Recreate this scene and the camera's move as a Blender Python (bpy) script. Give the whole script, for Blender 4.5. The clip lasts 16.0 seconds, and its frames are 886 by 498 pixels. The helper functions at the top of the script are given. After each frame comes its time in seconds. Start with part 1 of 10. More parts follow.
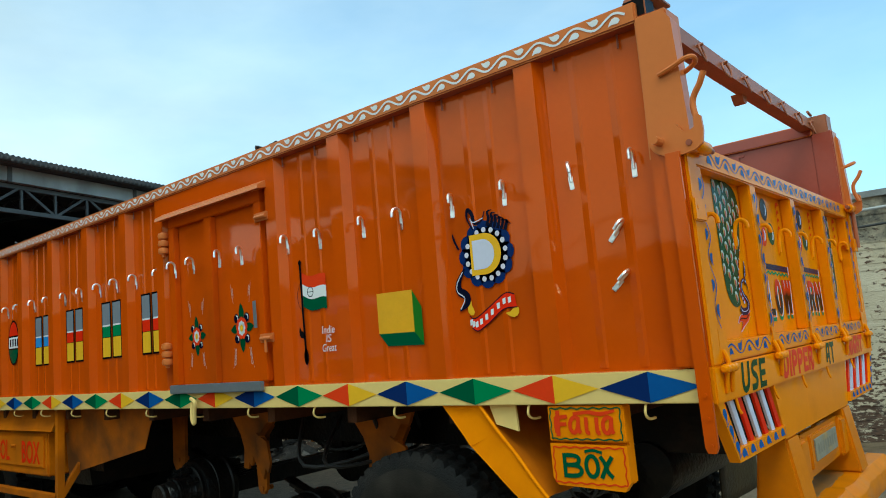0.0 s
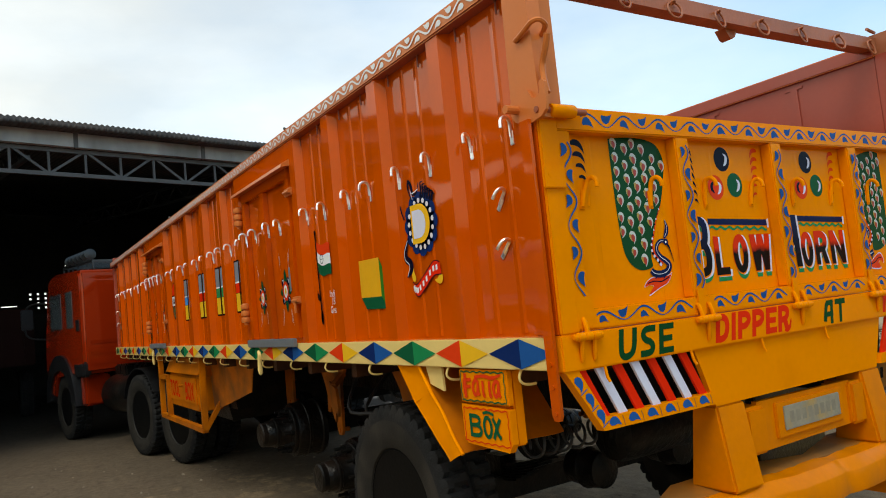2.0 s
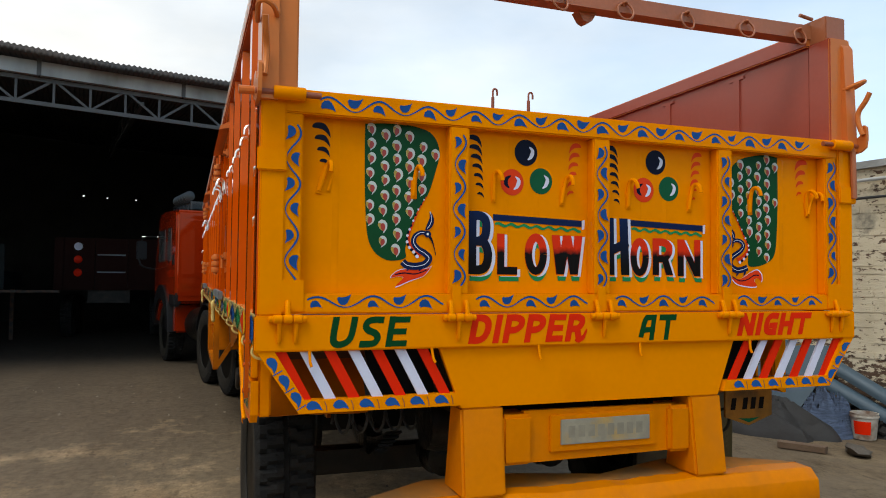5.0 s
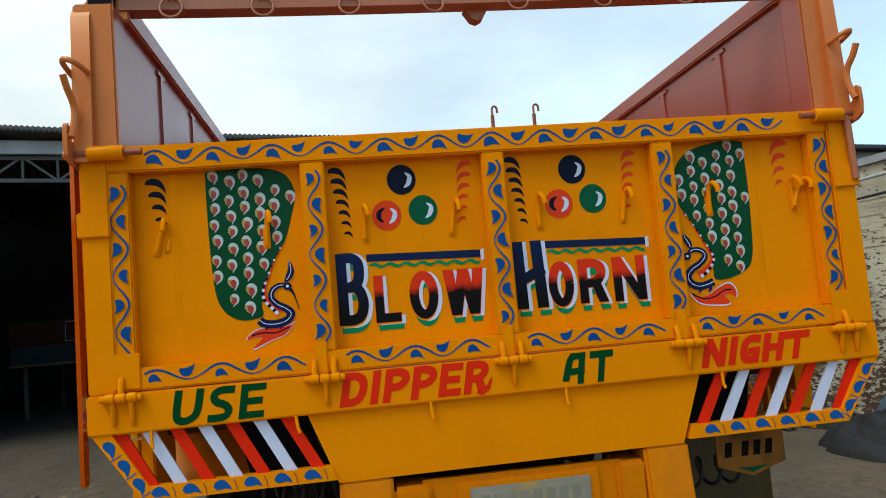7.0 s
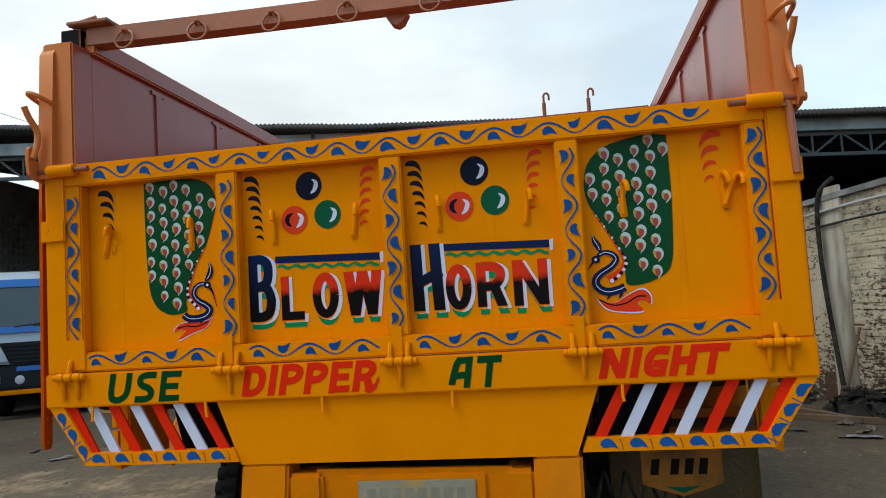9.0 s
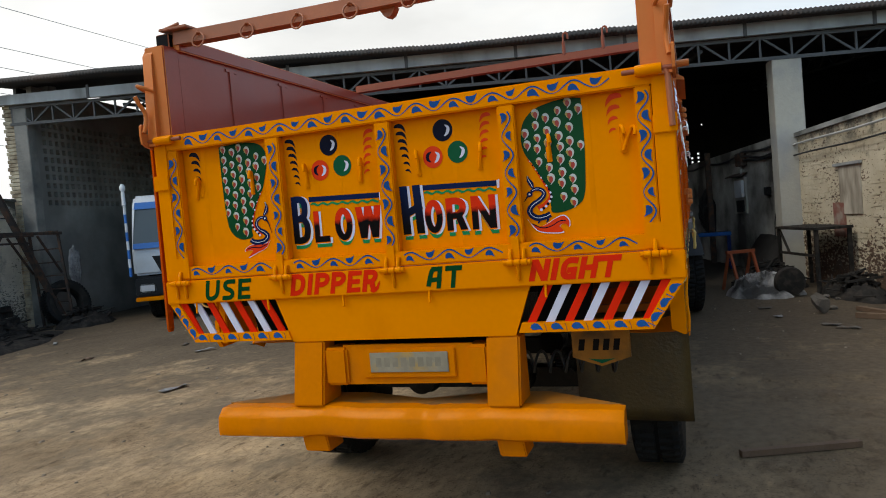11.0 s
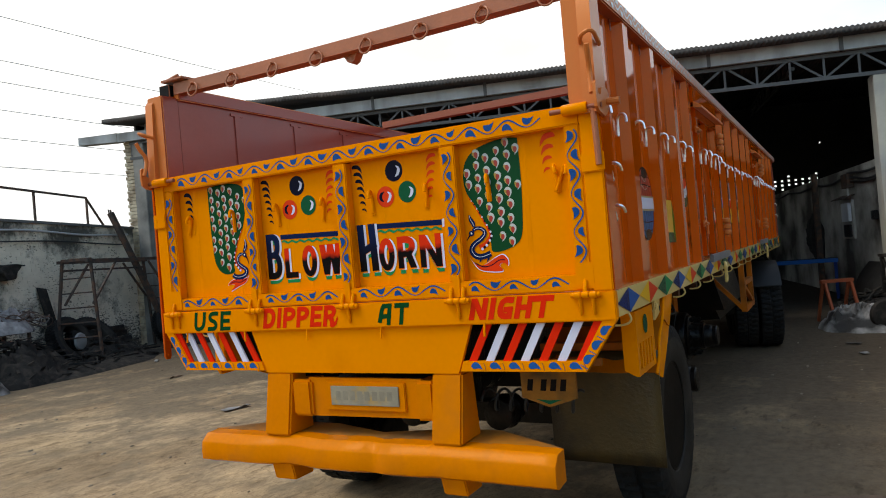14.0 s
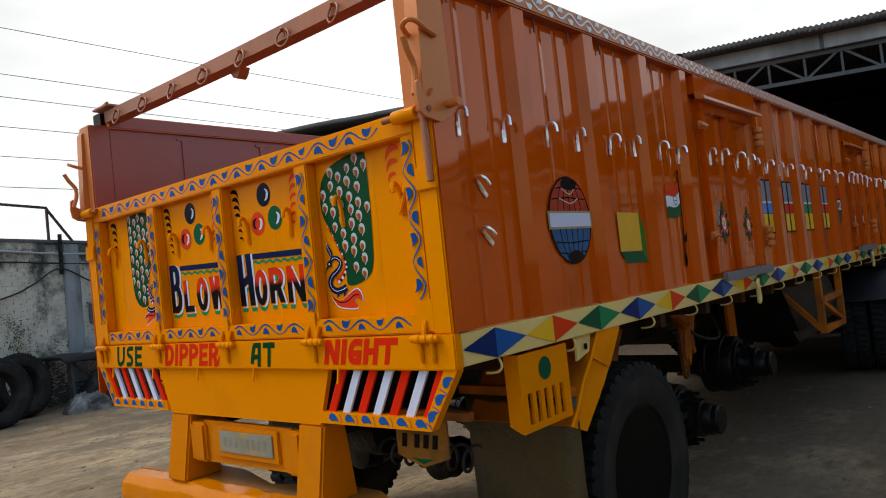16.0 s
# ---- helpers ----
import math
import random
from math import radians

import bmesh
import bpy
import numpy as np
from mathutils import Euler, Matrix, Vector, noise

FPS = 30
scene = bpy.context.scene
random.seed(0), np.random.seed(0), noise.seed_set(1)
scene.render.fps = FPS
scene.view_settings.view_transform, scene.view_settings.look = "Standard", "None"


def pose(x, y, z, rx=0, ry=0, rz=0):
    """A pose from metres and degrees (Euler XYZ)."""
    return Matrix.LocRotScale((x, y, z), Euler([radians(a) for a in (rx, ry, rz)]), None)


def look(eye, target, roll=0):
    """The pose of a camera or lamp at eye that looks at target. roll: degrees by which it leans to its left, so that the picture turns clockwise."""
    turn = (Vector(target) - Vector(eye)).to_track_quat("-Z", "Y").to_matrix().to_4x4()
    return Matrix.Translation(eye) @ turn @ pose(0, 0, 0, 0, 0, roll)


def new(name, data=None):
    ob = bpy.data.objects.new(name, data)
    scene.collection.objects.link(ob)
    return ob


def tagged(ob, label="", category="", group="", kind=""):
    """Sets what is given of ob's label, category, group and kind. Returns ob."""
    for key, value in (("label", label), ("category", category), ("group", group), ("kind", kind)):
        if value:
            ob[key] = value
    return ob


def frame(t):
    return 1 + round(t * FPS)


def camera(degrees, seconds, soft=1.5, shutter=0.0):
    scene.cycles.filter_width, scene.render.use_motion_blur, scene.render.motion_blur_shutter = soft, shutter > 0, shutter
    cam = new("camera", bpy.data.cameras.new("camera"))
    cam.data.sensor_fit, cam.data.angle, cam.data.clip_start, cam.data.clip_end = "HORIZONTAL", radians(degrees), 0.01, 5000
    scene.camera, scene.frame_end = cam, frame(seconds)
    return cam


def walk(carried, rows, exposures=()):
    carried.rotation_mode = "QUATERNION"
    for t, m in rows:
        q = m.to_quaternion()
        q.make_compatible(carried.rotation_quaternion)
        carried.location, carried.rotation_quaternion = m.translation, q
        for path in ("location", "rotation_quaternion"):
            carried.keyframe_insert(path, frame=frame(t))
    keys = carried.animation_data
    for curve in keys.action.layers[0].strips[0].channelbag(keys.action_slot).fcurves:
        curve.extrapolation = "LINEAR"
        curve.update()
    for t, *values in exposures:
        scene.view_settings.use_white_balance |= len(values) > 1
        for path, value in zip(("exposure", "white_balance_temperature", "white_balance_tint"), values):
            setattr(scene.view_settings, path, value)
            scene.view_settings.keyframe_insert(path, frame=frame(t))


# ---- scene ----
cam = camera(63.4, 16.0, soft=1.0)
PATH = [
    (0, (0.815, -3.455, 1.465), (-0.45, -1.928, 1.726), -5.1),
    (0.5, (1.039, -3.314, 1.443), (-0.346, -1.891, 1.682), -5.1),
    (1, (1.246, -3.091, 1.456), (-0.216, -1.746, 1.686), -3.6),
    (1.5, (1.493, -2.891, 1.438), (-0.119, -1.719, 1.606), -5.2),
    (2, (1.687, -2.69, 1.443), (0.001, -1.626, 1.607), -5.9),
    (2.5, (1.842, -2.46, 1.437), (0.135, -1.431, 1.598), -3.3),
    (3, (1.974, -2.258, 1.441), (0.231, -1.286, 1.574), -6.5),
    (3.5, (2.152, -2.086, 1.447), (0.335, -1.259, 1.567), -4.2),
    (4, (2.243, -1.906, 1.44), (0.456, -1.011, 1.521), -5.4),
    (4.2, (2.277, -1.819, 1.435), (0.464, -0.975, 1.503), -3.6),
    (6.3, (2.307, -0.859, 1.459), (0.366, -0.393, 1.591), -2.0),
    (6.5, (2.268, -0.778, 1.481), (0.318, -0.349, 1.603), -3.7),
    (7, (2.192, -0.477, 1.468), (0.218, -0.21, 1.65), -5.0),
    (7.5, (2.082, -0.208, 1.477), (0.095, -0.12, 1.687), -3.0),
    (8, (1.974, 0.003, 1.474), (-0.008, 0.067, 1.74), -3.9),
    (8.5, (2.067, 0.249, 1.477), (0.086, 0.031, 1.643), -5.2),
    (9, (2.234, 0.521, 1.469), (0.266, 0.205, 1.633), -3.5),
    (9.5, (2.358, 0.772, 1.455), (0.386, 0.439, 1.467), -3.1),
    (10, (2.559, 0.944, 1.46), (0.614, 0.482, 1.442), -3.1),
    (10.2, (2.632, 1.037, 1.477), (0.728, 0.424, 1.44), -3.7),
    (12.3, (3.227, 1.525, 1.51), (1.362, 0.809, 1.399), -6.2),
    (12.5, (3.228, 1.587, 1.509), (1.397, 0.793, 1.373), -6.5),
    (13, (3.107, 1.711, 1.502), (1.322, 0.813, 1.42), -5.5),
    (13.5, (2.916, 1.872, 1.532), (1.092, 1.054, 1.471), -4.0),
    (14, (2.684, 1.98, 1.509), (0.929, 1.022, 1.526), -4.8),
    (14.5, (2.413, 2.123, 1.513), (0.705, 1.083, 1.537), -5.9),
    (15, (2.094, 2.281, 1.497), (0.403, 1.213, 1.528), -7.4),
    (15.5, (1.871, 2.467, 1.493), (0.242, 1.309, 1.575), -6.7),
    (16, (1.699, 2.667, 1.501), (0.175, 1.375, 1.578), -5.9),
]
EXPOSURES = ((0.0, 0.03, 5800, -12), (0.5, 0.10, 6300, -6), (1.0, 0.16, 6550, 3), (1.5, 0.08, 6650, -3), (2.0, 0.1, 7000, 6), (3.0, 0.04, 7050, 11), (4.2, 0.02, 7050, 13), (6.5, 0.05, 6100, 0), (7.5, -0.07, 6200, 3), (8.0, -0.12, 6220, 4), (8.5, -0.2, 6240, 4), (9.0, -0.07, 6250, 4), (9.5, -0.09, 6480, 8), (10.0, -0.11, 6600, 10), (12.5, 0.25, 6900, 10), (13.0, 0.38, 6900, 10), (13.5, 0.24, 6900, 10), (14.5, 0.18, 6900, 10), (16.0, 0.02, 6650, 10))
SKY, SUN = 1.04, 1.1
walk(cam, [(t, look(eye, target, roll)) for t, eye, target, roll in PATH], EXPOSURES)

# ---- world, sun ----
SUN_ELEVATION, SUN_AZIMUTH = 57.0, -48.0  # azimuth in degrees from +x towards +y
world = bpy.data.worlds.new("sky")
scene.world = world
world.use_nodes = True
wn, wl = world.node_tree.nodes, world.node_tree.links
wn.clear()
w_out, w_bg = wn.new("ShaderNodeOutputWorld"), wn.new("ShaderNodeBackground")
w_sky = wn.new("ShaderNodeTexSky")
w_sky.sky_type, w_sky.sun_disc = "NISHITA", False
w_sky.sun_elevation, w_sky.sun_rotation = radians(SUN_ELEVATION), radians(90 - SUN_AZIMUTH)
w_sky.air_density, w_sky.dust_density = 1.0, 2.0
w_co = wn.new("ShaderNodeTexCoord")
w_map = wn.new("ShaderNodeMapping")
w_map.inputs["Scale"].default_value = (1.0, 1.0, 2.6)
w_noise = wn.new("ShaderNodeTexNoise")
w_noise.inputs["Scale"].default_value, w_noise.inputs["Detail"].default_value = 1.7, 6.0
w_noise.inputs["Roughness"].default_value = 0.55
w_ramp = wn.new("ShaderNodeMapRange")
w_ramp.inputs["From Min"].default_value, w_ramp.inputs["From Max"].default_value = 0.34, 0.68
w_ramp.inputs["To Min"].default_value, w_ramp.inputs["To Max"].default_value = 0.46, 0.78
# thicker haze away from +y
w_dot = wn.new("ShaderNodeVectorMath")
w_dot.operation = "DOT_PRODUCT"
w_dot.inputs[1].default_value = (-0.30, -0.55, -0.22)
w_add = wn.new("ShaderNodeMath")
w_add.operation, w_add.use_clamp = "ADD", True
w_mix = wn.new("ShaderNodeMix")
w_mix.data_type = "RGBA"
w_gain = wn.new("ShaderNodeVectorMath")
w_gain.operation = "MULTIPLY"
w_gain.inputs[1].default_value = (0.20, 0.245, 0.250)
CLOUD = (1.02, 1.05, 1.06)
# thinner and thicker cloud
w_thick = wn.new("ShaderNodeTexNoise")
w_thick.inputs["Scale"].default_value, w_thick.inputs["Detail"].default_value = 2.6, 7.0
w_bright = wn.new("ShaderNodeMapRange")
w_bright.inputs["From Min"].default_value, w_bright.inputs["From Max"].default_value = 0.36, 0.64
w_bright.inputs["To Min"].default_value, w_bright.inputs["To Max"].default_value = 0.82, 1.06
w_cloud = wn.new("ShaderNodeVectorMath")
w_cloud.operation = "SCALE"
w_cloud.inputs[0].default_value = CLOUD
wl.new(w_map.outputs["Vector"], w_thick.inputs["Vector"])
wl.new(w_thick.outputs["Fac"], w_bright.inputs["Value"])
wl.new(w_bright.outputs["Result"], w_cloud.inputs["Scale"])
wl.new(w_cloud.outputs["Vector"], w_mix.inputs["B"])
wl.new(w_co.outputs["Generated"], w_map.inputs["Vector"])
wl.new(w_map.outputs["Vector"], w_noise.inputs["Vector"])
wl.new(w_noise.outputs["Fac"], w_ramp.inputs["Value"])
wl.new(w_co.outputs["Generated"], w_dot.inputs[0])
wl.new(w_ramp.outputs["Result"], w_add.inputs[0])
wl.new(w_dot.outputs["Value"], w_add.inputs[1])
wl.new(w_sky.outputs["Color"], w_gain.inputs[0])
wl.new(w_gain.outputs["Vector"], w_mix.inputs["A"])
wl.new(w_add.outputs["Value"], w_mix.inputs["Factor"])
wl.new(w_mix.outputs["Result"], w_bg.inputs["Color"])
w_bg.inputs["Strength"].default_value = SKY
wl.new(w_bg.outputs["Background"], w_out.inputs["Surface"])

sun = new("sun", bpy.data.lights.new("sun", "SUN"))
sun.data.energy, sun.data.angle, sun.data.color = SUN, radians(24), (1.0, 0.96, 0.9)
az, el = radians(SUN_AZIMUTH), radians(SUN_ELEVATION)
sun.matrix_world = look((20 * math.cos(el) * math.cos(az), 20 * math.cos(el) * math.sin(az), 20 * math.sin(el)), (0, 0, 0))


# ---- materials ----
def node_mat(name):
    m = bpy.data.materials.new(name)
    m.use_nodes = True
    return m, m.node_tree.nodes, m.node_tree.links, m.node_tree.nodes["Principled BSDF"]


def surface(name, color, rough=0.5, metal=0.0, vary=0.15, grain=30.0, patch=2.0, stain=None, stain_amount=0.0, stain_scale=1.2,
            bump=0.05, bump_scale=60.0, wave=0.0, wave_scale=2.0, coat=0.0, spec=0.5, stretch=(1, 1, 1), random_amount=0.0, tint=None):
    """Paint, metal, dirt: base colour varied at two scales, optional stains, fine bump, slow waviness of sheet metal."""
    m, n, l, p = node_mat(name)
    p.inputs["Roughness"].default_value, p.inputs["Metallic"].default_value = rough, metal
    p.inputs["Coat Weight"].default_value, p.inputs["Coat Roughness"].default_value = coat, 0.06
    p.inputs["Specular IOR Level"].default_value = spec
    if tint:
        p.inputs["Specular Tint"].default_value = (*tint, 1)
    co, mp = n.new("ShaderNodeTexCoord"), n.new("ShaderNodeMapping")
    mp.inputs["Scale"].default_value = stretch
    l.new(co.outputs["Object"], mp.inputs["Vector"])

    def noise_of(scale, detail=4.0):
        t = n.new("ShaderNodeTexNoise")
        t.inputs["Scale"].default_value, t.inputs["Detail"].default_value = scale, detail
        l.new(mp.outputs["Vector"], t.inputs["Vector"])
        return t.outputs["Fac"]

    def math_node(op, a, b):
        t = n.new("ShaderNodeMath")
        t.operation = op
        for i, v in enumerate((a, b)):
            if isinstance(v, (int, float)):
                t.inputs[i].default_value = v
            else:
                l.new(v, t.inputs[i])
        return t.outputs[0]

    both = math_node("ADD", math_node("MULTIPLY", noise_of(grain), 0.4), math_node("MULTIPLY", noise_of(patch), 0.6))
    gain = math_node("ADD", math_node("MULTIPLY", math_node("SUBTRACT", both, 0.5), 4 * vary), 1.0)
    if random_amount:
        info = n.new("ShaderNodeObjectInfo")
        gain = math_node("MULTIPLY", gain, math_node("ADD", math_node("MULTIPLY", math_node("SUBTRACT", info.outputs["Random"], 0.5), random_amount), 1.0))
    sc = n.new("ShaderNodeVectorMath")
    sc.operation = "SCALE"
    sc.inputs[0].default_value = color
    l.new(gain, sc.inputs["Scale"])
    out = sc.outputs["Vector"]
    if stain:
        mr = n.new("ShaderNodeMapRange")
        mr.inputs["From Min"].default_value, mr.inputs["From Max"].default_value = 0.5 - 0.25 * stain_amount, 0.72 - 0.25 * stain_amount
        l.new(noise_of(stain_scale, 8.0), mr.inputs["Value"])
        mx = n.new("ShaderNodeMix")
        mx.data_type = "RGBA"
        mx.inputs["B"].default_value = (*stain, 1)
        l.new(out, mx.inputs["A"])
        l.new(mr.outputs["Result"], mx.inputs["Factor"])
        out = mx.outputs["Result"]
    l.new(out, p.inputs["Base Color"])
    l.new(math_node("ADD", math_node("MULTIPLY", math_node("SUBTRACT", noise_of(patch * 2.3), 0.5), 0.35 * rough), rough), p.inputs["Roughness"])
    normal = None
    if wave:
        b = n.new("ShaderNodeBump")
        b.inputs["Strength"].default_value, b.inputs["Distance"].default_value = 1.0, wave
        l.new(noise_of(wave_scale, 1.0), b.inputs["Height"])
        normal = b.outputs["Normal"]
    if bump:
        b = n.new("ShaderNodeBump")
        b.inputs["Strength"].default_value, b.inputs["Distance"].default_value = 1.0, bump * 0.02
        l.new(noise_of(bump_scale, 6.0), b.inputs["Height"])
        if normal:
            l.new(normal, b.inputs["Normal"])
        normal = b.outputs["Normal"]
    if normal:
        l.new(normal, p.inputs["Normal"])
        l.new(normal, p.inputs["Coat Normal"])
    return m


PAINT = dict(rough=0.05, vary=0.05, grain=45.0, patch=1.6, bump=0.003, bump_scale=50.0, wave=0.0045, wave_scale=3.2, coat=0.0, spec=0.55, tint=(1.0, 0.60, 0.32))
orange = surface("orange_enamel", (0.58, 0.077, 0.0006), stain=(0.40, 0.060, 0.003), stain_amount=-0.1, stain_scale=1.6, **PAINT)
orange_pale = surface("faded_orange_enamel", (0.57, 0.155, 0.035), **{**PAINT, "rough": 0.3})
maroon = surface("maroon_enamel", (0.345, 0.062, 0.034), stain=(0.30, 0.075, 0.055), stain_amount=0.2, stain_scale=0.8, **{**PAINT, "rough": 0.24, "vary": 0.12, "spec": 0.5, "tint": (1.0, 0.84, 0.80)})
yellow = surface("yellow_enamel", (0.83, 0.242, 0.0003), stain=(0.67, 0.18, 0.0003), stain_amount=-0.15, stain_scale=2.2, **{**PAINT, "wave_scale": 4.5, "wave": 0.004, "spec": 0.08, "rough": 0.16, "tint": (1.0, 0.50, 0.12)})
# maroon taken almost to black, holding the shed's shade in the colour
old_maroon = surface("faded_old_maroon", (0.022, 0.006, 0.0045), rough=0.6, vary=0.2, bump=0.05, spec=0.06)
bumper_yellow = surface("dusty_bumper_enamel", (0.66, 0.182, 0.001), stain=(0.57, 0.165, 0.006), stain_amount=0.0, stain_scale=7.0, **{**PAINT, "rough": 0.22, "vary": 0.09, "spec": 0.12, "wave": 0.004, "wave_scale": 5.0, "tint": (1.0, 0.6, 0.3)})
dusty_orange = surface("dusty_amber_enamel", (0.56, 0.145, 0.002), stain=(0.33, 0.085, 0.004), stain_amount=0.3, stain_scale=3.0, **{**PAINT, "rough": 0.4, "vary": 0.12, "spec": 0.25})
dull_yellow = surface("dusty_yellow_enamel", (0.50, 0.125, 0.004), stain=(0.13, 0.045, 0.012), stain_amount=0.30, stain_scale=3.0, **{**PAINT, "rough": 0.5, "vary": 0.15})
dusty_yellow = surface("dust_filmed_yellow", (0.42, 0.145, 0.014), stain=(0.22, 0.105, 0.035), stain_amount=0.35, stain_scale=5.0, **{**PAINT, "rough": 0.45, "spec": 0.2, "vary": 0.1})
dark_brown_steel = surface("grimy_brown_undercoat", (0.085, 0.030, 0.011), rough=0.6, vary=0.25, grain=20, stain=(0.025, 0.014, 0.009), stain_amount=0.3, stain_scale=4, bump=0.15, spec=0.2)
cream = surface("cream_enamel", (0.76, 0.55, 0.19), **{**PAINT, "wave": 0.001, "spec": 0.15})


def enamel(name, color, rough=0.25):
    return surface(name, color, rough=rough, vary=0.06, grain=70.0, patch=6.0, bump=0.015, bump_scale=120.0, spec=0.07)


blue = enamel("blue_enamel", (0.014, 0.085, 0.29))
dark_blue = enamel("dark_blue_enamel", (0.006, 0.022, 0.11))
navy = enamel("navy_black_enamel", (0.004, 0.005, 0.018))
black = enamel("black_enamel", (0.006, 0.005, 0.005))
green = enamel("green_enamel", (0.012, 0.21, 0.07))
dark_green = enamel("dark_green_enamel", (0.006, 0.085, 0.035))
bottle = enamel("bottle_green_enamel", (0.006, 0.058, 0.019))
feather_white = enamel("dulled_white_enamel", (0.50, 0.55, 0.52))
red = enamel("red_enamel", (0.72, 0.022, 0.004))
scarlet = enamel("scarlet_enamel", (0.70, 0.045, 0.008))
white = enamel("white_enamel", (0.74, 0.74, 0.74))
lilac_white = enamel("bluish_white_enamel", (0.62, 0.62, 0.74))
grey_paint = enamel("grey_enamel", (0.20, 0.22, 0.25))
bright_yellow = enamel("bright_yellow_enamel", (0.80, 0.44, 0.02))
cream_white = enamel("thin_white_enamel", (0.62, 0.50, 0.40))
deep_green = enamel("deep_green_enamel", (0.003, 0.052, 0.014))
vine_blue = enamel("vine_blue_enamel", (0.010, 0.062, 0.225))
sky_blue = enamel("sky_blue_enamel", (0.05, 0.25, 0.62))
brown = surface("rust_brown_enamel", (0.27, 0.062, 0.022), rough=0.5, vary=0.15, grain=60, bump=0.06)
rail_brown = surface("rail_brown_enamel", (0.40, 0.115, 0.04), rough=0.42, vary=0.15, grain=60, bump=0.05, stain=(0.2, 0.08, 0.04), stain_amount=0.1)
chrome = surface("zinc_plated_steel", (0.92, 0.91, 0.88), rough=0.3, metal=1.0, vary=0.08, grain=90, bump=0.03)
sill_grey = surface("grey_painted_steel", (0.17, 0.18, 0.19), rough=0.45, metal=0.2, vary=0.12, grain=60, bump=0.05)
rubber = surface("tyre_rubber", (0.013, 0.013, 0.013), rough=0.75, vary=0.2, grain=50, stain=(0.022, 0.02, 0.018), stain_amount=0.2, stain_scale=7, bump=0.25, bump_scale=120, spec=0.15)
wall_rubber = surface("dusty_tyre_sidewall", (0.015, 0.0135, 0.011), rough=0.7, vary=0.2, grain=50, stain=(0.034, 0.029, 0.023), stain_amount=0.3, stain_scale=5, bump=0.1, bump_scale=120, spec=0.2)
rim_black = surface("black_rim_steel", (0.003, 0.003, 0.003), spec=0.08, rough=0.45, vary=0.2, grain=40, bump=0.05)
greasy = surface("greasy_black_steel", (0.004, 0.0037, 0.0034), spec=0.20, rough=0.30, vary=0.3, grain=30, stain=(0.016, 0.010, 0.007), stain_amount=0.1, stain_scale=6, bump=0.3, bump_scale=40)
bare_steel = surface("bare_drum_steel", (0.009, 0.008, 0.007), rough=0.6, metal=0.0, spec=0.12, vary=0.2, grain=40, bump=0.1)
flap_mat = surface("dirty_canvas_flap", (0.070, 0.044, 0.011), rough=0.38, vary=0.25, grain=25, stain=(0.028, 0.018, 0.007), stain_amount=0.3, stain_scale=5, bump=0.2, wave=0.01)
plate_grey = surface("scuffed_grey_plate", (0.27, 0.235, 0.165), rough=0.55, vary=0.3, grain=22, patch=7, stain=(0.45, 0.25, 0.03), stain_amount=-0.1, stain_scale=9, bump=0.1)
cab_red = surface("cab_orange_red", (0.26, 0.018, 0.0025), **{**PAINT, "wave": 0.0})
plastic_black = surface("black_plastic", (0.008, 0.008, 0.009), spec=0.3, rough=0.5, vary=0.15, bump=0.1)
truck_white = surface("cab_white", (0.56, 0.58, 0.60), rough=0.35, vary=0.08, stain=(0.45, 0.44, 0.42), stain_amount=0.1)
truck_blue = surface("cab_blue", (0.035, 0.16, 0.48), rough=0.35, vary=0.1)
scrap_black = surface("charred_scrap", (0.018, 0.016, 0.014), rough=0.85, vary=0.5, grain=14, stain=(0.05, 0.04, 0.032), stain_amount=0.1, stain_scale=9, bump=0.5, spec=0.2)
sooty_cloth = surface("sooty_sacking", (0.34, 0.32, 0.30), rough=0.6, vary=0.5, grain=12, patch=5, stain=(0.02, 0.018, 0.016), stain_amount=0.5, stain_scale=3.2, bump=0.6)
rusty = surface("rusty_angle_iron", (0.042, 0.030, 0.024), rough=0.75, vary=0.3, grain=40, stain=(0.11, 0.05, 0.025), stain_amount=0.2, stain_scale=8, bump=0.2)
fascia_mat = surface("grey_gutter_sheet", (0.36, 0.37, 0.37), rough=0.5, vary=0.12, grain=12, stain=(0.18, 0.18, 0.17), stain_amount=0.2, stain_scale=1.6, bump=0.05, stretch=(1, 1, 0.4))
truss_mat = surface("truss_steel", (0.075, 0.075, 0.075), rough=0.6, metal=0.2, vary=0.2, bump=0.1)
roof_mat = surface("old_roof_sheet", (0.026, 0.024, 0.023), rough=0.7, vary=0.25, grain=10, stain=(0.06, 0.04, 0.03), stain_amount=0.1, stain_scale=0.8, bump=0.1)
plaster_grey = surface("weathered_grey_plaster", (0.33, 0.33, 0.32), rough=0.9, vary=0.2, grain=14, patch=1.2, stain=(0.10, 0.10, 0.095), stain_amount=0.35, stain_scale=0.9, bump=0.5, bump_scale=25, spec=0.2)
pillar_mat = surface("whitewashed_pillar", (0.40, 0.375, 0.32), rough=0.85, vary=0.1, grain=14, stain=(0.30, 0.30, 0.29), stain_amount=0.15, stain_scale=1.5, bump=0.25, bump_scale=25, spec=0.2)
# near-black base puts the shed's deep shade into its wall colour
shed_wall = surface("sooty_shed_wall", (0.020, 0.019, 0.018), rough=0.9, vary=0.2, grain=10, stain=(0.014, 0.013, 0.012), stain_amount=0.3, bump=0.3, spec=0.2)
tarp_mat = surface("grey_tarpaulin", (0.032, 0.030, 0.029), spec=0.15, rough=0.6, vary=0.25, grain=12, bump=0.3, bump_scale=20)
sheet_blue = surface("blue_grey_sheet", (0.050, 0.080, 0.105), rough=0.55, vary=0.12, bump=0.05)
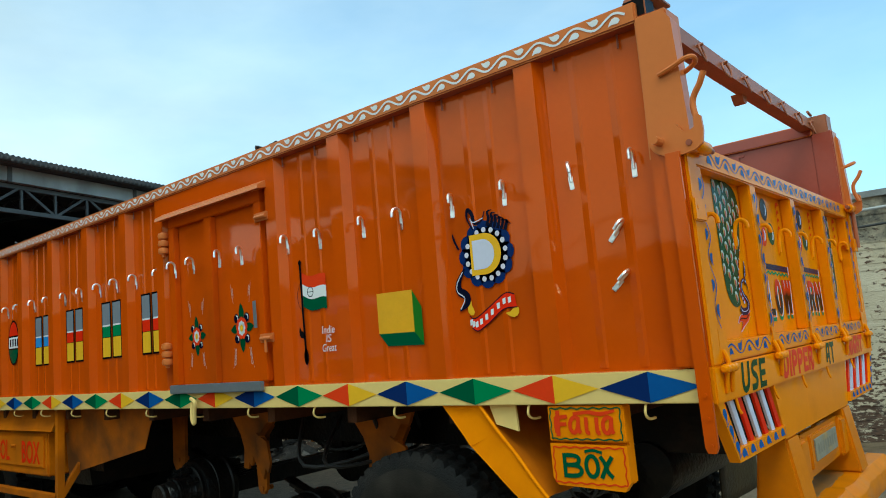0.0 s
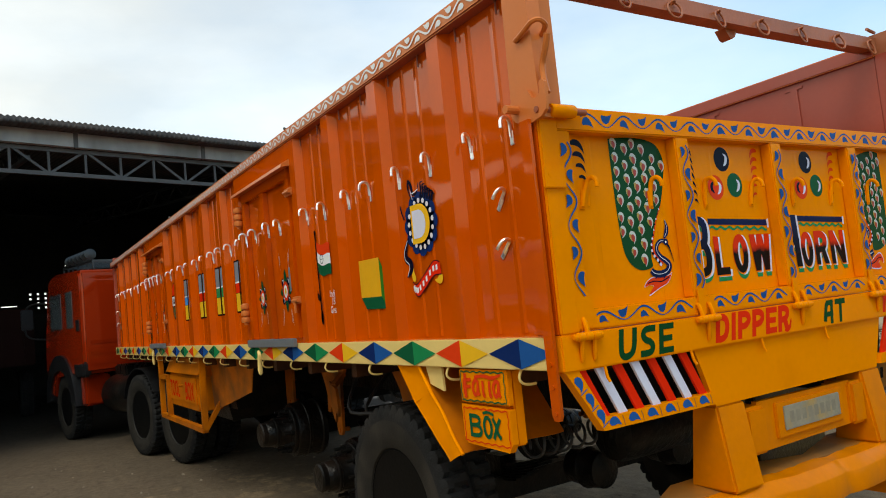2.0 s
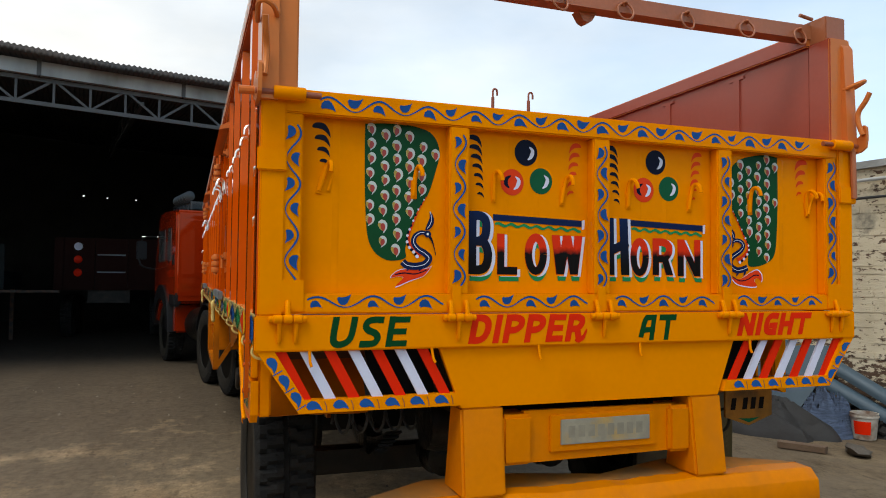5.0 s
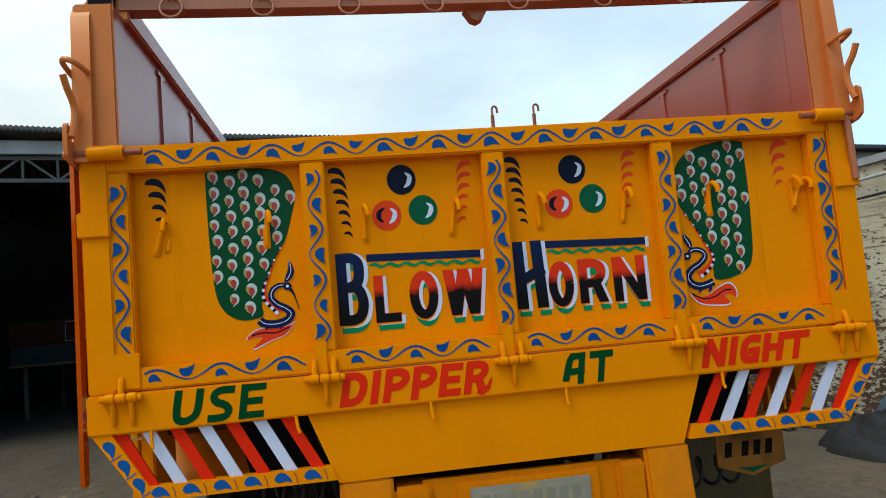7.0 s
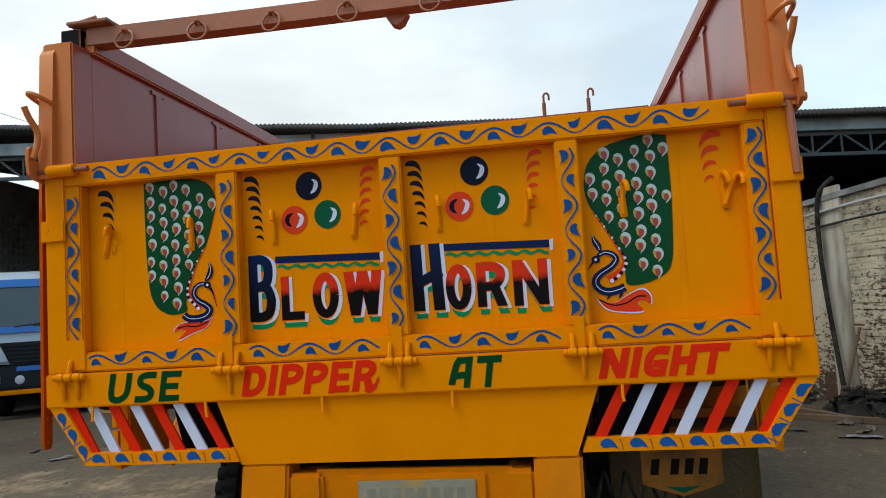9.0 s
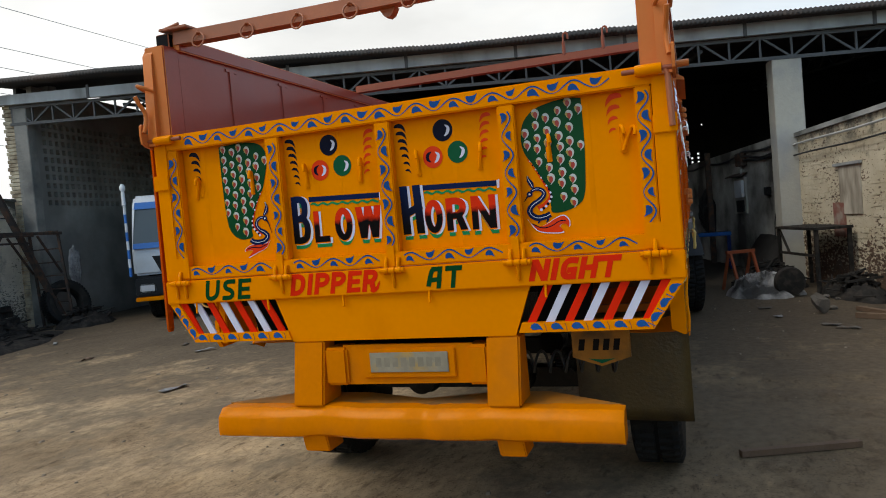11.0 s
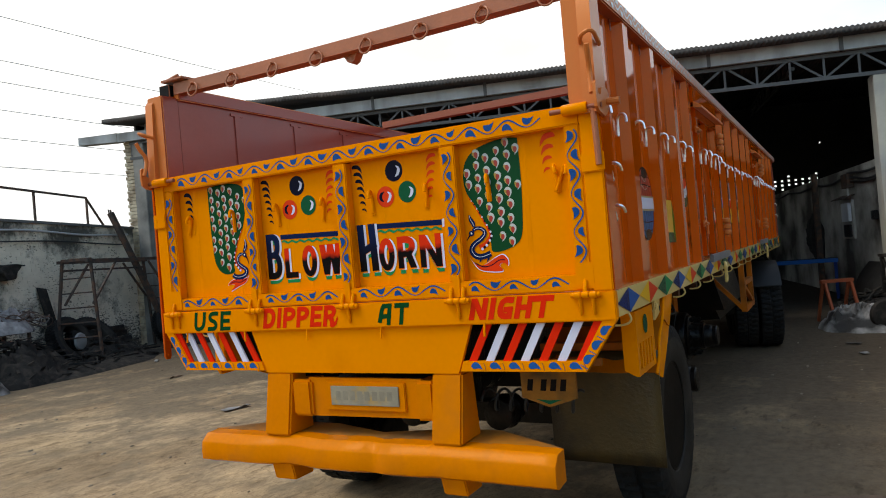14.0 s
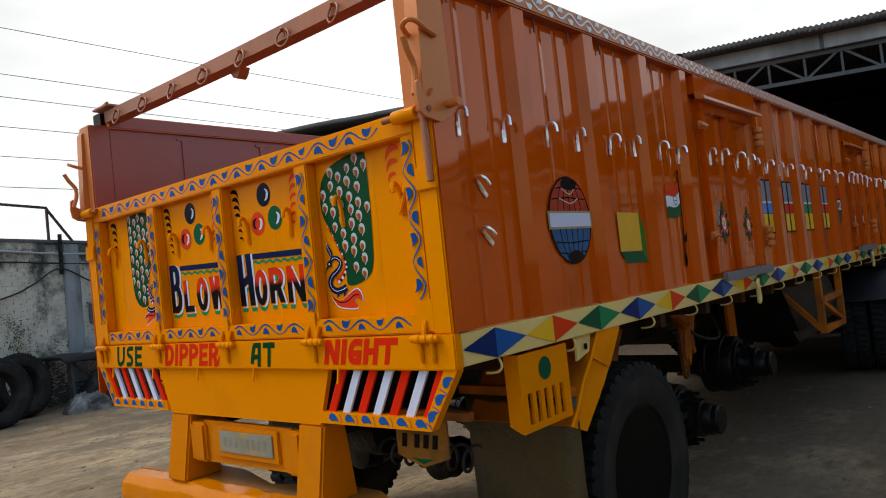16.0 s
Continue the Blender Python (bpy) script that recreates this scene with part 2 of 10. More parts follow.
dirty_cloth = surface("dirty_white_cloth", (0.27, 0.26, 0.25), rough=0.9, vary=0.5, grain=16, stain=(0.14, 0.13, 0.13), stain_amount=0.3, stain_scale=6, bump=0.4)
wood_mat = surface("weathered_wood", (0.14, 0.085, 0.05), rough=0.8, vary=0.3, grain=20, stretch=(0.3, 3, 3), bump=0.3)
stone_mat = surface("broken_stone", (0.11, 0.09, 0.07), rough=0.9, vary=0.3, grain=20, bump=0.5, random_amount=0.5)
rubbish = surface("rubbish_scraps", (0.13, 0.11, 0.09), rough=0.85, vary=0.5, grain=8, stain=(0.06, 0.05, 0.045), stain_amount=0.5, stain_scale=5, bump=0.5, random_amount=0.8)
pvc = surface("grey_conduit", (0.38, 0.38, 0.37), rough=0.55, vary=0.12, bump=0.05)
cable_mat = surface("black_cable", (0.02, 0.02, 0.02), rough=0.6, vary=0.1, bump=0.0)
glass_mat, gn, gl, gp = node_mat("dark_window_glass")
gp.inputs["Base Color"].default_value = (0.06, 0.075, 0.078, 1)
gp.inputs["Roughness"].default_value = 0.06
lamp_glass, gn, gl, gp = node_mat("headlight_glass")
gp.inputs["Base Color"].default_value = (0.55, 0.55, 0.55, 1)
gp.inputs["Roughness"].default_value = 0.12


# ---- mesh helpers ----
def part(name, bm, material, parent=None, label="", smooth=35):
    """Links a bmesh as one mesh object under a thing or a part."""
    me = bpy.data.meshes.new(name)
    bm.to_mesh(me)
    bm.free()
    for mt in material if isinstance(material, (list, tuple)) else (material,):
        me.materials.append(mt)
    if smooth:
        me.polygons.foreach_set("use_smooth", [True] * len(me.polygons))
        me.set_sharp_from_angle(angle=radians(smooth))
    ob = new(name, me)
    ob.parent = parent
    if label:
        ob["label"] = label
    return ob


def again(ob, parent, m):
    """Another piece on the same mesh."""
    o = new(ob.name.split(".")[0], ob.data)
    o.parent = parent
    o.matrix_local = m
    if "label" in ob:
        o["label"] = ob["label"]
    return o


def thing(name, label, category, group="", kind="", m=None):
    e = tagged(new(name), label, category, group, kind)
    if m is not None:
        e.matrix_world = m
    return e


def box(bm, x0, x1, y0, y1, z0, z1, bevel=0.0, mi=0):
    vs = [bm.verts.new((x, y, z)) for x in (x0, x1) for y in (y0, y1) for z in (z0, z1)]
    fs = [bm.faces.new([vs[i] for i in q]) for q in ((0, 1, 3, 2), (4, 6, 7, 5), (0, 4, 5, 1), (2, 3, 7, 6), (0, 2, 6, 4), (1, 5, 7, 3))]
    for f in fs:
        f.material_index = mi
    if bevel:
        es = list({e for f in fs for e in f.edges})
        bmesh.ops.bevel(bm, geom=es, offset=bevel, segments=2, affect="EDGES")
    return vs


def slab(bm, pts, depth, mi=0):
    """A flat polygon given by 3D points, thickened along the vector depth."""
    d = Vector(depth)
    a = [bm.verts.new(p) for p in pts]
    b = [bm.verts.new(Vector(p) + d) for p in pts]
    n = len(pts)
    fs = [bm.faces.new(a), bm.faces.new(b[::-1])]
    fs += [bm.faces.new((a[i], b[i], b[(i + 1) % n], a[(i + 1) % n])) for i in range(n)]
    for f in fs:
        f.material_index = mi
    return fs


def tube(bm, pts, r, n=8, closed=False, mi=0, caps=True):
    pts = [Vector(p) for p in pts]
    rings, up, k = [], None, len(pts)
    for i, p in enumerate(pts):
        a = pts[(i - 1) % k] if closed or i else p
        b = pts[(i + 1) % k] if closed or i < k - 1 else p
        d = (b - a).normalized()
        if up is None:
            up = d.orthogonal().normalized()
        up = (up - d * up.dot(d))
        up = up.normalized() if up.length > 1e-6 else d.orthogonal().normalized()
        side = d.cross(up)
        rr = r[i] if isinstance(r, (list, tuple)) else r
        rings.append([bm.verts.new(p + rr * (math.cos(t) * up + math.sin(t) * side)) for t in (2 * math.pi * j / n for j in range(n))])
    for i in range(k if closed else k - 1):
        A, B = rings[i], rings[(i + 1) % k]
        for j in range(n):
            bm.faces.new((A[j], A[(j + 1) % n], B[(j + 1) % n], B[j])).material_index = mi
    if not closed and caps:
        bm.faces.new(rings[0][::-1]).material_index = mi
        bm.faces.new(rings[-1]).material_index = mi


def rod(bm, p0, p1, r, n=12, mi=0):
    tube(bm, [p0, p1], r, n, mi=mi)


def bar(bm, p0, p1, w, h, mi=0, up=(0, 0, 1)):
    """A square bar from p0 to p1, w across and h along up."""
    p0, p1 = Vector(p0), Vector(p1)
    d = (p1 - p0).normalized()
    s = d.cross(Vector(up))
    s = s.normalized() if s.length > 1e-5 else d.orthogonal().normalized()
    u = s.cross(d)
    q = [s * (w / 2) + u * (h / 2), -s * (w / 2) + u * (h / 2), -s * (w / 2) - u * (h / 2), s * (w / 2) - u * (h / 2)]
    slab(bm, [p0 + v for v in q], p1 - p0, mi)


def lathe(bm, profile, n=32, axis="y", centre=(0, 0, 0), mi=0, closed=False):
    """Turns (radius, along) pairs about an axis."""
    c, rings = Vector(centre), []
    for r, a in profile:
        ring = []
        for j in range(n):
            t = 2 * math.pi * j / n
            u, v = r * math.cos(t), r * math.sin(t)
            ring.append(bm.verts.new(c + Vector((u, a, v) if axis == "y" else (a, u, v) if axis == "x" else (u, v, a))))
        rings.append(ring)
    k = len(rings)
    for i in range(k if closed else k - 1):
        A, B = rings[i], rings[(i + 1) % k]
        for j in range(n):
            bm.faces.new((A[j], A[(j + 1) % n], B[(j + 1) % n], B[j])).material_index = mi
    if not closed:
        for ring in (rings[0][::-1], rings[-1]):
            if (ring[0].co - ring[n // 2].co).length > 1e-4:
                bm.faces.new(ring).material_index = mi


def holed_wall(bm, u0, u1, z0, z1, holes, w0, w1, place, mi=0):
    """A wall of thickness w0..w1 in the u, z plane with square holes through it; place(u, w, z) gives the point."""
    us = sorted({u0, u1, *(h[0] for h in holes), *(h[1] for h in holes)})
    zs = sorted({z0, z1, *(h[2] for h in holes), *(h[3] for h in holes)})
    us, zs = [u for u in us if u0 <= u <= u1], [z for z in zs if z0 <= z <= z1]
    solid = set()
    for i in range(len(us) - 1):
        for j in range(len(zs) - 1):
            mu, mz = (us[i] + us[i + 1]) / 2, (zs[j] + zs[j + 1]) / 2
            if not any(h[0] < mu < h[1] and h[2] < mz < h[3] for h in holes):
                solid.add((i, j))
    cache = {}

    def v(i, j, w):
        if (i, j, w) not in cache:
            cache[i, j, w] = bm.verts.new(place(us[i], w, zs[j]))
        return cache[i, j, w]
    for i, j in solid:
        for w in (w0, w1):
            bm.faces.new((v(i, j, w), v(i + 1, j, w), v(i + 1, j + 1, w), v(i, j + 1, w))).material_index = mi
        for di, dj, a, b in ((-1, 0, (i, j), (i, j + 1)), (1, 0, (i + 1, j), (i + 1, j + 1)), (0, -1, (i, j), (i + 1, j)), (0, 1, (i, j + 1), (i + 1, j + 1))):
            if (i + di, j + dj) not in solid:
                bm.faces.new((v(*a, w0), v(*b, w0), v(*b, w1), v(*a, w1))).material_index = mi


# ---- sign-writing helpers: flat coats of paint on a plane ----
def on_tail(x):
    return lambda u, v, h: (x + 0.4 * h, u, v)


def on_side(s, y):
    return lambda u, v, h: (u, s * (y + (h if h < 0.0055 else 0.0055 + 0.4 * (h - 0.0055))), v)


def coat(name, polys, plane, h, material, parent, label=""):
    bm = bmesh.new()
    for p in polys:
        bm.faces.new([bm.verts.new(plane(u, v, h)) for u, v in p])
    return part(name, bm, material, parent, label, smooth=0)


def coats(name, polys, plane, h, material, parent, label=""):
    """Painted marks that can be picked apart: one piece each."""
    return [coat(name, [p], plane, h, material, parent, label) for p in polys]


def ellipse(cu, cv, ru, rv, n=28, a0=0.0, a1=2 * math.pi):
    full = abs(a1 - a0 - 2 * math.pi) < 1e-6
    return [(cu + ru * math.cos(a0 + (a1 - a0) * i / (n if full else n - 1)), cv + rv * math.sin(a0 + (a1 - a0) * i / (n if full else n - 1))) for i in range(n)]


def stroke(pts, w):
    """Quads along a drawn line; w: one width, or one at each point."""
    out, k = [], len(pts)
    L, R = [], []
    for i, (u, v) in enumerate(pts):
        a, b = pts[max(i - 1, 0)], pts[min(i + 1, k - 1)]
        du, dv = b[0] - a[0], b[1] - a[1]
        q = math.hypot(du, dv) or 1
        ww = (w[i] if isinstance(w, (list, tuple)) else w) / 2
        L.append((u - dv / q * ww, v + du / q * ww))
        R.append((u + dv / q * ww, v - du / q * ww))
    for i in range(k - 1):
        out.append([L[i], R[i], R[i + 1], L[i + 1]])
    return out


def curve(pts, n=8):
    """A smooth line through points (Catmull-Rom)."""
    out = []
    for i in range(len(pts) - 1):
        p0, p1, p2, p3 = pts[max(i - 1, 0)], pts[i], pts[i + 1], pts[min(i + 2, len(pts) - 1)]
        for j in range(n):
            t = j / n
            out.append(tuple(0.5 * (2 * b + (c - a) * t + (2 * a - 5 * b + 4 * c - d) * t * t + (3 * b - a - 3 * c + d) * t ** 3) for a, b, c, d in zip(p0, p1, p2, p3)))
    return out + [tuple(pts[-1])]


def comma(cu, cv, size, turn=0.0, flip=1):
    """A brushed leaf: round at one end, drawn out to a tip at the other."""
    base = [(-0.55, 0.02), (-0.42, 0.30), (-0.12, 0.46), (0.22, 0.40), (0.50, 0.12), (0.72, -0.28), (0.30, -0.16), (-0.05, -0.22), (-0.35, -0.20)]
    c, s = math.cos(turn), math.sin(turn)
    return [(cu + size * (u * c - flip * v * s), cv + size * (u * s + flip * v * c)) for u, v in base]


def vine_leaf(cu, cv, size, cos_t, sin_t, side_sign):
    """A brushed leaf nestling in a bend: domed towards the tendril, its tip drawn forward and away from it."""
    base = [(-0.56, -0.16), (-0.50, 0.16), (-0.30, 0.38), (0.0, 0.44), (0.26, 0.30), (0.43, 0.04), (0.56, -0.20), (0.68, -0.42), (0.42, -0.28), (0.14, -0.22), (-0.20, -0.22), (-0.44, -0.28)]
    return [(cu + size * (a * cos_t - side_sign * b * sin_t), cv + size * (a * sin_t + side_sign * b * cos_t)) for a, b in base]


def vine(name, u0, v0, u1, v1, plane, h, parent, wave=0.17, amp=0.020, leaf=0.039, material=None):
    """A painted tendril from one end to the other, with a leaf in every bend."""
    L = math.hypot(u1 - u0, v1 - v0)
    cu, cv = (u1 - u0) / L, (v1 - v0) / L
    k = max(1, round(L / (wave / 2)))
    half = L / k
    rng = random.Random(int(1000 * (u0 + 3 * v0 + 7 * u1 + 9)))

    def at(a, b):
        return (u0 + cu * a - cv * b, v0 + cv * a + cu * b)
    swell = [rng.uniform(0.85, 1.15) for i in range(k + 2)]
    line = [at(L * i / (k * 8), amp * swell[i // 8] * math.sin(math.pi * i / 8 + 0.5)) for i in range(k * 8 + 1)]
    polys = stroke(line, [0.0026 + 0.0042 * abs(math.sin(math.pi * i / 16 + 0.9)) for i in range(len(line))])
    band = coat(name, polys, plane, h, material or vine_blue, parent, "blue painted leafy vine")
    for i in range(k):
        sg = -1 if i % 2 else 1
        c = at(half * (i + 0.34 + rng.uniform(-0.05, 0.05)), -sg * amp * 0.42)
        t = math.atan2(cv, cu) + rng.uniform(-0.18, 0.18)
        coat("vine_leaf", [vine_leaf(c[0], c[1], leaf * rng.uniform(0.86, 1.12), math.cos(t), math.sin(t), sg)], plane, h, material or vine_blue, band)
    return band


# brush-drawn letters: centre lines in a unit box
GLYPHS = {
    "A": [[(0, 0), (0.16, 0.72), (0.30, 0.95), (0.50, 1.0)], [(0.40, 1), (1, 1)], [(1, 1), (1, 0)], [(0.12, 0.36), (1, 0.40)]],
    "B": [[(0, 0), (0, 1)], [(0, 1), (0.5, 1), (0.82, 0.92), (0.88, 0.76), (0.76, 0.60), (0.4, 0.53), (0, 0.53)], [(0.35, 0.53), (0.78, 0.49), (1, 0.28), (0.86, 0.07), (0.5, 0), (0, 0)]],
    "D": [[(0, 0), (0, 1)], [(0, 1), (0.5, 1), (0.88, 0.84), (1, 0.52), (0.86, 0.16), (0.5, 0), (0, 0)]],
    "E": [[(0, 0), (0, 1)], [(0, 1), (1, 1)], [(0, 0.5), (0.86, 0.5)], [(0, 0), (1, 0)]],
    "F": [[(0.08, 0), (0.02, 0.5), (0.06, 1)], [(0, 0.97), (0.5, 1.0), (1, 1.06)], [(0.05, 0.52), (0.75, 0.56)]],
    "G": [[(0.98, 0.985), (0.5, 1.0), (0.12, 0.84), (0, 0.48), (0.12, 0.12), (0.48, 0), (1, 0.0)], [(1, 0), (1, 0.40)], [(1, 0.40), (0.62, 0.40)]],
    "H": [[(0, 0), (0, 1)], [(1, 0), (1, 1)], [(0, 0.5), (1, 0.5)]],
    "h": [[(0.06, 0), (0, 1)], [(1, 0), (0.88, 1)], [(0.05, 0.40), (0.95, 0.56)]],
    "I": [[(0.5, 0), (0.5, 1)]],
    "L": [[(0, 1), (0, 0)], [(0, 0), (1, 0)]],
    "N": [[(0, 0), (0, 1)], [(0, 1), (1, 0)], [(1, 0), (1, 1)]],
    "O": [[(0.5 + 0.5 * math.cos(t), 0.5 + 0.5 * math.sin(t)) for t in np.linspace(0, 2 * math.pi, 25)]],
    "P": [[(0, 0), (0, 1)], [(0, 1), (0.55, 1), (0.95, 0.88), (0.98, 0.64), (0.62, 0.45), (0, 0.43)]],
    "R": [[(0, 0), (0, 1)], [(0, 1), (0.55, 1), (0.93, 0.88), (0.93, 0.64), (0.60, 0.46), (0, 0.45)], [(0.62, 0.47), (1, 0)]],
    "S": [[(1, 1), (0.5, 1.0), (0.14, 0.93), (0.03, 0.75), (0.25, 0.57), (0.72, 0.45), (0.97, 0.25), (0.82, 0.05), (0.45, 0), (0, 0.0)]],
    "T": [[(0, 1), (1, 1)], [(0.55, 1), (0.55, 0)]],
    "U": [[(0, 1), (0.0, 0.35), (0.10, 0.08), (0.42, 0.0), (0.80, 0.12), (0.97, 0.40), (1, 1)]],
    "W": [[(0, 1), (0.20, 0)], [(0.20, 0), (0.50, 1)], [(0.50, 1), (0.80, 0)], [(0.80, 0), (1, 1)]],
    "a": [[(0.9, 0.92), (0.5, 1.0), (0.08, 0.72), (0.05, 0.25), (0.35, 0.02), (0.7, 0.22), (0.9, 0.92)], [(0.9, 1.0), (0.86, 0.25), (1.06, 0.0)]],
    "t": [[(0.5, 1.0), (0.48, 0.3), (0.56, 0.04), (0.85, 0.02)]],
    "o": [[(0.5 + 0.5 * math.cos(t), 0.5 + 0.5 * math.sin(t)) for t in np.linspace(0, 2 * math.pi, 21)]],
    "x": [[(0, 1), (0.35, 0.7), (0.65, 0.25), (1.05, 0)], [(1.1, 1), (0.5, 0.5), (0, -0.06)]],
}


def brushed(name, ch, u0, u1, v0, v1, w, plane, h, material, parent, label="", slant=0.0, grow=0.0):
    """One letter drawn with a flat brush of width w inside the box; grow widens the stroke about its line."""
    bm = bmesh.new()
    a0, a1, b0, b1 = u0 + w / 2, u1 - w / 2, v0 + w / 2, v1 - w / 2
    for k, line in enumerate(GLYPHS[ch]):
        straight = len(line) == 2
        pts = [(a0 + (a1 - a0) * x, b0 + (b1 - b0) * y) for x, y in (line if straight or len(line) > 15 else curve(line, 5))]
        if not (ch in "Oo"):
            for e, f in ((0, 1), (-1, -2)):
                d = Vector((pts[e][0] - pts[f][0], pts[e][1] - pts[f][1])).normalized() * (w / 2 + grow)
                if straight or ch in "SUG":
                    pts[e] = (pts[e][0] + d.x, pts[e][1] + d.y)
        dx, dy = pts[-1][0] - pts[0][0], pts[-1][1] - pts[0][1]
        if straight and ch in "WNRh" and abs(dx) > 1e-4 and abs(dy) > 0.5 * abs(dx):
            (xa, ya), (xb, yb) = sorted(((a0 + (a1 - a0) * x, b0 + (b1 - b0) * y) for x, y in line), key=lambda p: p[1])
            ya, yb = (v0 - grow if ya < b0 + 1e-6 else ya), (v1 + grow if yb > b1 - 1e-6 else yb)
            hw = 0.56 * w + grow
            quads = [[(xa - hw, ya), (xa + hw, ya), (xb + hw, yb), (xb - hw, yb)]]
        else:
            quads = stroke(pts, w * (0.92 if ch in "AEFGHT" and k else 1.0) + 2 * grow)
        for q in quads:
            bm.faces.new([bm.verts.new(plane(x + slant * (y - v0), y, h + 0.00013 * k)) for x, y in q])
    return part(name, bm, material, parent, label, smooth=0)


def brushed_word(name, spans, v0, v1, w, plane, h, material, parent, label, slant=0.0):
    """A painted word: an Empty that carries its letters; spans: (letter, u0, u1)."""
    e = new(name)
    e.parent = parent
    e["label"] = label
    for ch, u0, u1 in spans:
        brushed("letter", ch, u0, u1, v0, v1, w, plane, h, material, e, slant=slant)
    return e


def glyphs(text, weight=0.0):
    """Flat letter shapes of the built-in font: lists of faces and points, in a unit box."""
    cu = bpy.data.curves.new("lettering", "FONT")
    cu.body, cu.offset, cu.resolution_u, cu.fill_mode = text, weight, 3, "FRONT"
    ob = bpy.data.objects.new("lettering", cu)
    scene.collection.objects.link(ob)
    me = bpy.data.meshes.new_from_object(ob.evaluated_get(bpy.context.evaluated_depsgraph_get()))
    pts = [(v.co.x, v.co.y) for v in me.vertices]
    faces = [tuple(p.vertices) for p in me.polygons]
    bpy.data.objects.remove(ob)
    bpy.data.curves.remove(cu)
    bpy.data.meshes.remove(me)
    x0, x1 = min(p[0] for p in pts), max(p[0] for p in pts)
    y0, y1 = min(p[1] for p in pts), max(p[1] for p in pts)
    return [((x - x0) / (x1 - x0), (y - y0) / (y1 - y0)) for x, y in pts], faces


def letters(name, text, u0, u1, v0, v1, plane, h, material, parent, label="", weight=0.02, shear=0.0, rise=0.0, split=None, wobble=0.0):
    """Painted letters in the box u0..u1, v0..v1; split: a second paint above that share of the height."""
    pts, faces = glyphs(text, weight)
    bm = bmesh.new()
    vs = []
    for a, b in pts:
        u = u0 + (u1 - u0) * a + shear * (v1 - v0) * (b - 0.5) * (1 if u1 > u0 else -1)
        v = v0 + (v1 - v0) * b + rise * a + wobble * math.sin(a * 23 + b * 5)
        vs.append(bm.verts.new(plane(u, v, h)))
    for f in faces:
        try:
            bm.faces.new([vs[i] for i in f])
        except ValueError:
            pass
    mats = material
    if split is not None:
        z = v0 + (v1 - v0) * split
        bmesh.ops.bisect_plane(bm, geom=bm.verts[:] + bm.edges[:] + bm.faces[:], plane_co=(0, 0, z), plane_no=(0, 0, 1))
        for f in bm.faces:
            f.material_index = 1 if f.calc_center_median().z > z else 0
    return part(name, bm, mats, parent, label, smooth=0)


# ---- ground ----
def frame_matrix(ox, oy, ux, uy):
    q = math.hypot(ux, uy)
    ux, uy = ux / q, uy / q
    return Matrix(((ux, -uy, 0, ox), (uy, ux, 0, oy), (0, 0, 1, 0), (0, 0, 0, 1)))


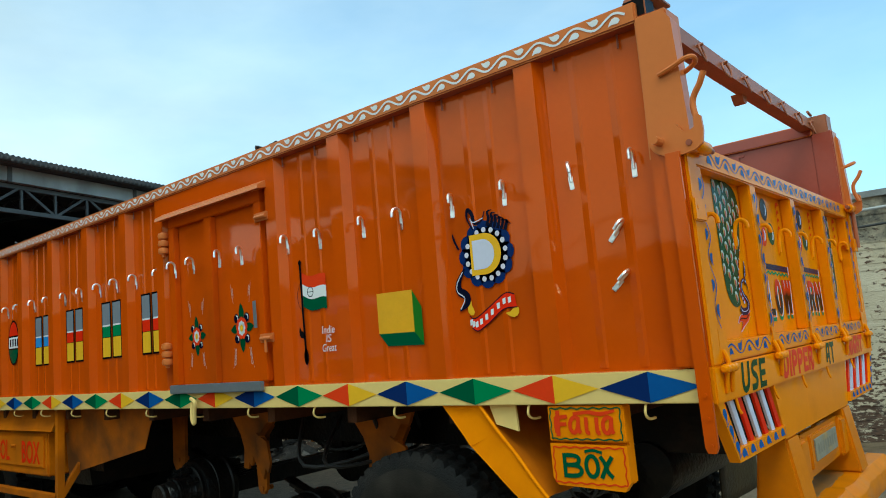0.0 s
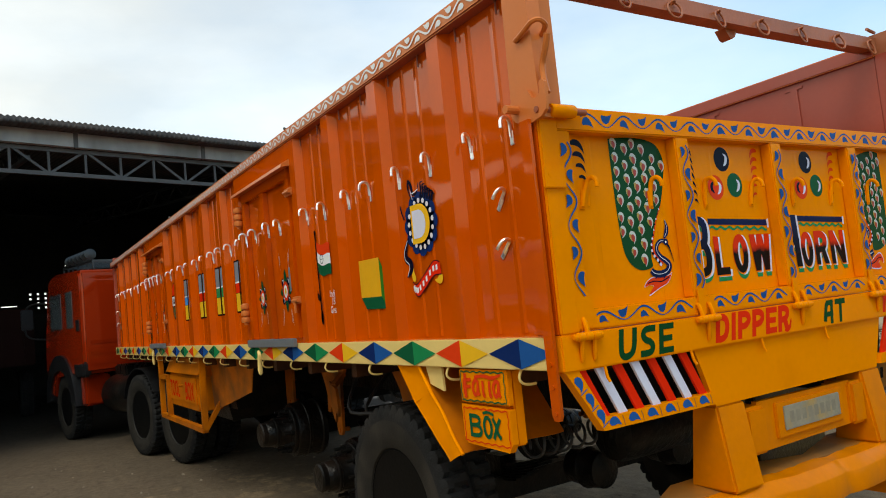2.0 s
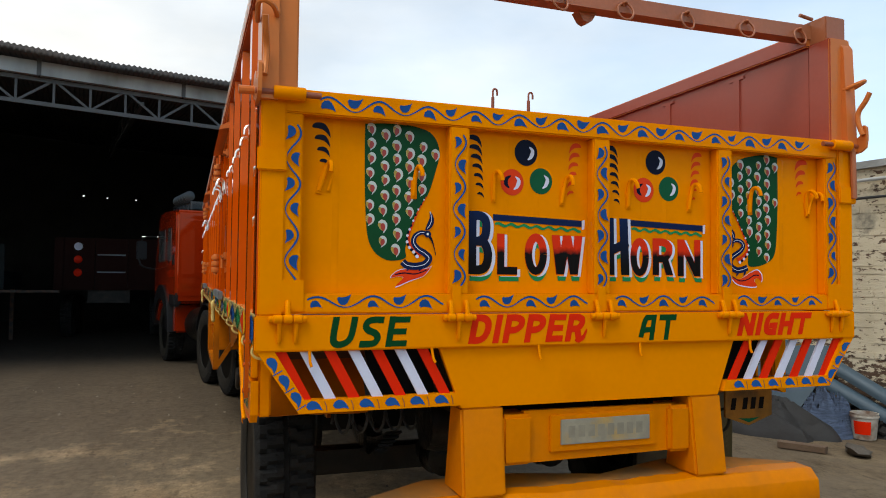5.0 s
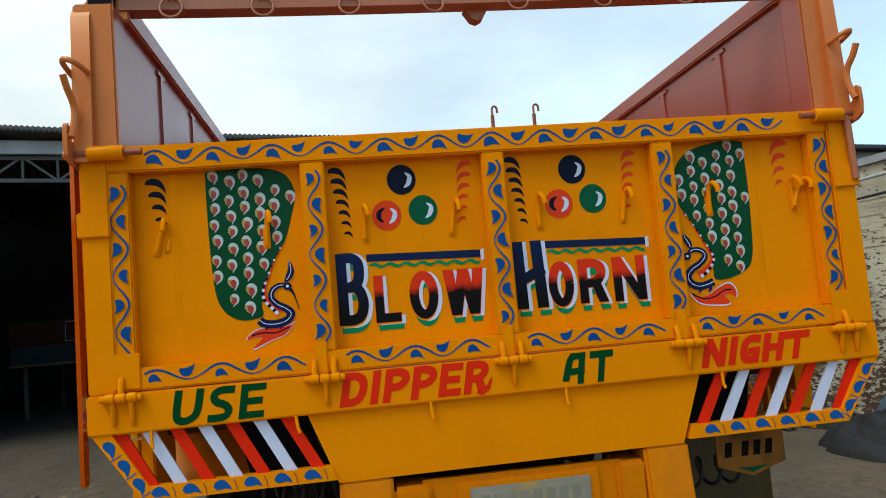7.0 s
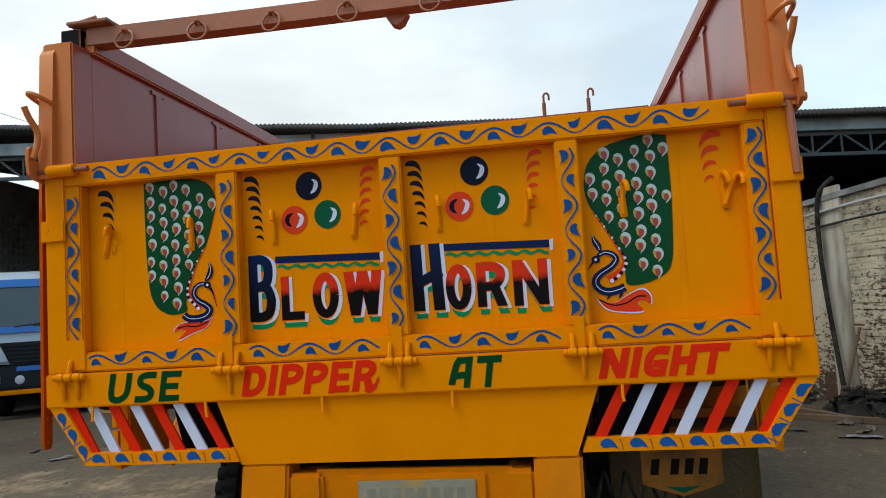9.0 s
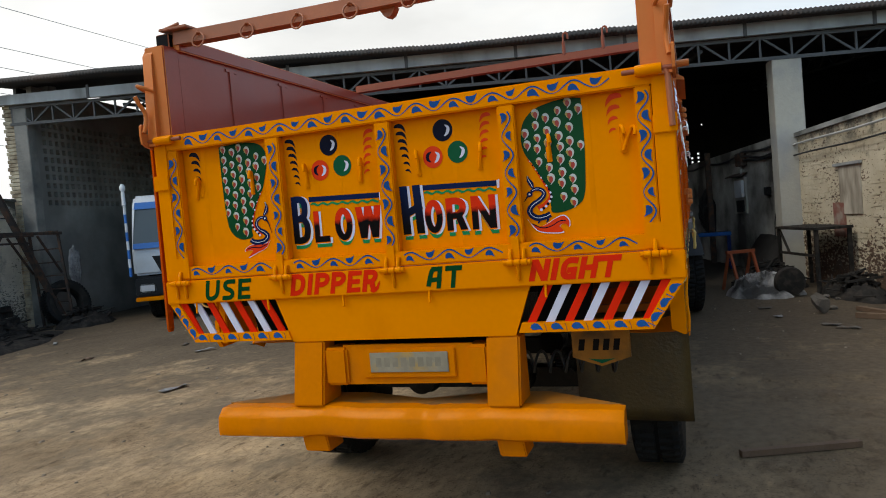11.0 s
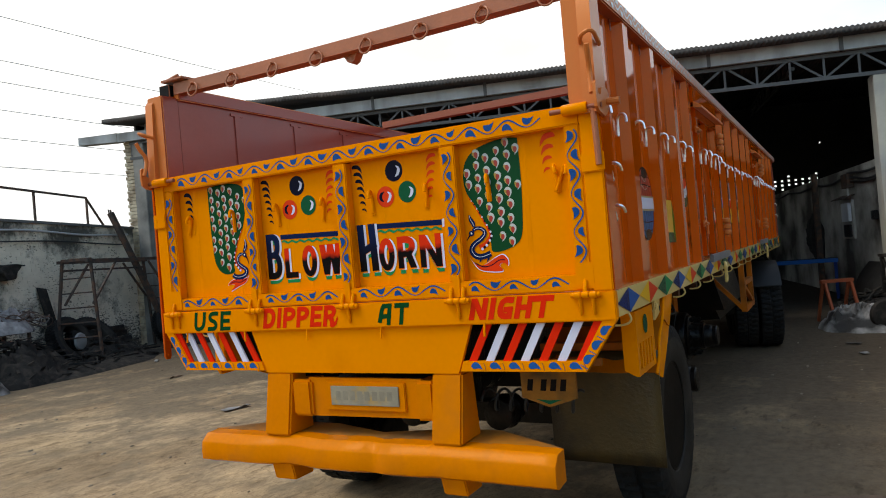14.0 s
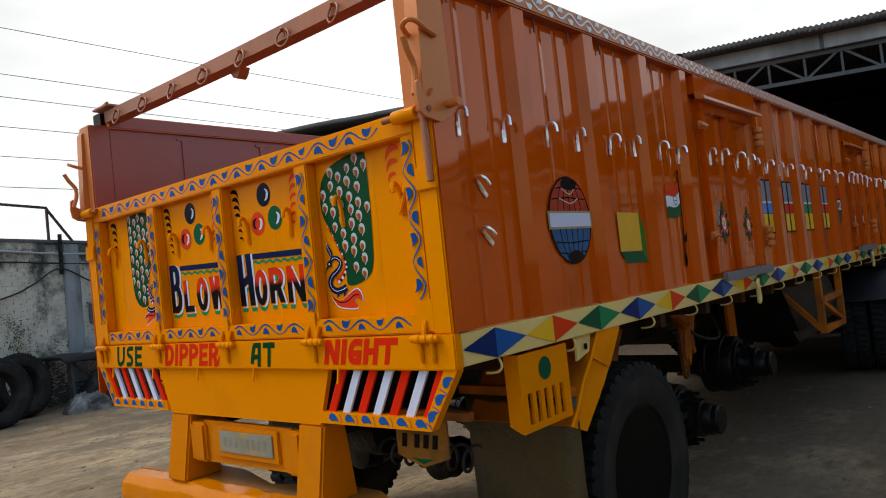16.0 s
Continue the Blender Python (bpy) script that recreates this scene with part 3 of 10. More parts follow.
def ground_material():
    m, n, l, p = node_mat("dusty_concrete_yard")
    co = n.new("ShaderNodeTexCoord")

    def tex(scale, detail=6.0, rough=0.6, stretch=None):
        t = n.new("ShaderNodeTexNoise")
        t.inputs["Scale"].default_value, t.inputs["Detail"].default_value, t.inputs["Roughness"].default_value = scale, detail, rough
        if stretch:
            mp = n.new("ShaderNodeMapping")
            mp.inputs["Scale"].default_value = stretch
            mp.inputs["Rotation"].default_value = (0, 0, 0.5)
            l.new(co.outputs["Object"], mp.inputs["Vector"])
            l.new(mp.outputs["Vector"], t.inputs["Vector"])
        else:
            l.new(co.outputs["Object"], t.inputs["Vector"])
        return t.outputs["Fac"]

    def ramp(fac, *stops):
        r = n.new("ShaderNodeValToRGB")
        while len(r.color_ramp.elements) < len(stops):
            r.color_ramp.elements.new(0.5)
        for e, (pos, c) in zip(r.color_ramp.elements, stops):
            e.position, e.color = pos, (*c, 1)
        l.new(fac, r.inputs["Fac"])
        return r.outputs["Color"]

    def mix(fac, a, b, mode="MIX"):
        x = n.new("ShaderNodeMix")
        x.data_type, x.blend_type = "RGBA", mode
        if isinstance(fac, float):
            x.inputs["Factor"].default_value = fac
        else:
            l.new(fac, x.inputs["Factor"])
        l.new(a, x.inputs["A"])
        l.new(b, x.inputs["B"])
        return x.outputs["Result"]
    base = ramp(tex(0.55, 8), (0.3, (0.275, 0.205, 0.130)), (0.5, (0.365, 0.278, 0.178)), (0.72, (0.45, 0.350, 0.234)))
    sep = n.new("ShaderNodeSeparateXYZ")
    l.new(co.outputs["Object"], sep.inputs["Vector"])
    edge = n.new("ShaderNodeMath")
    edge.operation = "MULTIPLY_ADD"
    l.new(tex(0.45, 5), edge.inputs[0])
    edge.inputs[1].default_value = 5.0
    l.new(sep.outputs["Y"], edge.inputs[2])
    mr = n.new("ShaderNodeMapRange")
    mr.inputs["From Min"].default_value, mr.inputs["From Max"].default_value = 2.6, 4.6
    l.new(edge.outputs[0], mr.inputs["Value"])
    grey = ramp(tex(0.9, 8), (0.3, (0.098, 0.073, 0.046)), (0.5, (0.165, 0.126, 0.081)), (0.75, (0.26, 0.203, 0.133)))
    base = mix(mr.outputs["Result"], base, grey)
    fine = ramp(tex(9, 8, 0.72, (1.0, 1.5, 1.0)), (0.30, (0.52, 0.50, 0.48)), (0.52, (1.0, 1.0, 1.0)), (0.78, (1.22, 1.20, 1.17)))
    col = mix(0.85, base, fine, "MULTIPLY")
    grit = ramp(tex(70, 3, 0.6), (0.32, (0.35, 0.33, 0.31)), (0.42, (1.0, 1.0, 1.0)), (0.75, (1.1, 1.1, 1.1)))
    col = mix(0.8, col, grit, "MULTIPLY")
    blotch = ramp(tex(2.6, 7, 0.68), (0.36, (0.62, 0.60, 0.57)), (0.47, (0.98, 0.98, 0.98)), (0.60, (1.04, 1.04, 1.03)), (0.70, (1.28, 1.27, 1.24)))
    col = mix(0.9, col, blotch, "MULTIPLY")
    # crumbled, scuffed surface: dark chips and pale dusty scrapes drawn out along the tracks
    flecks = ramp(tex(7.0, 5, 0.62, (0.5, 1.7, 1.0)), (0.34, (0.42, 0.39, 0.36)), (0.42, (0.95, 0.95, 0.95)), (0.60, (1.0, 1.0, 1.0)), (0.70, (1.30, 1.28, 1.22)))
    col = mix(0.8, col, flecks, "MULTIPLY")
    swept = ramp(tex(0.8, 9, 0.66, (0.7, 1.25, 1.0)), (0.34, (0.60, 0.56, 0.52)), (0.45, (0.93, 0.92, 0.90)), (0.56, (1.04, 1.04, 1.04)), (0.66, (1.22, 1.21, 1.20)))
    col = mix(0.9, col, swept, "MULTIPLY")
    # fine crazing of the worn screed
    craze = n.new("ShaderNodeTexVoronoi")
    craze.feature = "DISTANCE_TO_EDGE"
    craze.inputs["Scale"].default_value = 2.3
    bent = n.new("ShaderNodeVectorMath")
    wander = n.new("ShaderNodeTexNoise")
    wander.inputs["Scale"].default_value, wander.inputs["Detail"].default_value = 3.0, 6.0
    l.new(co.outputs["Object"], wander.inputs["Vector"])
    l.new(co.outputs["Object"], bent.inputs[0])
    l.new(wander.outputs["Color"], bent.inputs[1])
    l.new(bent.outputs["Vector"], craze.inputs["Vector"])
    lines = ramp(craze.outputs["Distance"], (0.0, (0.45, 0.42, 0.39)), (0.012, (0.80, 0.79, 0.78)), (0.03, (1.0, 1.0, 1.0)))
    broken = ramp(tex(1.7, 4), (0.50, (0, 0, 0)), (0.58, (0.8, 0.8, 0.8)))
    col = mix(broken, col, mix(1.0, col, lines, "MULTIPLY"))
    tracks = ramp(tex(1.0, 4, 0.5, (0.22, 1.5, 1.0)), (0.36, (0.72, 0.70, 0.68)), (0.5, (1.0, 1.0, 1.0)), (0.66, (1.20, 1.18, 1.14)))
    col = mix(0.75, col, tracks, "MULTIPLY")
    worn = n.new("ShaderNodeMapRange")  # oil patches, thickened towards the shed to stand in for its shade
    worn.inputs["From Min"].default_value, worn.inputs["From Max"].default_value = 1.0, -8.0
    worn.inputs["To Min"].default_value, worn.inputs["To Max"].default_value = -0.04, 0.28
    l.new(sep.outputs["X"], worn.inputs["Value"])
    spill = n.new("ShaderNodeMath")
    l.new(tex(1.1, 10, 0.72), spill.inputs[0])
    l.new(worn.outputs["Result"], spill.inputs[1])
    # black workshop dirt trodden in before the -y wall
    away = n.new("ShaderNodeVectorMath")
    away.operation = "DOT_PRODUCT"
    l.new(co.outputs["Object"], away.inputs[0])
    away.inputs[1].default_value = (-0.322, 0.947, 0.0)
    rust = n.new("ShaderNodeMapRange")  # reddish dirt before the scrap heaps
    rust.inputs["From Min"].default_value, rust.inputs["From Max"].default_value = -9.04 + 4.6, -9.04 + 2.6
    l.new(away.outputs["Value"], rust.inputs["Value"])
    red_dirt = n.new("ShaderNodeMath")
    red_dirt.operation = "MULTIPLY"
    l.new(rust.outputs["Result"], red_dirt.inputs[0])
    patchy = ramp(tex(1.3, 6, 0.6, (0.6, 1.3, 1.0)), (0.46, (0, 0, 0)), (0.60, (0.75, 0.75, 0.75)))
    l.new(patchy, red_dirt.inputs[1])
    reddish = ramp(tex(11, 5), (0.3, (0.10, 0.060, 0.034)), (0.7, (0.20, 0.128, 0.078)))
    col = mix(red_dirt.outputs[0], col, reddish)
    dirt = n.new("ShaderNodeMapRange")
    dirt.inputs["From Min"].default_value, dirt.inputs["From Max"].default_value = -9.04 + 2.1, -9.04 + 0.9
    dirt.inputs["To Min"].default_value, dirt.inputs["To Max"].default_value = 0.0, 0.36
    l.new(away.outputs["Value"], dirt.inputs["Value"])
    both = n.new("ShaderNodeMath")
    l.new(spill.outputs[0], both.inputs[0])
    l.new(dirt.outputs["Result"], both.inputs[1])
    spill = both
    oil = ramp(spill.outputs[0], (0.52, (0, 0, 0)), (0.64, (0.85, 0.85, 0.85)))
    dark = ramp(tex(14, 4), (0.3, (0.04, 0.031, 0.022)), (0.7, (0.085, 0.067, 0.048)))
    damp = ramp(tex(14, 4), (0.3, (0.13, 0.10, 0.068)), (0.7, (0.20, 0.158, 0.108)))
    # the patches also shift darker towards the shed, again for its shade
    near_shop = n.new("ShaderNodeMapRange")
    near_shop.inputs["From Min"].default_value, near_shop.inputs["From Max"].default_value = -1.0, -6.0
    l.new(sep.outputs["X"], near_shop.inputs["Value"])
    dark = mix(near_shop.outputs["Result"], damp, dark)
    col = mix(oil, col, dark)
    # floor inside the shed near black, its deep shade put into the colour
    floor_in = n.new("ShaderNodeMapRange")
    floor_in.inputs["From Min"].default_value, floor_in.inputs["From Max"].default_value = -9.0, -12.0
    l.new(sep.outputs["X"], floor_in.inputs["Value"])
    shade_floor = ramp(tex(6, 5), (0.3, (0.022, 0.018, 0.014)), (0.7, (0.050, 0.040, 0.030)))
    col = mix(floor_in.outputs["Result"], col, shade_floor)
    dusty = n.new("ShaderNodeVectorMath")  # reddish dust over all of it
    dusty.operation = "MULTIPLY"
    dusty.inputs[1].default_value = (1.04, 0.985, 0.92)
    l.new(col, dusty.inputs[0])
    col = dusty.outputs["Vector"]
    l.new(col, p.inputs["Base Color"])
    p.inputs["Roughness"].default_value, p.inputs["Specular IOR Level"].default_value = 0.85, 0.25
    b = n.new("ShaderNodeBump")
    b.inputs["Strength"].default_value, b.inputs["Distance"].default_value = 0.9, 0.013
    l.new(tex(8, 10, 0.72, (0.6, 1.5, 1.0)), b.inputs["Height"])
    l.new(b.outputs["Normal"], p.inputs["Normal"])
    return m


bm = bmesh.new()
near = np.arange(-26.0, 14.01, 0.4)
xs = [-1500.0, -300.0, -80.0, -40.0, *near, 30.0, 80.0, 300.0, 1500.0]
ys = [-1500.0, -300.0, -80.0, -30.0, *np.arange(-18.0, 14.01, 0.4), 30.0, 80.0, 300.0, 1500.0]
grid = [[bm.verts.new((x, y, 0.05 * (noise.noise((x * 0.35, y * 0.35, 0)) + 0.35 * noise.noise((x * 1.3, y * 1.3, 4))) * (0.25 if abs(x) < 40 and abs(y) < 25 else 0) - 0.004)) for y in ys] for x in xs]
for i in range(len(xs) - 1):
    for j in range(len(ys) - 1):
        bm.faces.new((grid[i][j], grid[i + 1][j], grid[i + 1][j + 1], grid[i][j + 1]))
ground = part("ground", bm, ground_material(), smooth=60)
tagged(ground, "dusty stained concrete yard with scattered grit", "ground", kind="structure")

# ---- the wall on the +y side, whitewashed brick ----
RW = frame_matrix(-11.2, 2.888, 1.0, 0.26)
RW_LEN = 24.0


def rw_top(a):
    return 2.44 + 0.0195 * a


def whitewash_material(name, pale, chalk, grime, bare_a, bare_b, fleck, soot):
    m, n, l, p = node_mat(name)
    info = n.new("ShaderNodeObjectInfo")
    geo = n.new("ShaderNodeNewGeometry")
    sep = n.new("ShaderNodeSeparateXYZ")
    l.new(geo.outputs["Position"], sep.inputs["Vector"])
    flat = n.new("ShaderNodeMapping")
    flat.inputs["Scale"].default_value = (1.0, 1.0, 2.2)
    l.new(geo.outputs["Position"], flat.inputs["Vector"])

    def tex(scale, detail=6.0, rough=0.6):
        t = n.new("ShaderNodeTexNoise")
        t.inputs["Scale"].default_value, t.inputs["Detail"].default_value, t.inputs["Roughness"].default_value = scale, detail, rough
        l.new(flat.outputs["Vector"] if scale > 10 else geo.outputs["Position"], t.inputs["Vector"])
        return t.outputs["Fac"]

    def mixc(fac, a, b):
        x = n.new("ShaderNodeMix")
        x.data_type = "RGBA"
        l.new(fac, x.inputs["Factor"])
        for k, v in (("A", a), ("B", b)):
            if isinstance(v, tuple):
                x.inputs[k].default_value = (*v, 1)
            else:
                l.new(v, x.inputs[k])
        return x.outputs["Result"]

    def step(v, a, b):
        r = n.new("ShaderNodeMapRange")
        r.inputs["From Min"].default_value, r.inputs["From Max"].default_value = a, b
        l.new(v, r.inputs["Value"])
        return r.outputs["Result"]

    def add(a, b, op="ADD"):
        t = n.new("ShaderNodeMath")
        t.operation = op
        for i, v in enumerate((a, b)):
            if isinstance(v, float):
                t.inputs[i].default_value = v
            else:
                l.new(v, t.inputs[i])
        return t.outputs[0]
    white_c = mixc(step(tex(2.0), 0.35, 0.7), pale, chalk)
    tone = add(add(info.outputs["Random"], geo.outputs["Random Per Island"]), 0.12, "MULTIPLY")
    white_c = mixc(add(tone, 0.05, "ADD"), white_c, grime)
    # bare brick where the wash has fallen off, more of it low down
    low = step(sep.outputs["Z"], 1.1, 0.15)
    bare = step(add(add(tex(13.0, 6, 0.65), add(tex(1.6, 4), 0.45, "MULTIPLY")), add(low, 0.20, "MULTIPLY")), fleck, fleck + 0.06)
    col = mixc(bare, white_c, mixc(step(tex(20.0), 0.3, 0.7), bare_a, bare_b))
    streak = step(add(tex(1.1, 8, 0.7), add(step(sep.outputs["Z"], 1.9, 2.6), 0.16, "MULTIPLY")), soot, soot + 0.14)
    col = mixc(streak, col, (0.10, 0.095, 0.08))
    l.new(col, p.inputs["Base Color"])
    p.inputs["Roughness"].default_value, p.inputs["Specular IOR Level"].default_value = 0.9, 0.2
    b = n.new("ShaderNodeBump")
    b.inputs["Strength"].default_value, b.inputs["Distance"].default_value = 0.7, 0.006
    l.new(tex(40.0), b.inputs["Height"])
    l.new(b.outputs["Normal"], p.inputs["Normal"])
    return m


whitewash = whitewash_material("peeling_whitewash_brick", (0.52, 0.44, 0.31), (0.68, 0.60, 0.45), (0.45, 0.36, 0.24), (0.15, 0.085, 0.055), (0.065, 0.048, 0.036), 0.80, 0.575)
grey_wash = whitewash_material("peeling_grey_wash_brick", (0.61, 0.535, 0.42), (0.82, 0.725, 0.575), (0.46, 0.40, 0.31), (0.19, 0.165, 0.125), (0.085, 0.08, 0.07), 0.82, 0.545)
bm = bmesh.new()
slab(bm, [(0, 0.0075, -0.1), (RW_LEN, 0.0075, -0.1), (RW_LEN, 0.0075, rw_top(RW_LEN)), (0, 0.0075, rw_top(0))], (0, 0.24, 0))
wall_east = part("wall_east", bm, whitewash, smooth=0)
wall_east.matrix_world = RW
tagged(wall_east, "whitewashed brick yard wall with peeling paint", "wall", kind="structure")
bm = bmesh.new()
slab(bm, [(0, -0.05, rw_top(0)), (RW_LEN, -0.05, rw_top(RW_LEN)), (RW_LEN, -0.05, rw_top(RW_LEN) + 0.07), (0, -0.05, rw_top(0) + 0.07)], (0, 0.36, 0))
coping = part("coping", bm, plaster_grey, wall_east, "stained cement coping")
pier_mat = surface("streaked_limewash", (0.52, 0.46, 0.37), rough=0.9, vary=0.15, grain=14, stain=(0.24, 0.20, 0.15), stain_amount=0.35, stain_scale=2.2, bump=0.4, bump_scale=25, spec=0.2, stretch=(2, 2, 0.5))
# white plastered pier and pale patch
bm = bmesh.new()
box(bm, 3.84, 4.24, -0.040, 0.01, -0.05, rw_top(4.0) + 0.16, 0.01)
part("pier", bm, pier_mat, wall_east, "whitewashed cement pier")
bm = bmesh.new()
box(bm, 1.96, 2.60, -0.016, 0.012, 1.12, 1.84, 0.006)
part("blocked_window", bm, pier_mat, wall_east, "smooth white plastered patch")
bm = bmesh.new()
box(bm, 1.84, 2.66, -0.05, 0.012, 1.84, 1.89, 0.01)
part("lintel", bm, plaster_grey, wall_east, "cement lintel over the patch")
bm = bmesh.new()
box(bm, 1.72, 2.08, -0.018, 0.012, 0.78, 1.30, 0.004)
part("red_patch", bm, surface("faded_red_wash", (0.24, 0.10, 0.075), rough=0.9, vary=0.2, stain=(0.34, 0.27, 0.22), stain_amount=0.2, stain_scale=5, bump=0.3, spec=0.2), wall_east, "faded red painted square")

# ---- the wall on the -y side, grey plaster ----
LW = frame_matrix(-8.7, -12.508, 1.0, 0.34)


def lw_top(a):
    return 2.735 + 0.0132 * a


left_mat = surface("streaked_wall_plaster", (0.36, 0.36, 0.35), rough=0.92, vary=0.22, grain=9, patch=1.4, stain=(0.085, 0.085, 0.08), stain_amount=0.38, stain_scale=1.1, bump=0.8, bump_scale=16, spec=0.2, stretch=(1.3, 1, 0.55))
bm = bmesh.new()
slab(bm, [(0, -0.008, -0.1), (30, -0.008, -0.1), (30, -0.008, lw_top(30)), (0, -0.008, lw_top(0))], (0, -0.24, 0))
wall_west = part("wall_west", bm, grey_wash, smooth=0)
wall_west.matrix_world = LW
tagged(wall_west, "grey plastered yard wall with black damp streaks", "wall", kind="structure")
bm = bmesh.new()
slab(bm, [(0, 0.03, lw_top(0)), (30, 0.03, lw_top(30)), (30, 0.03, lw_top(30) + 0.05), (0, 0.03, lw_top(0) + 0.05)], (0, -0.30, 0))
part("coping", bm, surface("black_stained_coping", (0.12, 0.12, 0.115), rough=0.9, vary=0.3, bump=0.4, spec=0.2), wall_west, "black-stained coping")
for a in (5.0,):
    bm = bmesh.new()
    box(bm, a, a + 0.32, 0.0, 0.06, -0.05, lw_top(a) - 0.02, 0.01)
    part("pier", bm, left_mat, wall_west)

# ---- shed ----
SH = frame_matrix(-10.1, -1.58, -0.1289, 0.9917)  # X along the front, Y into the shed
SH_L, SH_R, DEPTH = -11.2, 16.0, 15.0


def fz(u):
    return 4.52 - 0.037 * u


shed = thing("shed", "open-fronted workshop shed with corrugated roof and steel trusses", "shed", kind="structure", m=SH)
joints = [-11.14, -8.86, -6.6, -4.42, -2.05, 0.0, 1.92, 3.9, 5.9, 7.9, 10.0, 12.0, 14.0, 16.0]
for a, b in zip(joints, joints[1:]):
    bm = bmesh.new()
    slab(bm, [(a + 0.012, -0.12, fz(a) - 0.14), (b - 0.012, -0.12, fz(b) - 0.14), (b - 0.012, -0.12, fz(b) + 0.07), (a + 0.012, -0.12, fz(a) + 0.07)], (0, 0.1, 0))
    part("gutter_sheet", bm, fascia_mat, shed, "grey weathered sheet-metal gutter")
    bm = bmesh.new()
    box(bm, b - 0.03, b + 0.03, -0.135, -0.118, fz(b) - 0.15, fz(b) + 0.12)
    part("joint_strap", bm, truss_mat, shed)
# gutter end sticking out at the corner
bm = bmesh.new()
slab(bm, [(-12.12, -0.33, 4.82), (-11.15, -0.12, fz(-11.15) - 0.13), (-11.15, -0.12, fz(-11.15) + 0.08), (-12.12, -0.33, 5.00)], (0, 0.22, 0))
part("gutter_end", bm, fascia_mat, shed, "bent gutter outlet")
# truss behind the fascia
bm = bmesh.new()
for a, b in zip([-10.9] + joints[1:], joints[1:]):
    for d in (-0.18, -0.54):
        bar(bm, (a, 0.02, fz(a) + d), (b, 0.02, fz(b) + d), 0.06, 0.06)
k = 0
a = -10.85
while a < 15.9:
    b = a + 0.5
    bar(bm, (a, 0.02, fz(a) - 0.54), (a, 0.02, fz(a) - 0.16), 0.035, 0.035, up=(1, 0, 0))
    p, q = ((a, 0.02, fz(a) - 0.54), (b, 0.02, fz(b) - 0.16)) if k % 2 else ((a, 0.02, fz(a) - 0.16), (b, 0.02, fz(b) - 0.54))
    bar(bm, p, q, 0.035, 0.035, up=(0, 1, 0))
    a, k = b, k + 1
part("front_truss", bm, truss_mat, shed, "grey steel lattice girder")
# rafters going in
for i, a in enumerate((-8.2, -4.4, -0.6, 3.2, 7.0, 10.8)):
    bm = bmesh.new()
    for d in (-0.1, -0.45):
        bar(bm, (a, 0.1, fz(a) + d + 0.15), (a, DEPTH, fz(a) + d + 1.5), 0.06, 0.06)
    for j in range(24):
        y0, y1 = 0.1 + j * 0.6, 0.7 + j * 0.6
        z0, z1 = fz(a) + 0.15 + y0 * 0.09, fz(a) + 0.15 + y1 * 0.09
        bar(bm, (a, y0, z0 - (0.45 if j % 2 else 0.1)), (a, y1, z1 - (0.1 if j % 2 else 0.45)), 0.03, 0.03, up=(1, 0, 0))
    part("rafter", bm, truss_mat, shed)
# corrugated roof
bm = bmesh.new()
cols, step = [], 0.019
n_col = int((SH_R + 11.27) / step)
for i in range(n_col + 1):
    a = -11.27 + i * step
    dz = 0.013 * math.cos(2 * math.pi * a / 0.076) + 0.20 * min(1.0, max(0.0, (-a - 1.0) / 7.0))
    jag = 0.02 * noise.noise((math.floor(a / 0.9), 7.7, 0))
    cols.append([bm.verts.new((a, y, fz(a) + 0.15 + dz + max(y, 0) * 0.09 + (jag if y < 0 else 0))) for y in (-0.42 + jag, DEPTH + 0.4)])
for A, B in zip(cols, cols[1:]):
    bm.faces.new((A[0], B[0], B[1], A[1]))
roof = part("roof", bm, roof_mat, shed, "dark rusty corrugated roofing sheet", smooth=60)
roof.modifiers.new("sheet", "SOLIDIFY").thickness = 0.09
# pillars
# darker pillar copy: puts the corner pillar's shade into its colour
grimy_pillar = surface("grimy_pillar", (0.25, 0.235, 0.21), rough=0.9, vary=0.18, grain=14, stain=(0.10, 0.097, 0.09), stain_amount=0.3, stain_scale=1.3, bump=0.3, bump_scale=25, spec=0.2)
for a, w, top, dp in ((-10.84, 0.34, 0.0, 0.24), (4.32, 0.47, -0.54, 0.45)):
    bm = bmesh.new()
    box(bm, a, a + w, 0.0, dp, -0.1, fz(a) + top, 0.012)
    part("pillar", bm, grimy_pillar if a < 0 else pillar_mat, shed, "stained grey concrete pillar darkened for shade" if a < 0 else "whitewashed concrete pillar")
# toothed brick end of the outer wall, and a block of it above the roof
cream_brick = surface("cream_washed_brick", (0.50, 0.43, 0.31), rough=0.9, vary=0.25, grain=14, stain=(0.20, 0.15, 0.10), stain_amount=0.3, stain_scale=4, bump=0.5, bump_scale=25, spec=0.2, random_amount=0.12)
rng = random.Random(44)
bm = bmesh.new()
box(bm, -11.10, -10.85, 0.10, 0.24, -0.1, fz(-11.1))
brick_end = part("brick_end", bm, plaster_grey, shed)
for i in range(60):
    z = i * 0.083
    if z + 0.076 > fz(-11.3) + 0.05:
        break
    bm = bmesh.new()
    box(bm, -11.10 - (0.03 if i % 2 else 0.0) - rng.uniform(0, 0.02), -10.845, 0.045 + rng.uniform(0, 0.012), 0.22, z, z + 0.074, 0.006)
    part("brick", bm, cream_brick, brick_end)
bm = bmesh.new()
slab(bm, [(-11.25, 0.55, fz(-11) + 0.12), (-10.35, 0.55, fz(-11) + 0.12), (-10.35, 0.55, fz(-11) + 0.44), (-10.75, 0.55, fz(-11) + 0.53), (-11.25, 0.55, fz(-11) + 0.56)], (0, 0.25, 0))
part("wall_top", bm, plaster_grey, shed)
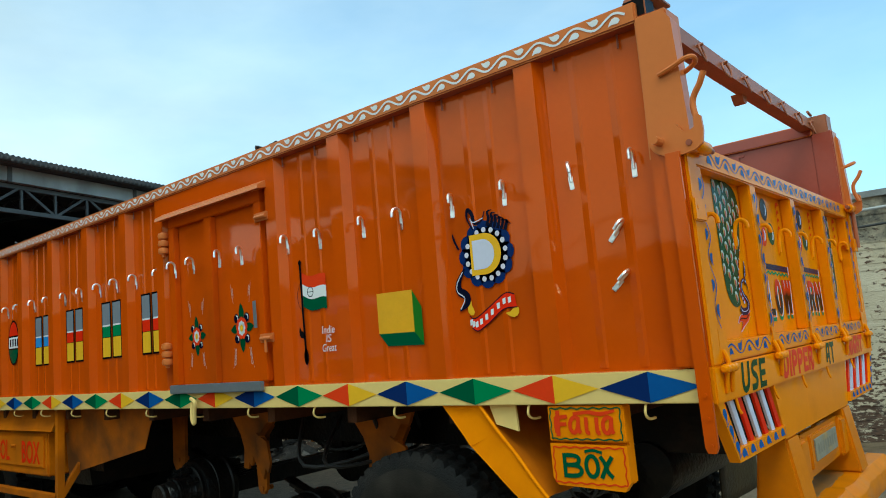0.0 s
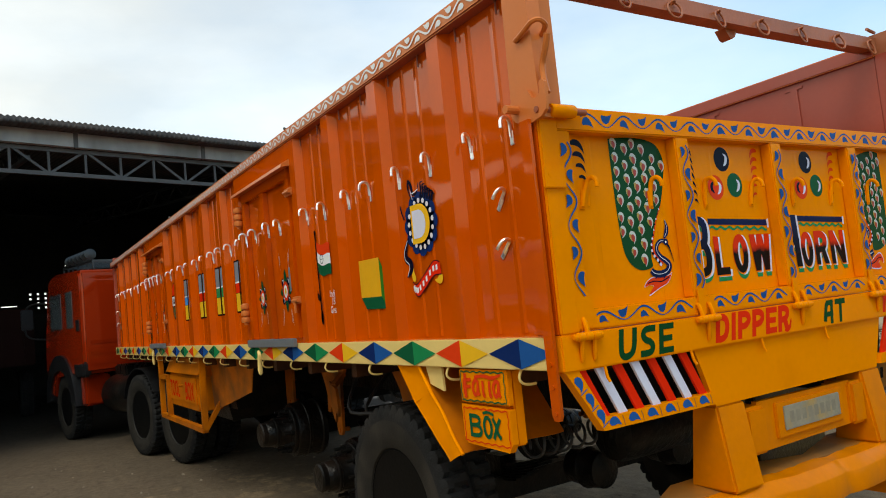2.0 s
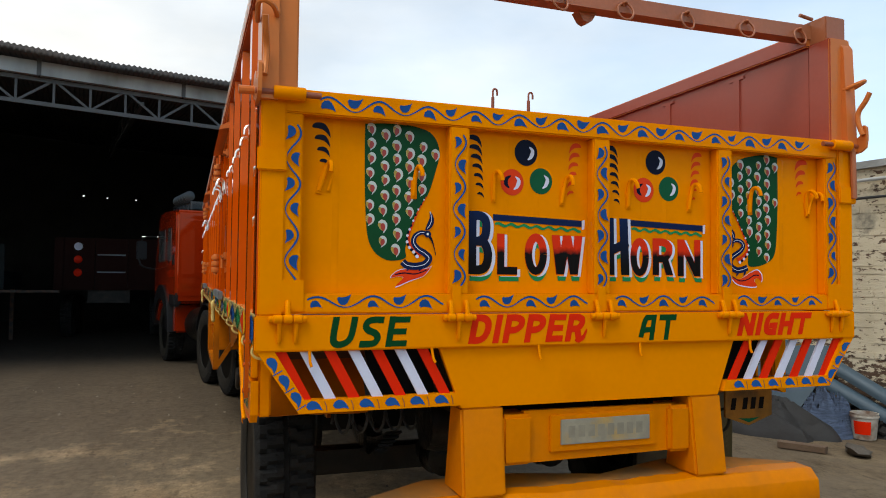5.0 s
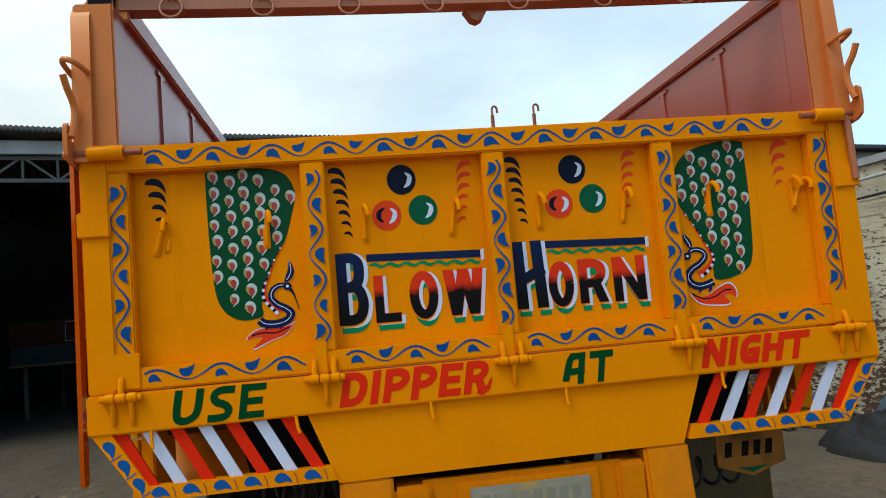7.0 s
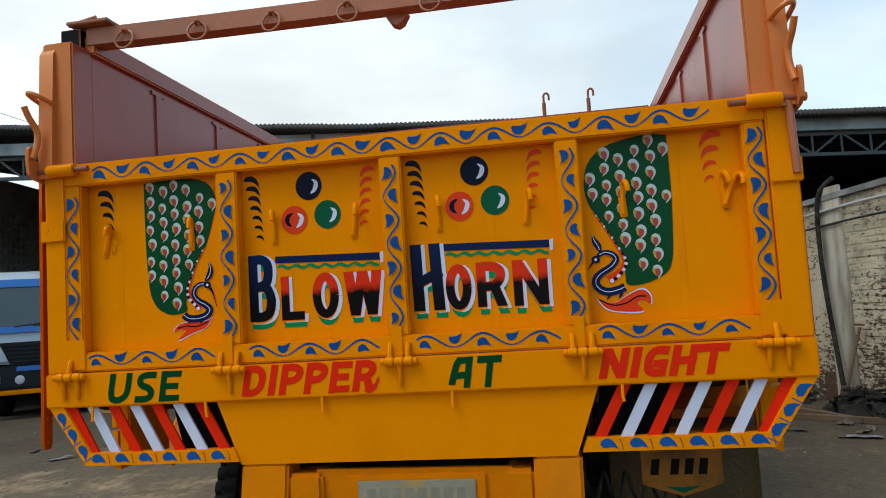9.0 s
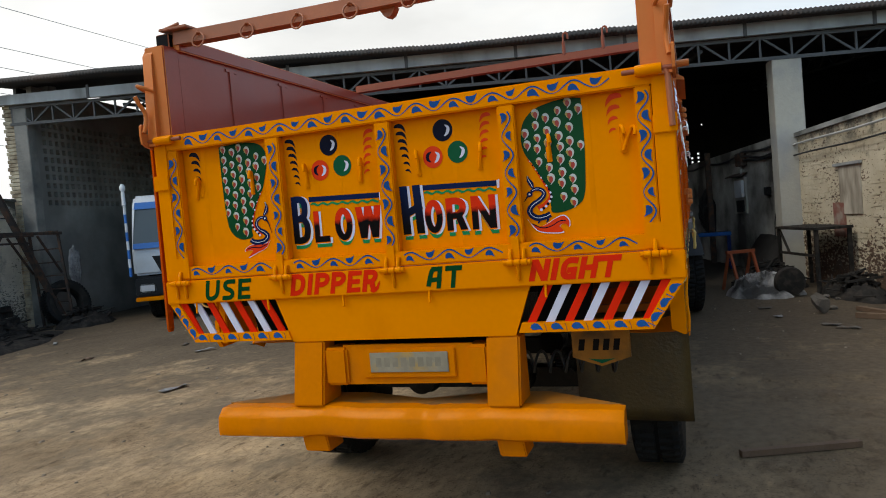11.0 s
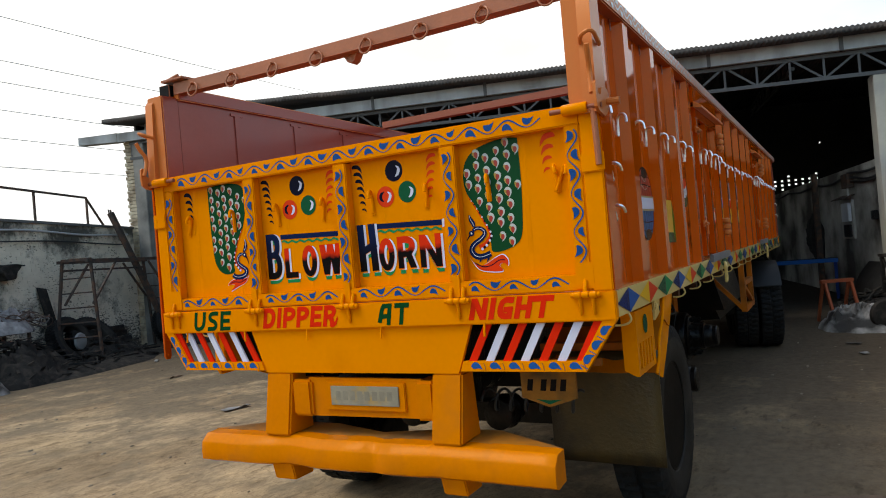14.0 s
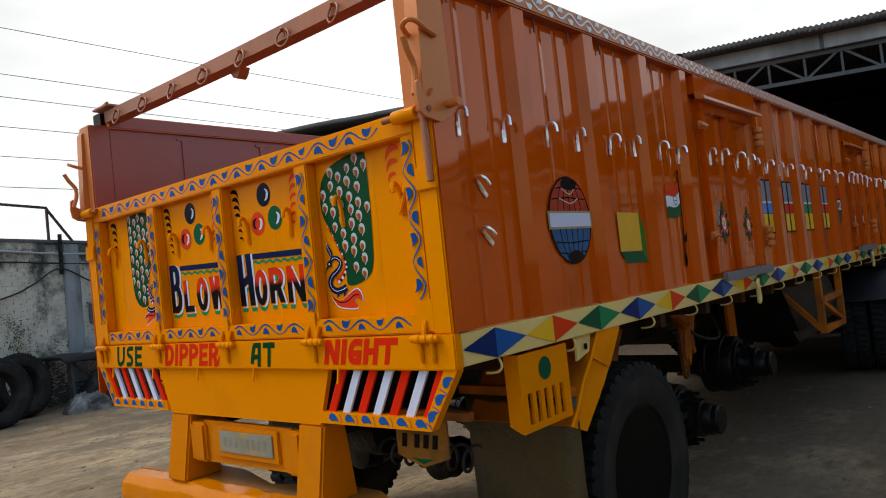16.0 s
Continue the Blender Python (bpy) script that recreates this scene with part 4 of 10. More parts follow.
# side wall with a cement lattice in its upper half
bm = bmesh.new()
holes = [(0.42 + 0.19 * i, 0.42 + 0.19 * i + 0.105, 2.62 + 0.19 * j, 2.62 + 0.19 * j + 0.115) for i in range(26) for j in range(10)]
holed_wall(bm, 0.24, DEPTH, -0.1, 5.2, holes, -0.12, 0.0, lambda p, w, z: (-10.52 + w, p, z))
part("side_wall", bm, surface("grey_shed_plaster", (0.31, 0.29, 0.26), rough=0.92, vary=0.14, grain=9, stain=(0.19, 0.178, 0.16), stain_amount=0.35, stain_scale=0.8, bump=0.3, spec=0.2), shed, "grey plastered wall with cement lattice")
# added black sheet behind the lattice, standing in for darkness beyond its holes
bm = bmesh.new()
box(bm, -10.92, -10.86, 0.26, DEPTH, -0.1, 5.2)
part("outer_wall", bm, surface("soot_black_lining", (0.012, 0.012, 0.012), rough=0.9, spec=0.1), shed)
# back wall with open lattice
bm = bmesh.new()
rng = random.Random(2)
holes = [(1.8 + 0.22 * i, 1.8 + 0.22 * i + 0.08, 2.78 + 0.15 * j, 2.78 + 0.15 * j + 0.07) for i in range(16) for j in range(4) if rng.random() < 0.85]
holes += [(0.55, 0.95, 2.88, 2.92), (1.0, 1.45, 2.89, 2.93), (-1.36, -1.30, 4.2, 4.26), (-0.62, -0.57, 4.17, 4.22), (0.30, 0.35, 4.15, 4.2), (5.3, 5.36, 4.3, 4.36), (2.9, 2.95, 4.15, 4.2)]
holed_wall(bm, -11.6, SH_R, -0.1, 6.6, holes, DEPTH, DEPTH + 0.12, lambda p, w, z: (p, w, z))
part("back_wall", bm, shed_wall, shed, "brick wall with open lattice, darkened for shade")
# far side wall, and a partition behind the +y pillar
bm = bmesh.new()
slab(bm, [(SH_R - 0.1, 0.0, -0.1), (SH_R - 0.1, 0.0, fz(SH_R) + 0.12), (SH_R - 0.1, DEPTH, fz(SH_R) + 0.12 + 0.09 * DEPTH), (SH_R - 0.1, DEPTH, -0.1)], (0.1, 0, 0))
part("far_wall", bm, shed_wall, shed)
bm = bmesh.new()
slab(bm, [(-11.0, 0.0, -0.1), (-0.03, 0.0, -0.1), (-0.03, 0.0, 2.56), (-11.0, 0.0, 2.42)], (0, 0.2, 0))
inner_wall = part("partition_wall", bm, surface("grimy_whitewash", (0.44, 0.42, 0.38), rough=0.92, vary=0.25, grain=9, stain=(0.09, 0.082, 0.072), stain_amount=0.45, stain_scale=1.0, bump=0.4, bump_scale=20, spec=0.2), smooth=0)
inner_wall.matrix_world = RW
tagged(inner_wall, "grimy whitewashed wall running on into the shed", "wall", kind="structure")


# ---- trailer ----
YO, YP, YI = 1.225, 1.18, 1.135  # faces of ribs, panels, inside sheets
FRONT = -9.75
PITCH = Matrix.Translation((0, 0, 1.3)) @ Matrix.Rotation(radians(0.3), 4, "Y") @ Matrix.Translation((0, 0, -1.3))
trailer = thing("cargo_trailer", "long orange cargo trailer with painted yellow tailgate and side panels", "truck", m=PITCH)
RIBS = (-0.575, -1.115, -1.66, -2.16, -3.28, -3.75, -4.31, -4.90, -5.49, -5.94, -6.90, -7.43, -7.98, -8.53, -9.08)
DOORS = ((-3.17, -2.25), (-6.84, -6.02))
HOOKS = (-0.197, -0.459, -0.744, -1.005, -1.287, -1.542, -1.83, -2.085, -2.425, -2.63, -2.90, -3.10, -3.365, -3.655, -3.92, -4.17, -4.46, -4.73, -5.03, -5.30,
         -5.59, -5.85, -6.12, -6.32, -6.55, -6.75, -7.05, -7.29, -7.58, -7.84, -8.13, -8.39, -8.68, -8.94, -9.22, -9.46)

# floor of the load bed
bm = bmesh.new()
box(bm, FRONT, -0.05, -1.2, 1.2, 1.23, 1.30)
part("load_floor", bm, maroon, trailer, "maroon steel load floor")
bm = bmesh.new()
box(bm, FRONT - 0.06, FRONT, -1.2, 1.2, 1.2, 2.62, 0.01)
part("headboard", bm, maroon, trailer, "maroon steel headboard")


def rope_hook(wall, s):
    bm = bmesh.new()
    pts = [(0, 0.006, -0.072), (0, 0.007, -0.036)] + [(0.003 * t, 0.030 - 0.023 * math.cos(t), -0.030 + 0.024 * math.sin(t)) for t in (0.1, 0.5, 0.95, 1.4, 1.85, 2.3, 2.75, 3.1)] + [(0.010, 0.054, -0.046)]
    tube(bm, [(x, -y if s < 0 else y, z) for x, y, z in pts], 0.0066, 8)
    y = s * 0.006
    box(bm, -0.0095, 0.0095, min(0, y), max(0, y * 1.5), -0.100, -0.050, 0.002)
    return part("rope_hook", bm, chrome, wall, "silvery zinc rope hook")


def side(s):
    """One long side: s = -1 or 1."""
    P = on_side(s, YP)
    bm = bmesh.new()
    y0, y1 = sorted((s * YI, s * YP))
    box(bm, FRONT, -0.10, y0, y1, 1.315, 2.50)
    wall = part("side_wall", bm, orange, trailer, "glossy orange pressed-steel side wall", smooth=0)
    # pressed creases
    bm = bmesh.new()
    slab(bm, [(-0.022, 0, 1.33), (0.004, s * 0.005, 1.33), (0.014, 0, 1.33)], (0, 0, 1.13))
    crease = part("crease", bm, orange, wall, smooth=0)
    crease.location = (-0.24, s * YP, 0)
    for a, b in zip((-0.11, *RIBS), (*RIBS, FRONT)):
        if any(d0 - 0.2 < (a + b) / 2 < d1 + 0.2 for d0, d1 in DOORS):
            continue
        for f in (0.38, 0.60):
            if (a, f) != (-0.11, 0.38):
                again(crease, wall, Matrix.Translation((a + (b - a) * f, s * YP, 0)))
    # inside lining
    bm = bmesh.new()
    y0, y1 = sorted((s * (YI - 0.004), s * (YI - 0.012)))
    box(bm, FRONT, -0.115, y0, y1, 1.30, 2.495)
    for x in np.arange(-0.55, FRONT + 0.3, -0.54):
        ya, yb = sorted((s * (YI - 0.012), s * (YI - 0.020)))
        box(bm, x - 0.02, x + 0.02, ya, yb, 1.30, 2.44)
        box(bm, x - 0.05, x + 0.05, ya, yb + 0.004 * 0, 2.44, 2.455)
    part("inner_lining", bm, maroon, trailer, "maroon painted inside sheet", smooth=0)
    # top rail with white scrolls
    bm = bmesh.new()
    y0, y1 = sorted((s * 1.10, s * 1.236))
    box(bm, FRONT, -0.105, y0, y1, 2.475, 2.548, 0.006)
    for f in bm.faces:
        f.material_index = 1 if f.calc_center_median().y * s < 1.105 or f.normal.z < -0.5 else 0
    rail = part("top_rail", bm, [orange_pale, maroon], trailer, "orange top rail with white painted scrollwork")
    RP = on_side(s, 1.236)
    line, leaves = [], []
    x, k = -0.14, 0
    while x > FRONT + 0.1:
        sg = 1 if k % 2 else -1
        leaves.append(comma(x - 0.04, 2.512 + sg * 0.014, 0.036, math.pi if s < 0 else 0, sg))
        for j in range(6):
            line.append((x - 0.078 * j / 6, 2.512 - sg * 0.017 * math.sin(math.pi * j / 6)))
        x, k = x - 0.078, k + 1
    coat("scrollwork", stroke(line, 0.0085) + leaves, RP, 0.003, white, rail, "white painted scrolls")
    # ribs
    bm = bmesh.new()
    d = s * (YO - YP)
    prof = [(-0.065, 0), (-0.042, d), (0.042, d), (0.065, 0)]
    slab(bm, [(x, y, 1.318) for x, y in prof], (0, 0, 1.158))
    rib = part("rib", bm, orange, wall)
    rib.location = (RIBS[0], s * YP, 0)
    for x in RIBS[1:]:
        again(rib, wall, Matrix.Translation((x, s * YP, 0)))
    # nails under the rail
    bm = bmesh.new()
    rod(bm, (0, 0, 0), (0, 0, -0.05), 0.004, 6)
    nail = part("nail", bm, brown, wall)
    nail.location = (-0.2, s * (YP + 0.01), 2.475)
    for x in HOOKS[1:28]:
        if not any(d0 < x < d1 for d0, d1 in DOORS):
            again(nail, wall, Matrix.Translation((x, s * (YP + 0.01), 2.475)))
    # hooks
    hook = rope_hook(wall, s)
    hook.location = (HOOKS[0], s * YP, 2.066)
    rng = random.Random(3 + s)
    for x in HOOKS[1:]:
        on_door = any(d0 - 0.12 < x < d1 for d0, d1 in DOORS)
        again(hook, wall, pose(x + rng.uniform(-0.01, 0.01), s * (YP + (0.045 if on_door else 0)), 2.066 + rng.uniform(-0.006, 0.006), 0, rng.uniform(-6, 6), rng.uniform(-20, 20) * s))
    for x, z, ang in ((-0.25, 1.835, 42), (-0.25, 1.66, 48), (-9.45, 1.83, 15), (-9.45, 1.66, 15)):
        again(hook, wall, pose(x, s * YP, z, 0, ang, 0))
    # doors
    for i, (x0, x1) in enumerate(DOORS):
        if s > 0:
            x0, x1 = x0 - 0.12, x1 - 0.12
        w = x1 - x0
        bm = bmesh.new()
        ya, yb = sorted((s * (YP + 0.002), s * (YP + 0.012)))
        box(bm, x0, x1, ya, yb, 1.345, 2.35)
        door = part("side_door", bm, orange, trailer, "orange hinged side door with two recessed panels")
        ya, yb = sorted((s * (YP + 0.012), s * (YO + 0.002)))
        spans = ((0.0, 0.07), (0.42, 0.50), (0.94, 1.0)) if s < 0 else ((0.0, 0.06), (0.50, 0.58), (0.93, 1.0))
        for f0, f1 in spans:
            bm = bmesh.new()
            box(bm, x0 + w * f0, x0 + w * f1, ya, yb, 1.345, 2.274, 0.004)
            part("door_stile", bm, orange, door)
        bm = bmesh.new()
        box(bm, x0, x1, ya, yb, 2.275, 2.35, 0.004)
        part("door_rail", bm, orange, door)
        # flat panel over the door
        bm = bmesh.new()
        ya, yb = sorted((s * YP, s * (YO + 0.001)))
        box(bm, x0 - 0.10, x1 + 0.06, ya, yb, 2.368, 2.474)
        part("door_header", bm, orange, wall)
        # drip canopy
        bm = bmesh.new()
        ya = s * YO
        slab(bm, [(x0 - 0.06, ya, 2.335), (x0 - 0.06, ya + s * 0.055, 2.325), (x0 - 0.06, ya + s * 0.05, 2.345), (x0 - 0.06, ya, 2.375)], (w + 0.12, 0, 0))
        part("drip_canopy", bm, orange_pale, door, "faded rolled-steel drip canopy")
        # sill plate
        bm = bmesh.new()
        ya, yb = sorted((s * 1.236, s * 1.262))
        box(bm, x0 + 0.02, x1 - 0.02, ya, yb, 1.298, 1.348, 0.004)
        part("sill_plate", bm, sill_grey, door, "bare grey steel sill plate")
        hinge_x, latch_x = (x0 - 0.02, x1 + 0.02) if True else (x1, x0)
        for z in (2.19, 1.53):
            bm = bmesh.new()
            for q in range(3):
                c = Vector((hinge_x, s * (YO + 0.022), z - 0.045 + 0.045 * q))
                lathe(bm, [(0.012, -0.02), (0.028, -0.016), (0.032, 0), (0.028, 0.016), (0.012, 0.02)], 14, "z", c)
            rod(bm, (hinge_x, s * (YO + 0.022), z - 0.08), (hinge_x, s * (YO + 0.022), z + 0.07), 0.012)
            part("hinge", bm, orange_pale, door, "knuckled orange hinge")
        for z in (2.185, 1.56):
            bm = bmesh.new()
            ya, yb = sorted((s * YO, s * (YO + 0.012)))
            box(bm, latch_x - 0.06, latch_x + 0.05, ya, yb, z - 0.02, z + 0.025, 0.003)
            rod(bm, (latch_x - 0.04, s * (YO + 0.02), z), (latch_x + 0.05, s * (YO + 0.02), z), 0.010, 8)
            if z < 2:
                rod(bm, (latch_x, s * (YO + 0.02), z), (latch_x, s * (YO + 0.02), z - 0.07), 0.008, 8)
            part("latch", bm, orange_pale, door, "sliding steel latch")
        # rope loop under the sill
        bm = bmesh.new()
        xc = x0 + 0.30 * w if s < 0 else x0 + 0.45 * w
        tube(bm, curve([(xc - 0.03, 0, 0)[:1] + (s * 1.262, 1.27), (xc + 0.03, s * 1.275, 1.25), (xc + 0.015, s * 1.27, 1.20), (xc, s * 1.265, 1.135), (xc - 0.012, s * 1.27, 1.16), (xc - 0.02, s * 1.262, 1.25)], 5), 0.011, 8)
        part("rope_loop", bm, cream, door, "cream rope loop")
    # painted side beam
    bm = bmesh.new()
    y0, y1 = sorted((s * 1.10, s * 1.231))
    box(bm, FRONT, -0.035, y0, y1, 1.213, 1.318, 0.003)
    beam = part("side_beam", bm, cream, trailer, "cream side beam with painted coloured diamonds")
    BP = on_side(s, 1.231)
    blues, dblues, greens, dgreens, reds, yellows = [], [], [], [], [], []
    x, k = -0.215, 0
    while x > FRONT + 0.15:
        rear = [(x, 1.316), (min(x + 0.178, -0.037), 1.266), (x, 1.216)]
        fore = [(x, 1.316), (x - 0.178, 1.266), (x, 1.216)]
        a, b = ((blues, dblues), (yellows, reds), (greens, dgreens))[k % 3]
        a.append(rear if s < 0 or k % 3 == 1 else fore)
        b.append(fore if s < 0 or k % 3 == 1 else rear)
        x, k = x - 0.359, k + 1
    for q, mt, nm in ((blues, blue, "blue"), (dblues, dark_blue, "dark blue"), (greens, green, "green"), (dgreens, dark_green, "dark green"), (reds, scarlet, "red"), (yellows, bright_yellow, "yellow")):
        coats("diamond_half", q, BP, 0.003, mt, beam, nm + " painted diamond half")
    # cream hooks under the beam
    bm = bmesh.new()
    tube(bm, curve([(0, 0.0, 0.012), (0, s * 0.016, -0.006), (0, s * 0.022, -0.028), (0, s * 0.008, -0.044), (0.001, -s * 0.018, -0.050), (0.002, -s * 0.044, -0.050)], 4), 0.0048, 8)
    uh = part("beam_hook", bm, cream, beam, "cream bent-rod rope hook")
    uh.location = (-0.24, s * 1.205, 1.21)
    first = -1.38 if s < 0 else -1.45
    for i, x in enumerate((-0.695 if s < 0 else -0.73, *(first - 0.53 * k for k in range(16)))):
        again(uh, beam, pose(x, s * 1.205, 1.21, 0, 0, (i * 7) % 11 - 5))
    return wall, beam


wall_a, beam_a = side(-1)
wall_b, beam_b = side(1)

# cross tie between the sides, with two upright hooks
bm = bmesh.new()
bar(bm, (-2.2, -1.12, 2.575), (-2.2, 1.12, 2.575), 0.07, 0.05)
tie = part("cross_tie", bm, brown, trailer, "red-brown steel cross tie")
for y in (0.5, 0.77):
    bm = bmesh.new()
    tube(bm, [(-2.17, y, 2.59), (-2.17, y, 2.72)] + [(-2.17, y + 0.016 - 0.016 * math.cos(t), 2.72 + 0.02 * math.sin(t)) for t in (0.6, 1.2, 1.8, 2.4, 3.0)] + [(-2.17, y + 0.032, 2.695)], 0.007, 8)
    rod(bm, (-2.17, y, 2.59), (-2.17, y, 2.68), 0.012, 8)
    part("tie_hook", bm, brown, tie)
bm = bmesh.new()
bar(bm, (-5.9, -1.12, 2.56), (-5.9, 1.12, 2.56), 0.06, 0.05)
part("cross_tie", bm, brown, trailer)
# small lashing rings lying on the rails
for s in (-1, 1):
    for x in (-2.25, -5.6):
        bm = bmesh.new()
        tube(bm, [(x + 0.05 * math.cos(t), s * 1.18 + 0.03 * math.sin(t), 2.565 + 0.012 * math.sin(2 * t)) for t in np.linspace(0, 5.6, 12)], 0.008, 8)
        rod(bm, (x - 0.05, s * 1.18, 2.552), (x + 0.10, s * 1.17, 2.575), 0.009, 8)
        part("lashing_ring", bm, greasy, trailer, "dark steel lashing ring")

# ---- tail ----
T0, TP = on_tail(0.0), on_tail(-0.05)
for s in (-1, 1):
    bm = bmesh.new()
    y0, y1 = sorted((s * 1.12, s * 1.236))
    box(bm, -0.115, -0.002, y0, y1, 2.04, 2.49, 0.006)
    ya, yb = sorted((s * 1.185, s * 1.238))
    slab(bm, [(-0.116, ya, 2.0), (0.028, ya, 2.0), (0.024, ya, 2.12), (0.010, ya, 2.445), (-0.012, ya, 2.478), (-0.106, ya, 2.486)], (0, yb - ya, 0))
    for f in bm.faces:
        f.material_index = 1 if f.normal.y * s < -0.5 or f.normal.x < -0.5 else 0
    bm.normal_update()
    post = part("corner_post_top", bm, [orange_pale, maroon], trailer, "orange corner post")
    bm = bmesh.new()
    y0, y1 = sorted((s * 1.155, s * 1.234))
    box(bm, -0.10, 0.004, y0, y1, 1.322, 2.045, 0.005)
    low = part("corner_post", bm, yellow, trailer, "yellow corner post")
    bm = bmesh.new()
    box(bm, -0.115, -0.004, *sorted((s * 1.16, s * 1.2385)), 1.323, 2.04, 0.004)
    part("corner_face", bm, orange, trailer, "orange side face of the corner post")
    # bracket and pin of the gate at the post
    bm = bmesh.new()
    rim = [(-0.062 + 0.044 * math.cos(t), 2.052 + 0.050 * math.sin(t)) for t in np.linspace(2.1, 4.2, 8)]
    rim += [(-0.03, 1.985), (0.040, 1.996), (0.066, 2.012), (0.072, 2.050), (0.070, 2.098), (0.058, 2.108), (0.046, 2.100), (0.044, 2.068), (0.026, 2.058), (0.006, 2.064), (-0.010, 2.092), (-0.045, 2.102)]
    slab(bm, [(a, s * 1.239, b) for a, b in rim], (0, s * 0.012, 0))
    rod(bm, (-0.07, s * 1.245, 2.045), (-0.07, s * 1.30, 2.045), 0.014, 10)
    part("hinge_bracket", bm, orange_pale, trailer, "orange hinge bracket with bolt")
    bm = bmesh.new()
    rod(bm, (0.024, s * 1.255, 2.022), (0.024, s * 1.05, 2.022), 0.010, 12)
    part("gate_pin", bm, brown, trailer, "rusty gate pin")
    bm = bmesh.new()
    lathe(bm, [(0.020, -0.05), (0.022, -0.045), (0.022, 0.045), (0.020, 0.05)], 14, "y", (0.024, s * 1.15, 2.022))
    part("gate_barrel", bm, yellow, trailer, "yellow gate hinge barrel")
    # hooked hasp on the post
    bm = bmesh.new()
    tube(bm, curve([(-0.050, s * 1.246, 2.266), (0.0, s * 1.250, 2.278), (0.045, s * 1.252, 2.292), (0.066, s * 1.238, 2.294), (0.062, s * 1.212, 2.284), (0.030, s * 1.196, 2.272), (0.004, s * 1.190, 2.266)], 5), 0.0085, 8)
    part("post_hook", bm, orange_pale, trailer, "curved steel rope hook")
    bm = bmesh.new()
    tube(bm, curve([(0.092, s * 1.236, 2.240), (0.074, s * 1.232, 2.205), (0.046, s * 1.226, 2.165), (0.044, s * 1.226, 2.12), (0.060, s * 1.232, 2.065)], 5), 0.0105, 8)
    part("locking_lever", bm, orange_pale, trailer, "bent locking lever")
# long drop bar beside the -y corner
bm = bmesh.new()
slab(bm, [(-0.054, -1.252, 2.0), (-0.008, -1.252, 2.0), (-0.002, -1.256, 1.085), (-0.010, -1.256, 1.068), (-0.034, -1.256, 1.068), (-0.042, -1.256, 1.085)], (0, -0.012, 0))
for z in (1.09, 1.17, 1.24):
    rod(bm, (-0.022, -1.25, z), (-0.022, -1.272, z), 0.007, 8)
part("drop_bar", bm, orange, trailer, "flat orange drop bar")
bm = bmesh.new()
rod(bm, (0.02, 1.22, 2.0), (0.02, 1.225, 1.80), 0.012, 10)
rod(bm, (0.02, 1.205, 2.03), (0.02, 1.22, 2.0), 0.012, 10)
part("drop_rod", bm, rail_brown, trailer, "rusty drop rod")
# hasp plates on the corner posts
for s in (-1, 1):
    bm = bmesh.new()
    box(bm, 0.004, 0.015, *sorted((s * 1.152, s * 1.244)), 1.777, 1.852, 0.004)
    rod(bm, (0.012, s * 1.218, 1.819), (0.0165, s * 1.218, 1.819), 0.008, 10)
    part("hasp_plate", bm, yellow, trailer)

# crossbar over the gate with rings
bm = bmesh.new()
n = 14
for i in range(n):
    a, b = -1.13 + 2.33 * i / n, -1.13 + 2.33 * (i + 1) / n
    sag = lambda y: 2.540 - 0.010 * (1 - (y / 1.15) ** 2)
    bow = lambda y: -0.132
    bar(bm, (bow(a), a, sag(a)), (bow(b), b, sag(b)), 0.07, 0.062)
bmesh.ops.remove_doubles(bm, verts=bm.verts[:], dist=0.0005)
crossbar = part("crossbar", bm, rail_brown, trailer, "faded brown crossbar over the tailgate")
bm = bmesh.new()
box(bm, -0.165, -0.06, -1.185, -1.02, 2.575, 2.588, 0.003)
box(bm, -0.156, -0.075, -1.218, -1.14, 2.495, 2.565, 0.004, 1)
rod(bm, (-0.10, -1.20, 2.59), (-0.10, -1.09, 2.61), 0.008, 8)
part("crossbar_end", bm, [rail_brown, black], crossbar)
bm = bmesh.new()
box(bm, -0.165, -0.02, 1.12, 1.232, 2.48, 2.59, 0.005)
rod(bm, (-0.10, 1.13, 2.60), (-0.10, 1.06, 2.61), 0.008, 8)
part("crossbar_end", bm, rail_brown, crossbar)
bm = bmesh.new()
tube(bm, [(0.014 - 0.008 * math.sin(t), 0.034 * math.cos(t), -0.034 + 0.035 * math.sin(t)) for t in np.linspace(0, 2 * math.pi, 24, endpoint=False)], 0.0045, 8, closed=True)
tube(bm, curve([(-0.012, -0.009, -0.004), (0.010, -0.008, 0.0), (0.017, 0.0, 0.003), (0.010, 0.008, 0.0), (-0.012, 0.009, -0.004)], 4), 0.0045, 8)
ring = part("lashing_ring", bm, rail_brown, crossbar, "brown steel lashing ring")
ys_ring = (-0.967, -0.686, -0.405, -0.134, 0.158, 0.45, 0.755, 1.04)
ring.location = (bow(ys_ring[0]) + 0.038, ys_ring[0], sag(ys_ring[0]) + 0.002)
for i, y in enumerate(ys_ring[1:]):
    again(ring, crossbar, pose(bow(y) + 0.038, y, sag(y) + 0.002, 0, 0, (6, -7, 9, -4, 8, -9, 5)[i]))
bm = bmesh.new()
slab(bm, [(-0.145, -0.018, 2.502), (-0.145, 0.066, 2.502), (-0.145, 0.046, 2.468), (-0.145, 0.026, 2.458), (-0.145, 0.006, 2.466)], (-0.05, 0, 0))
part("crossbar_lug", bm, rail_brown, crossbar)

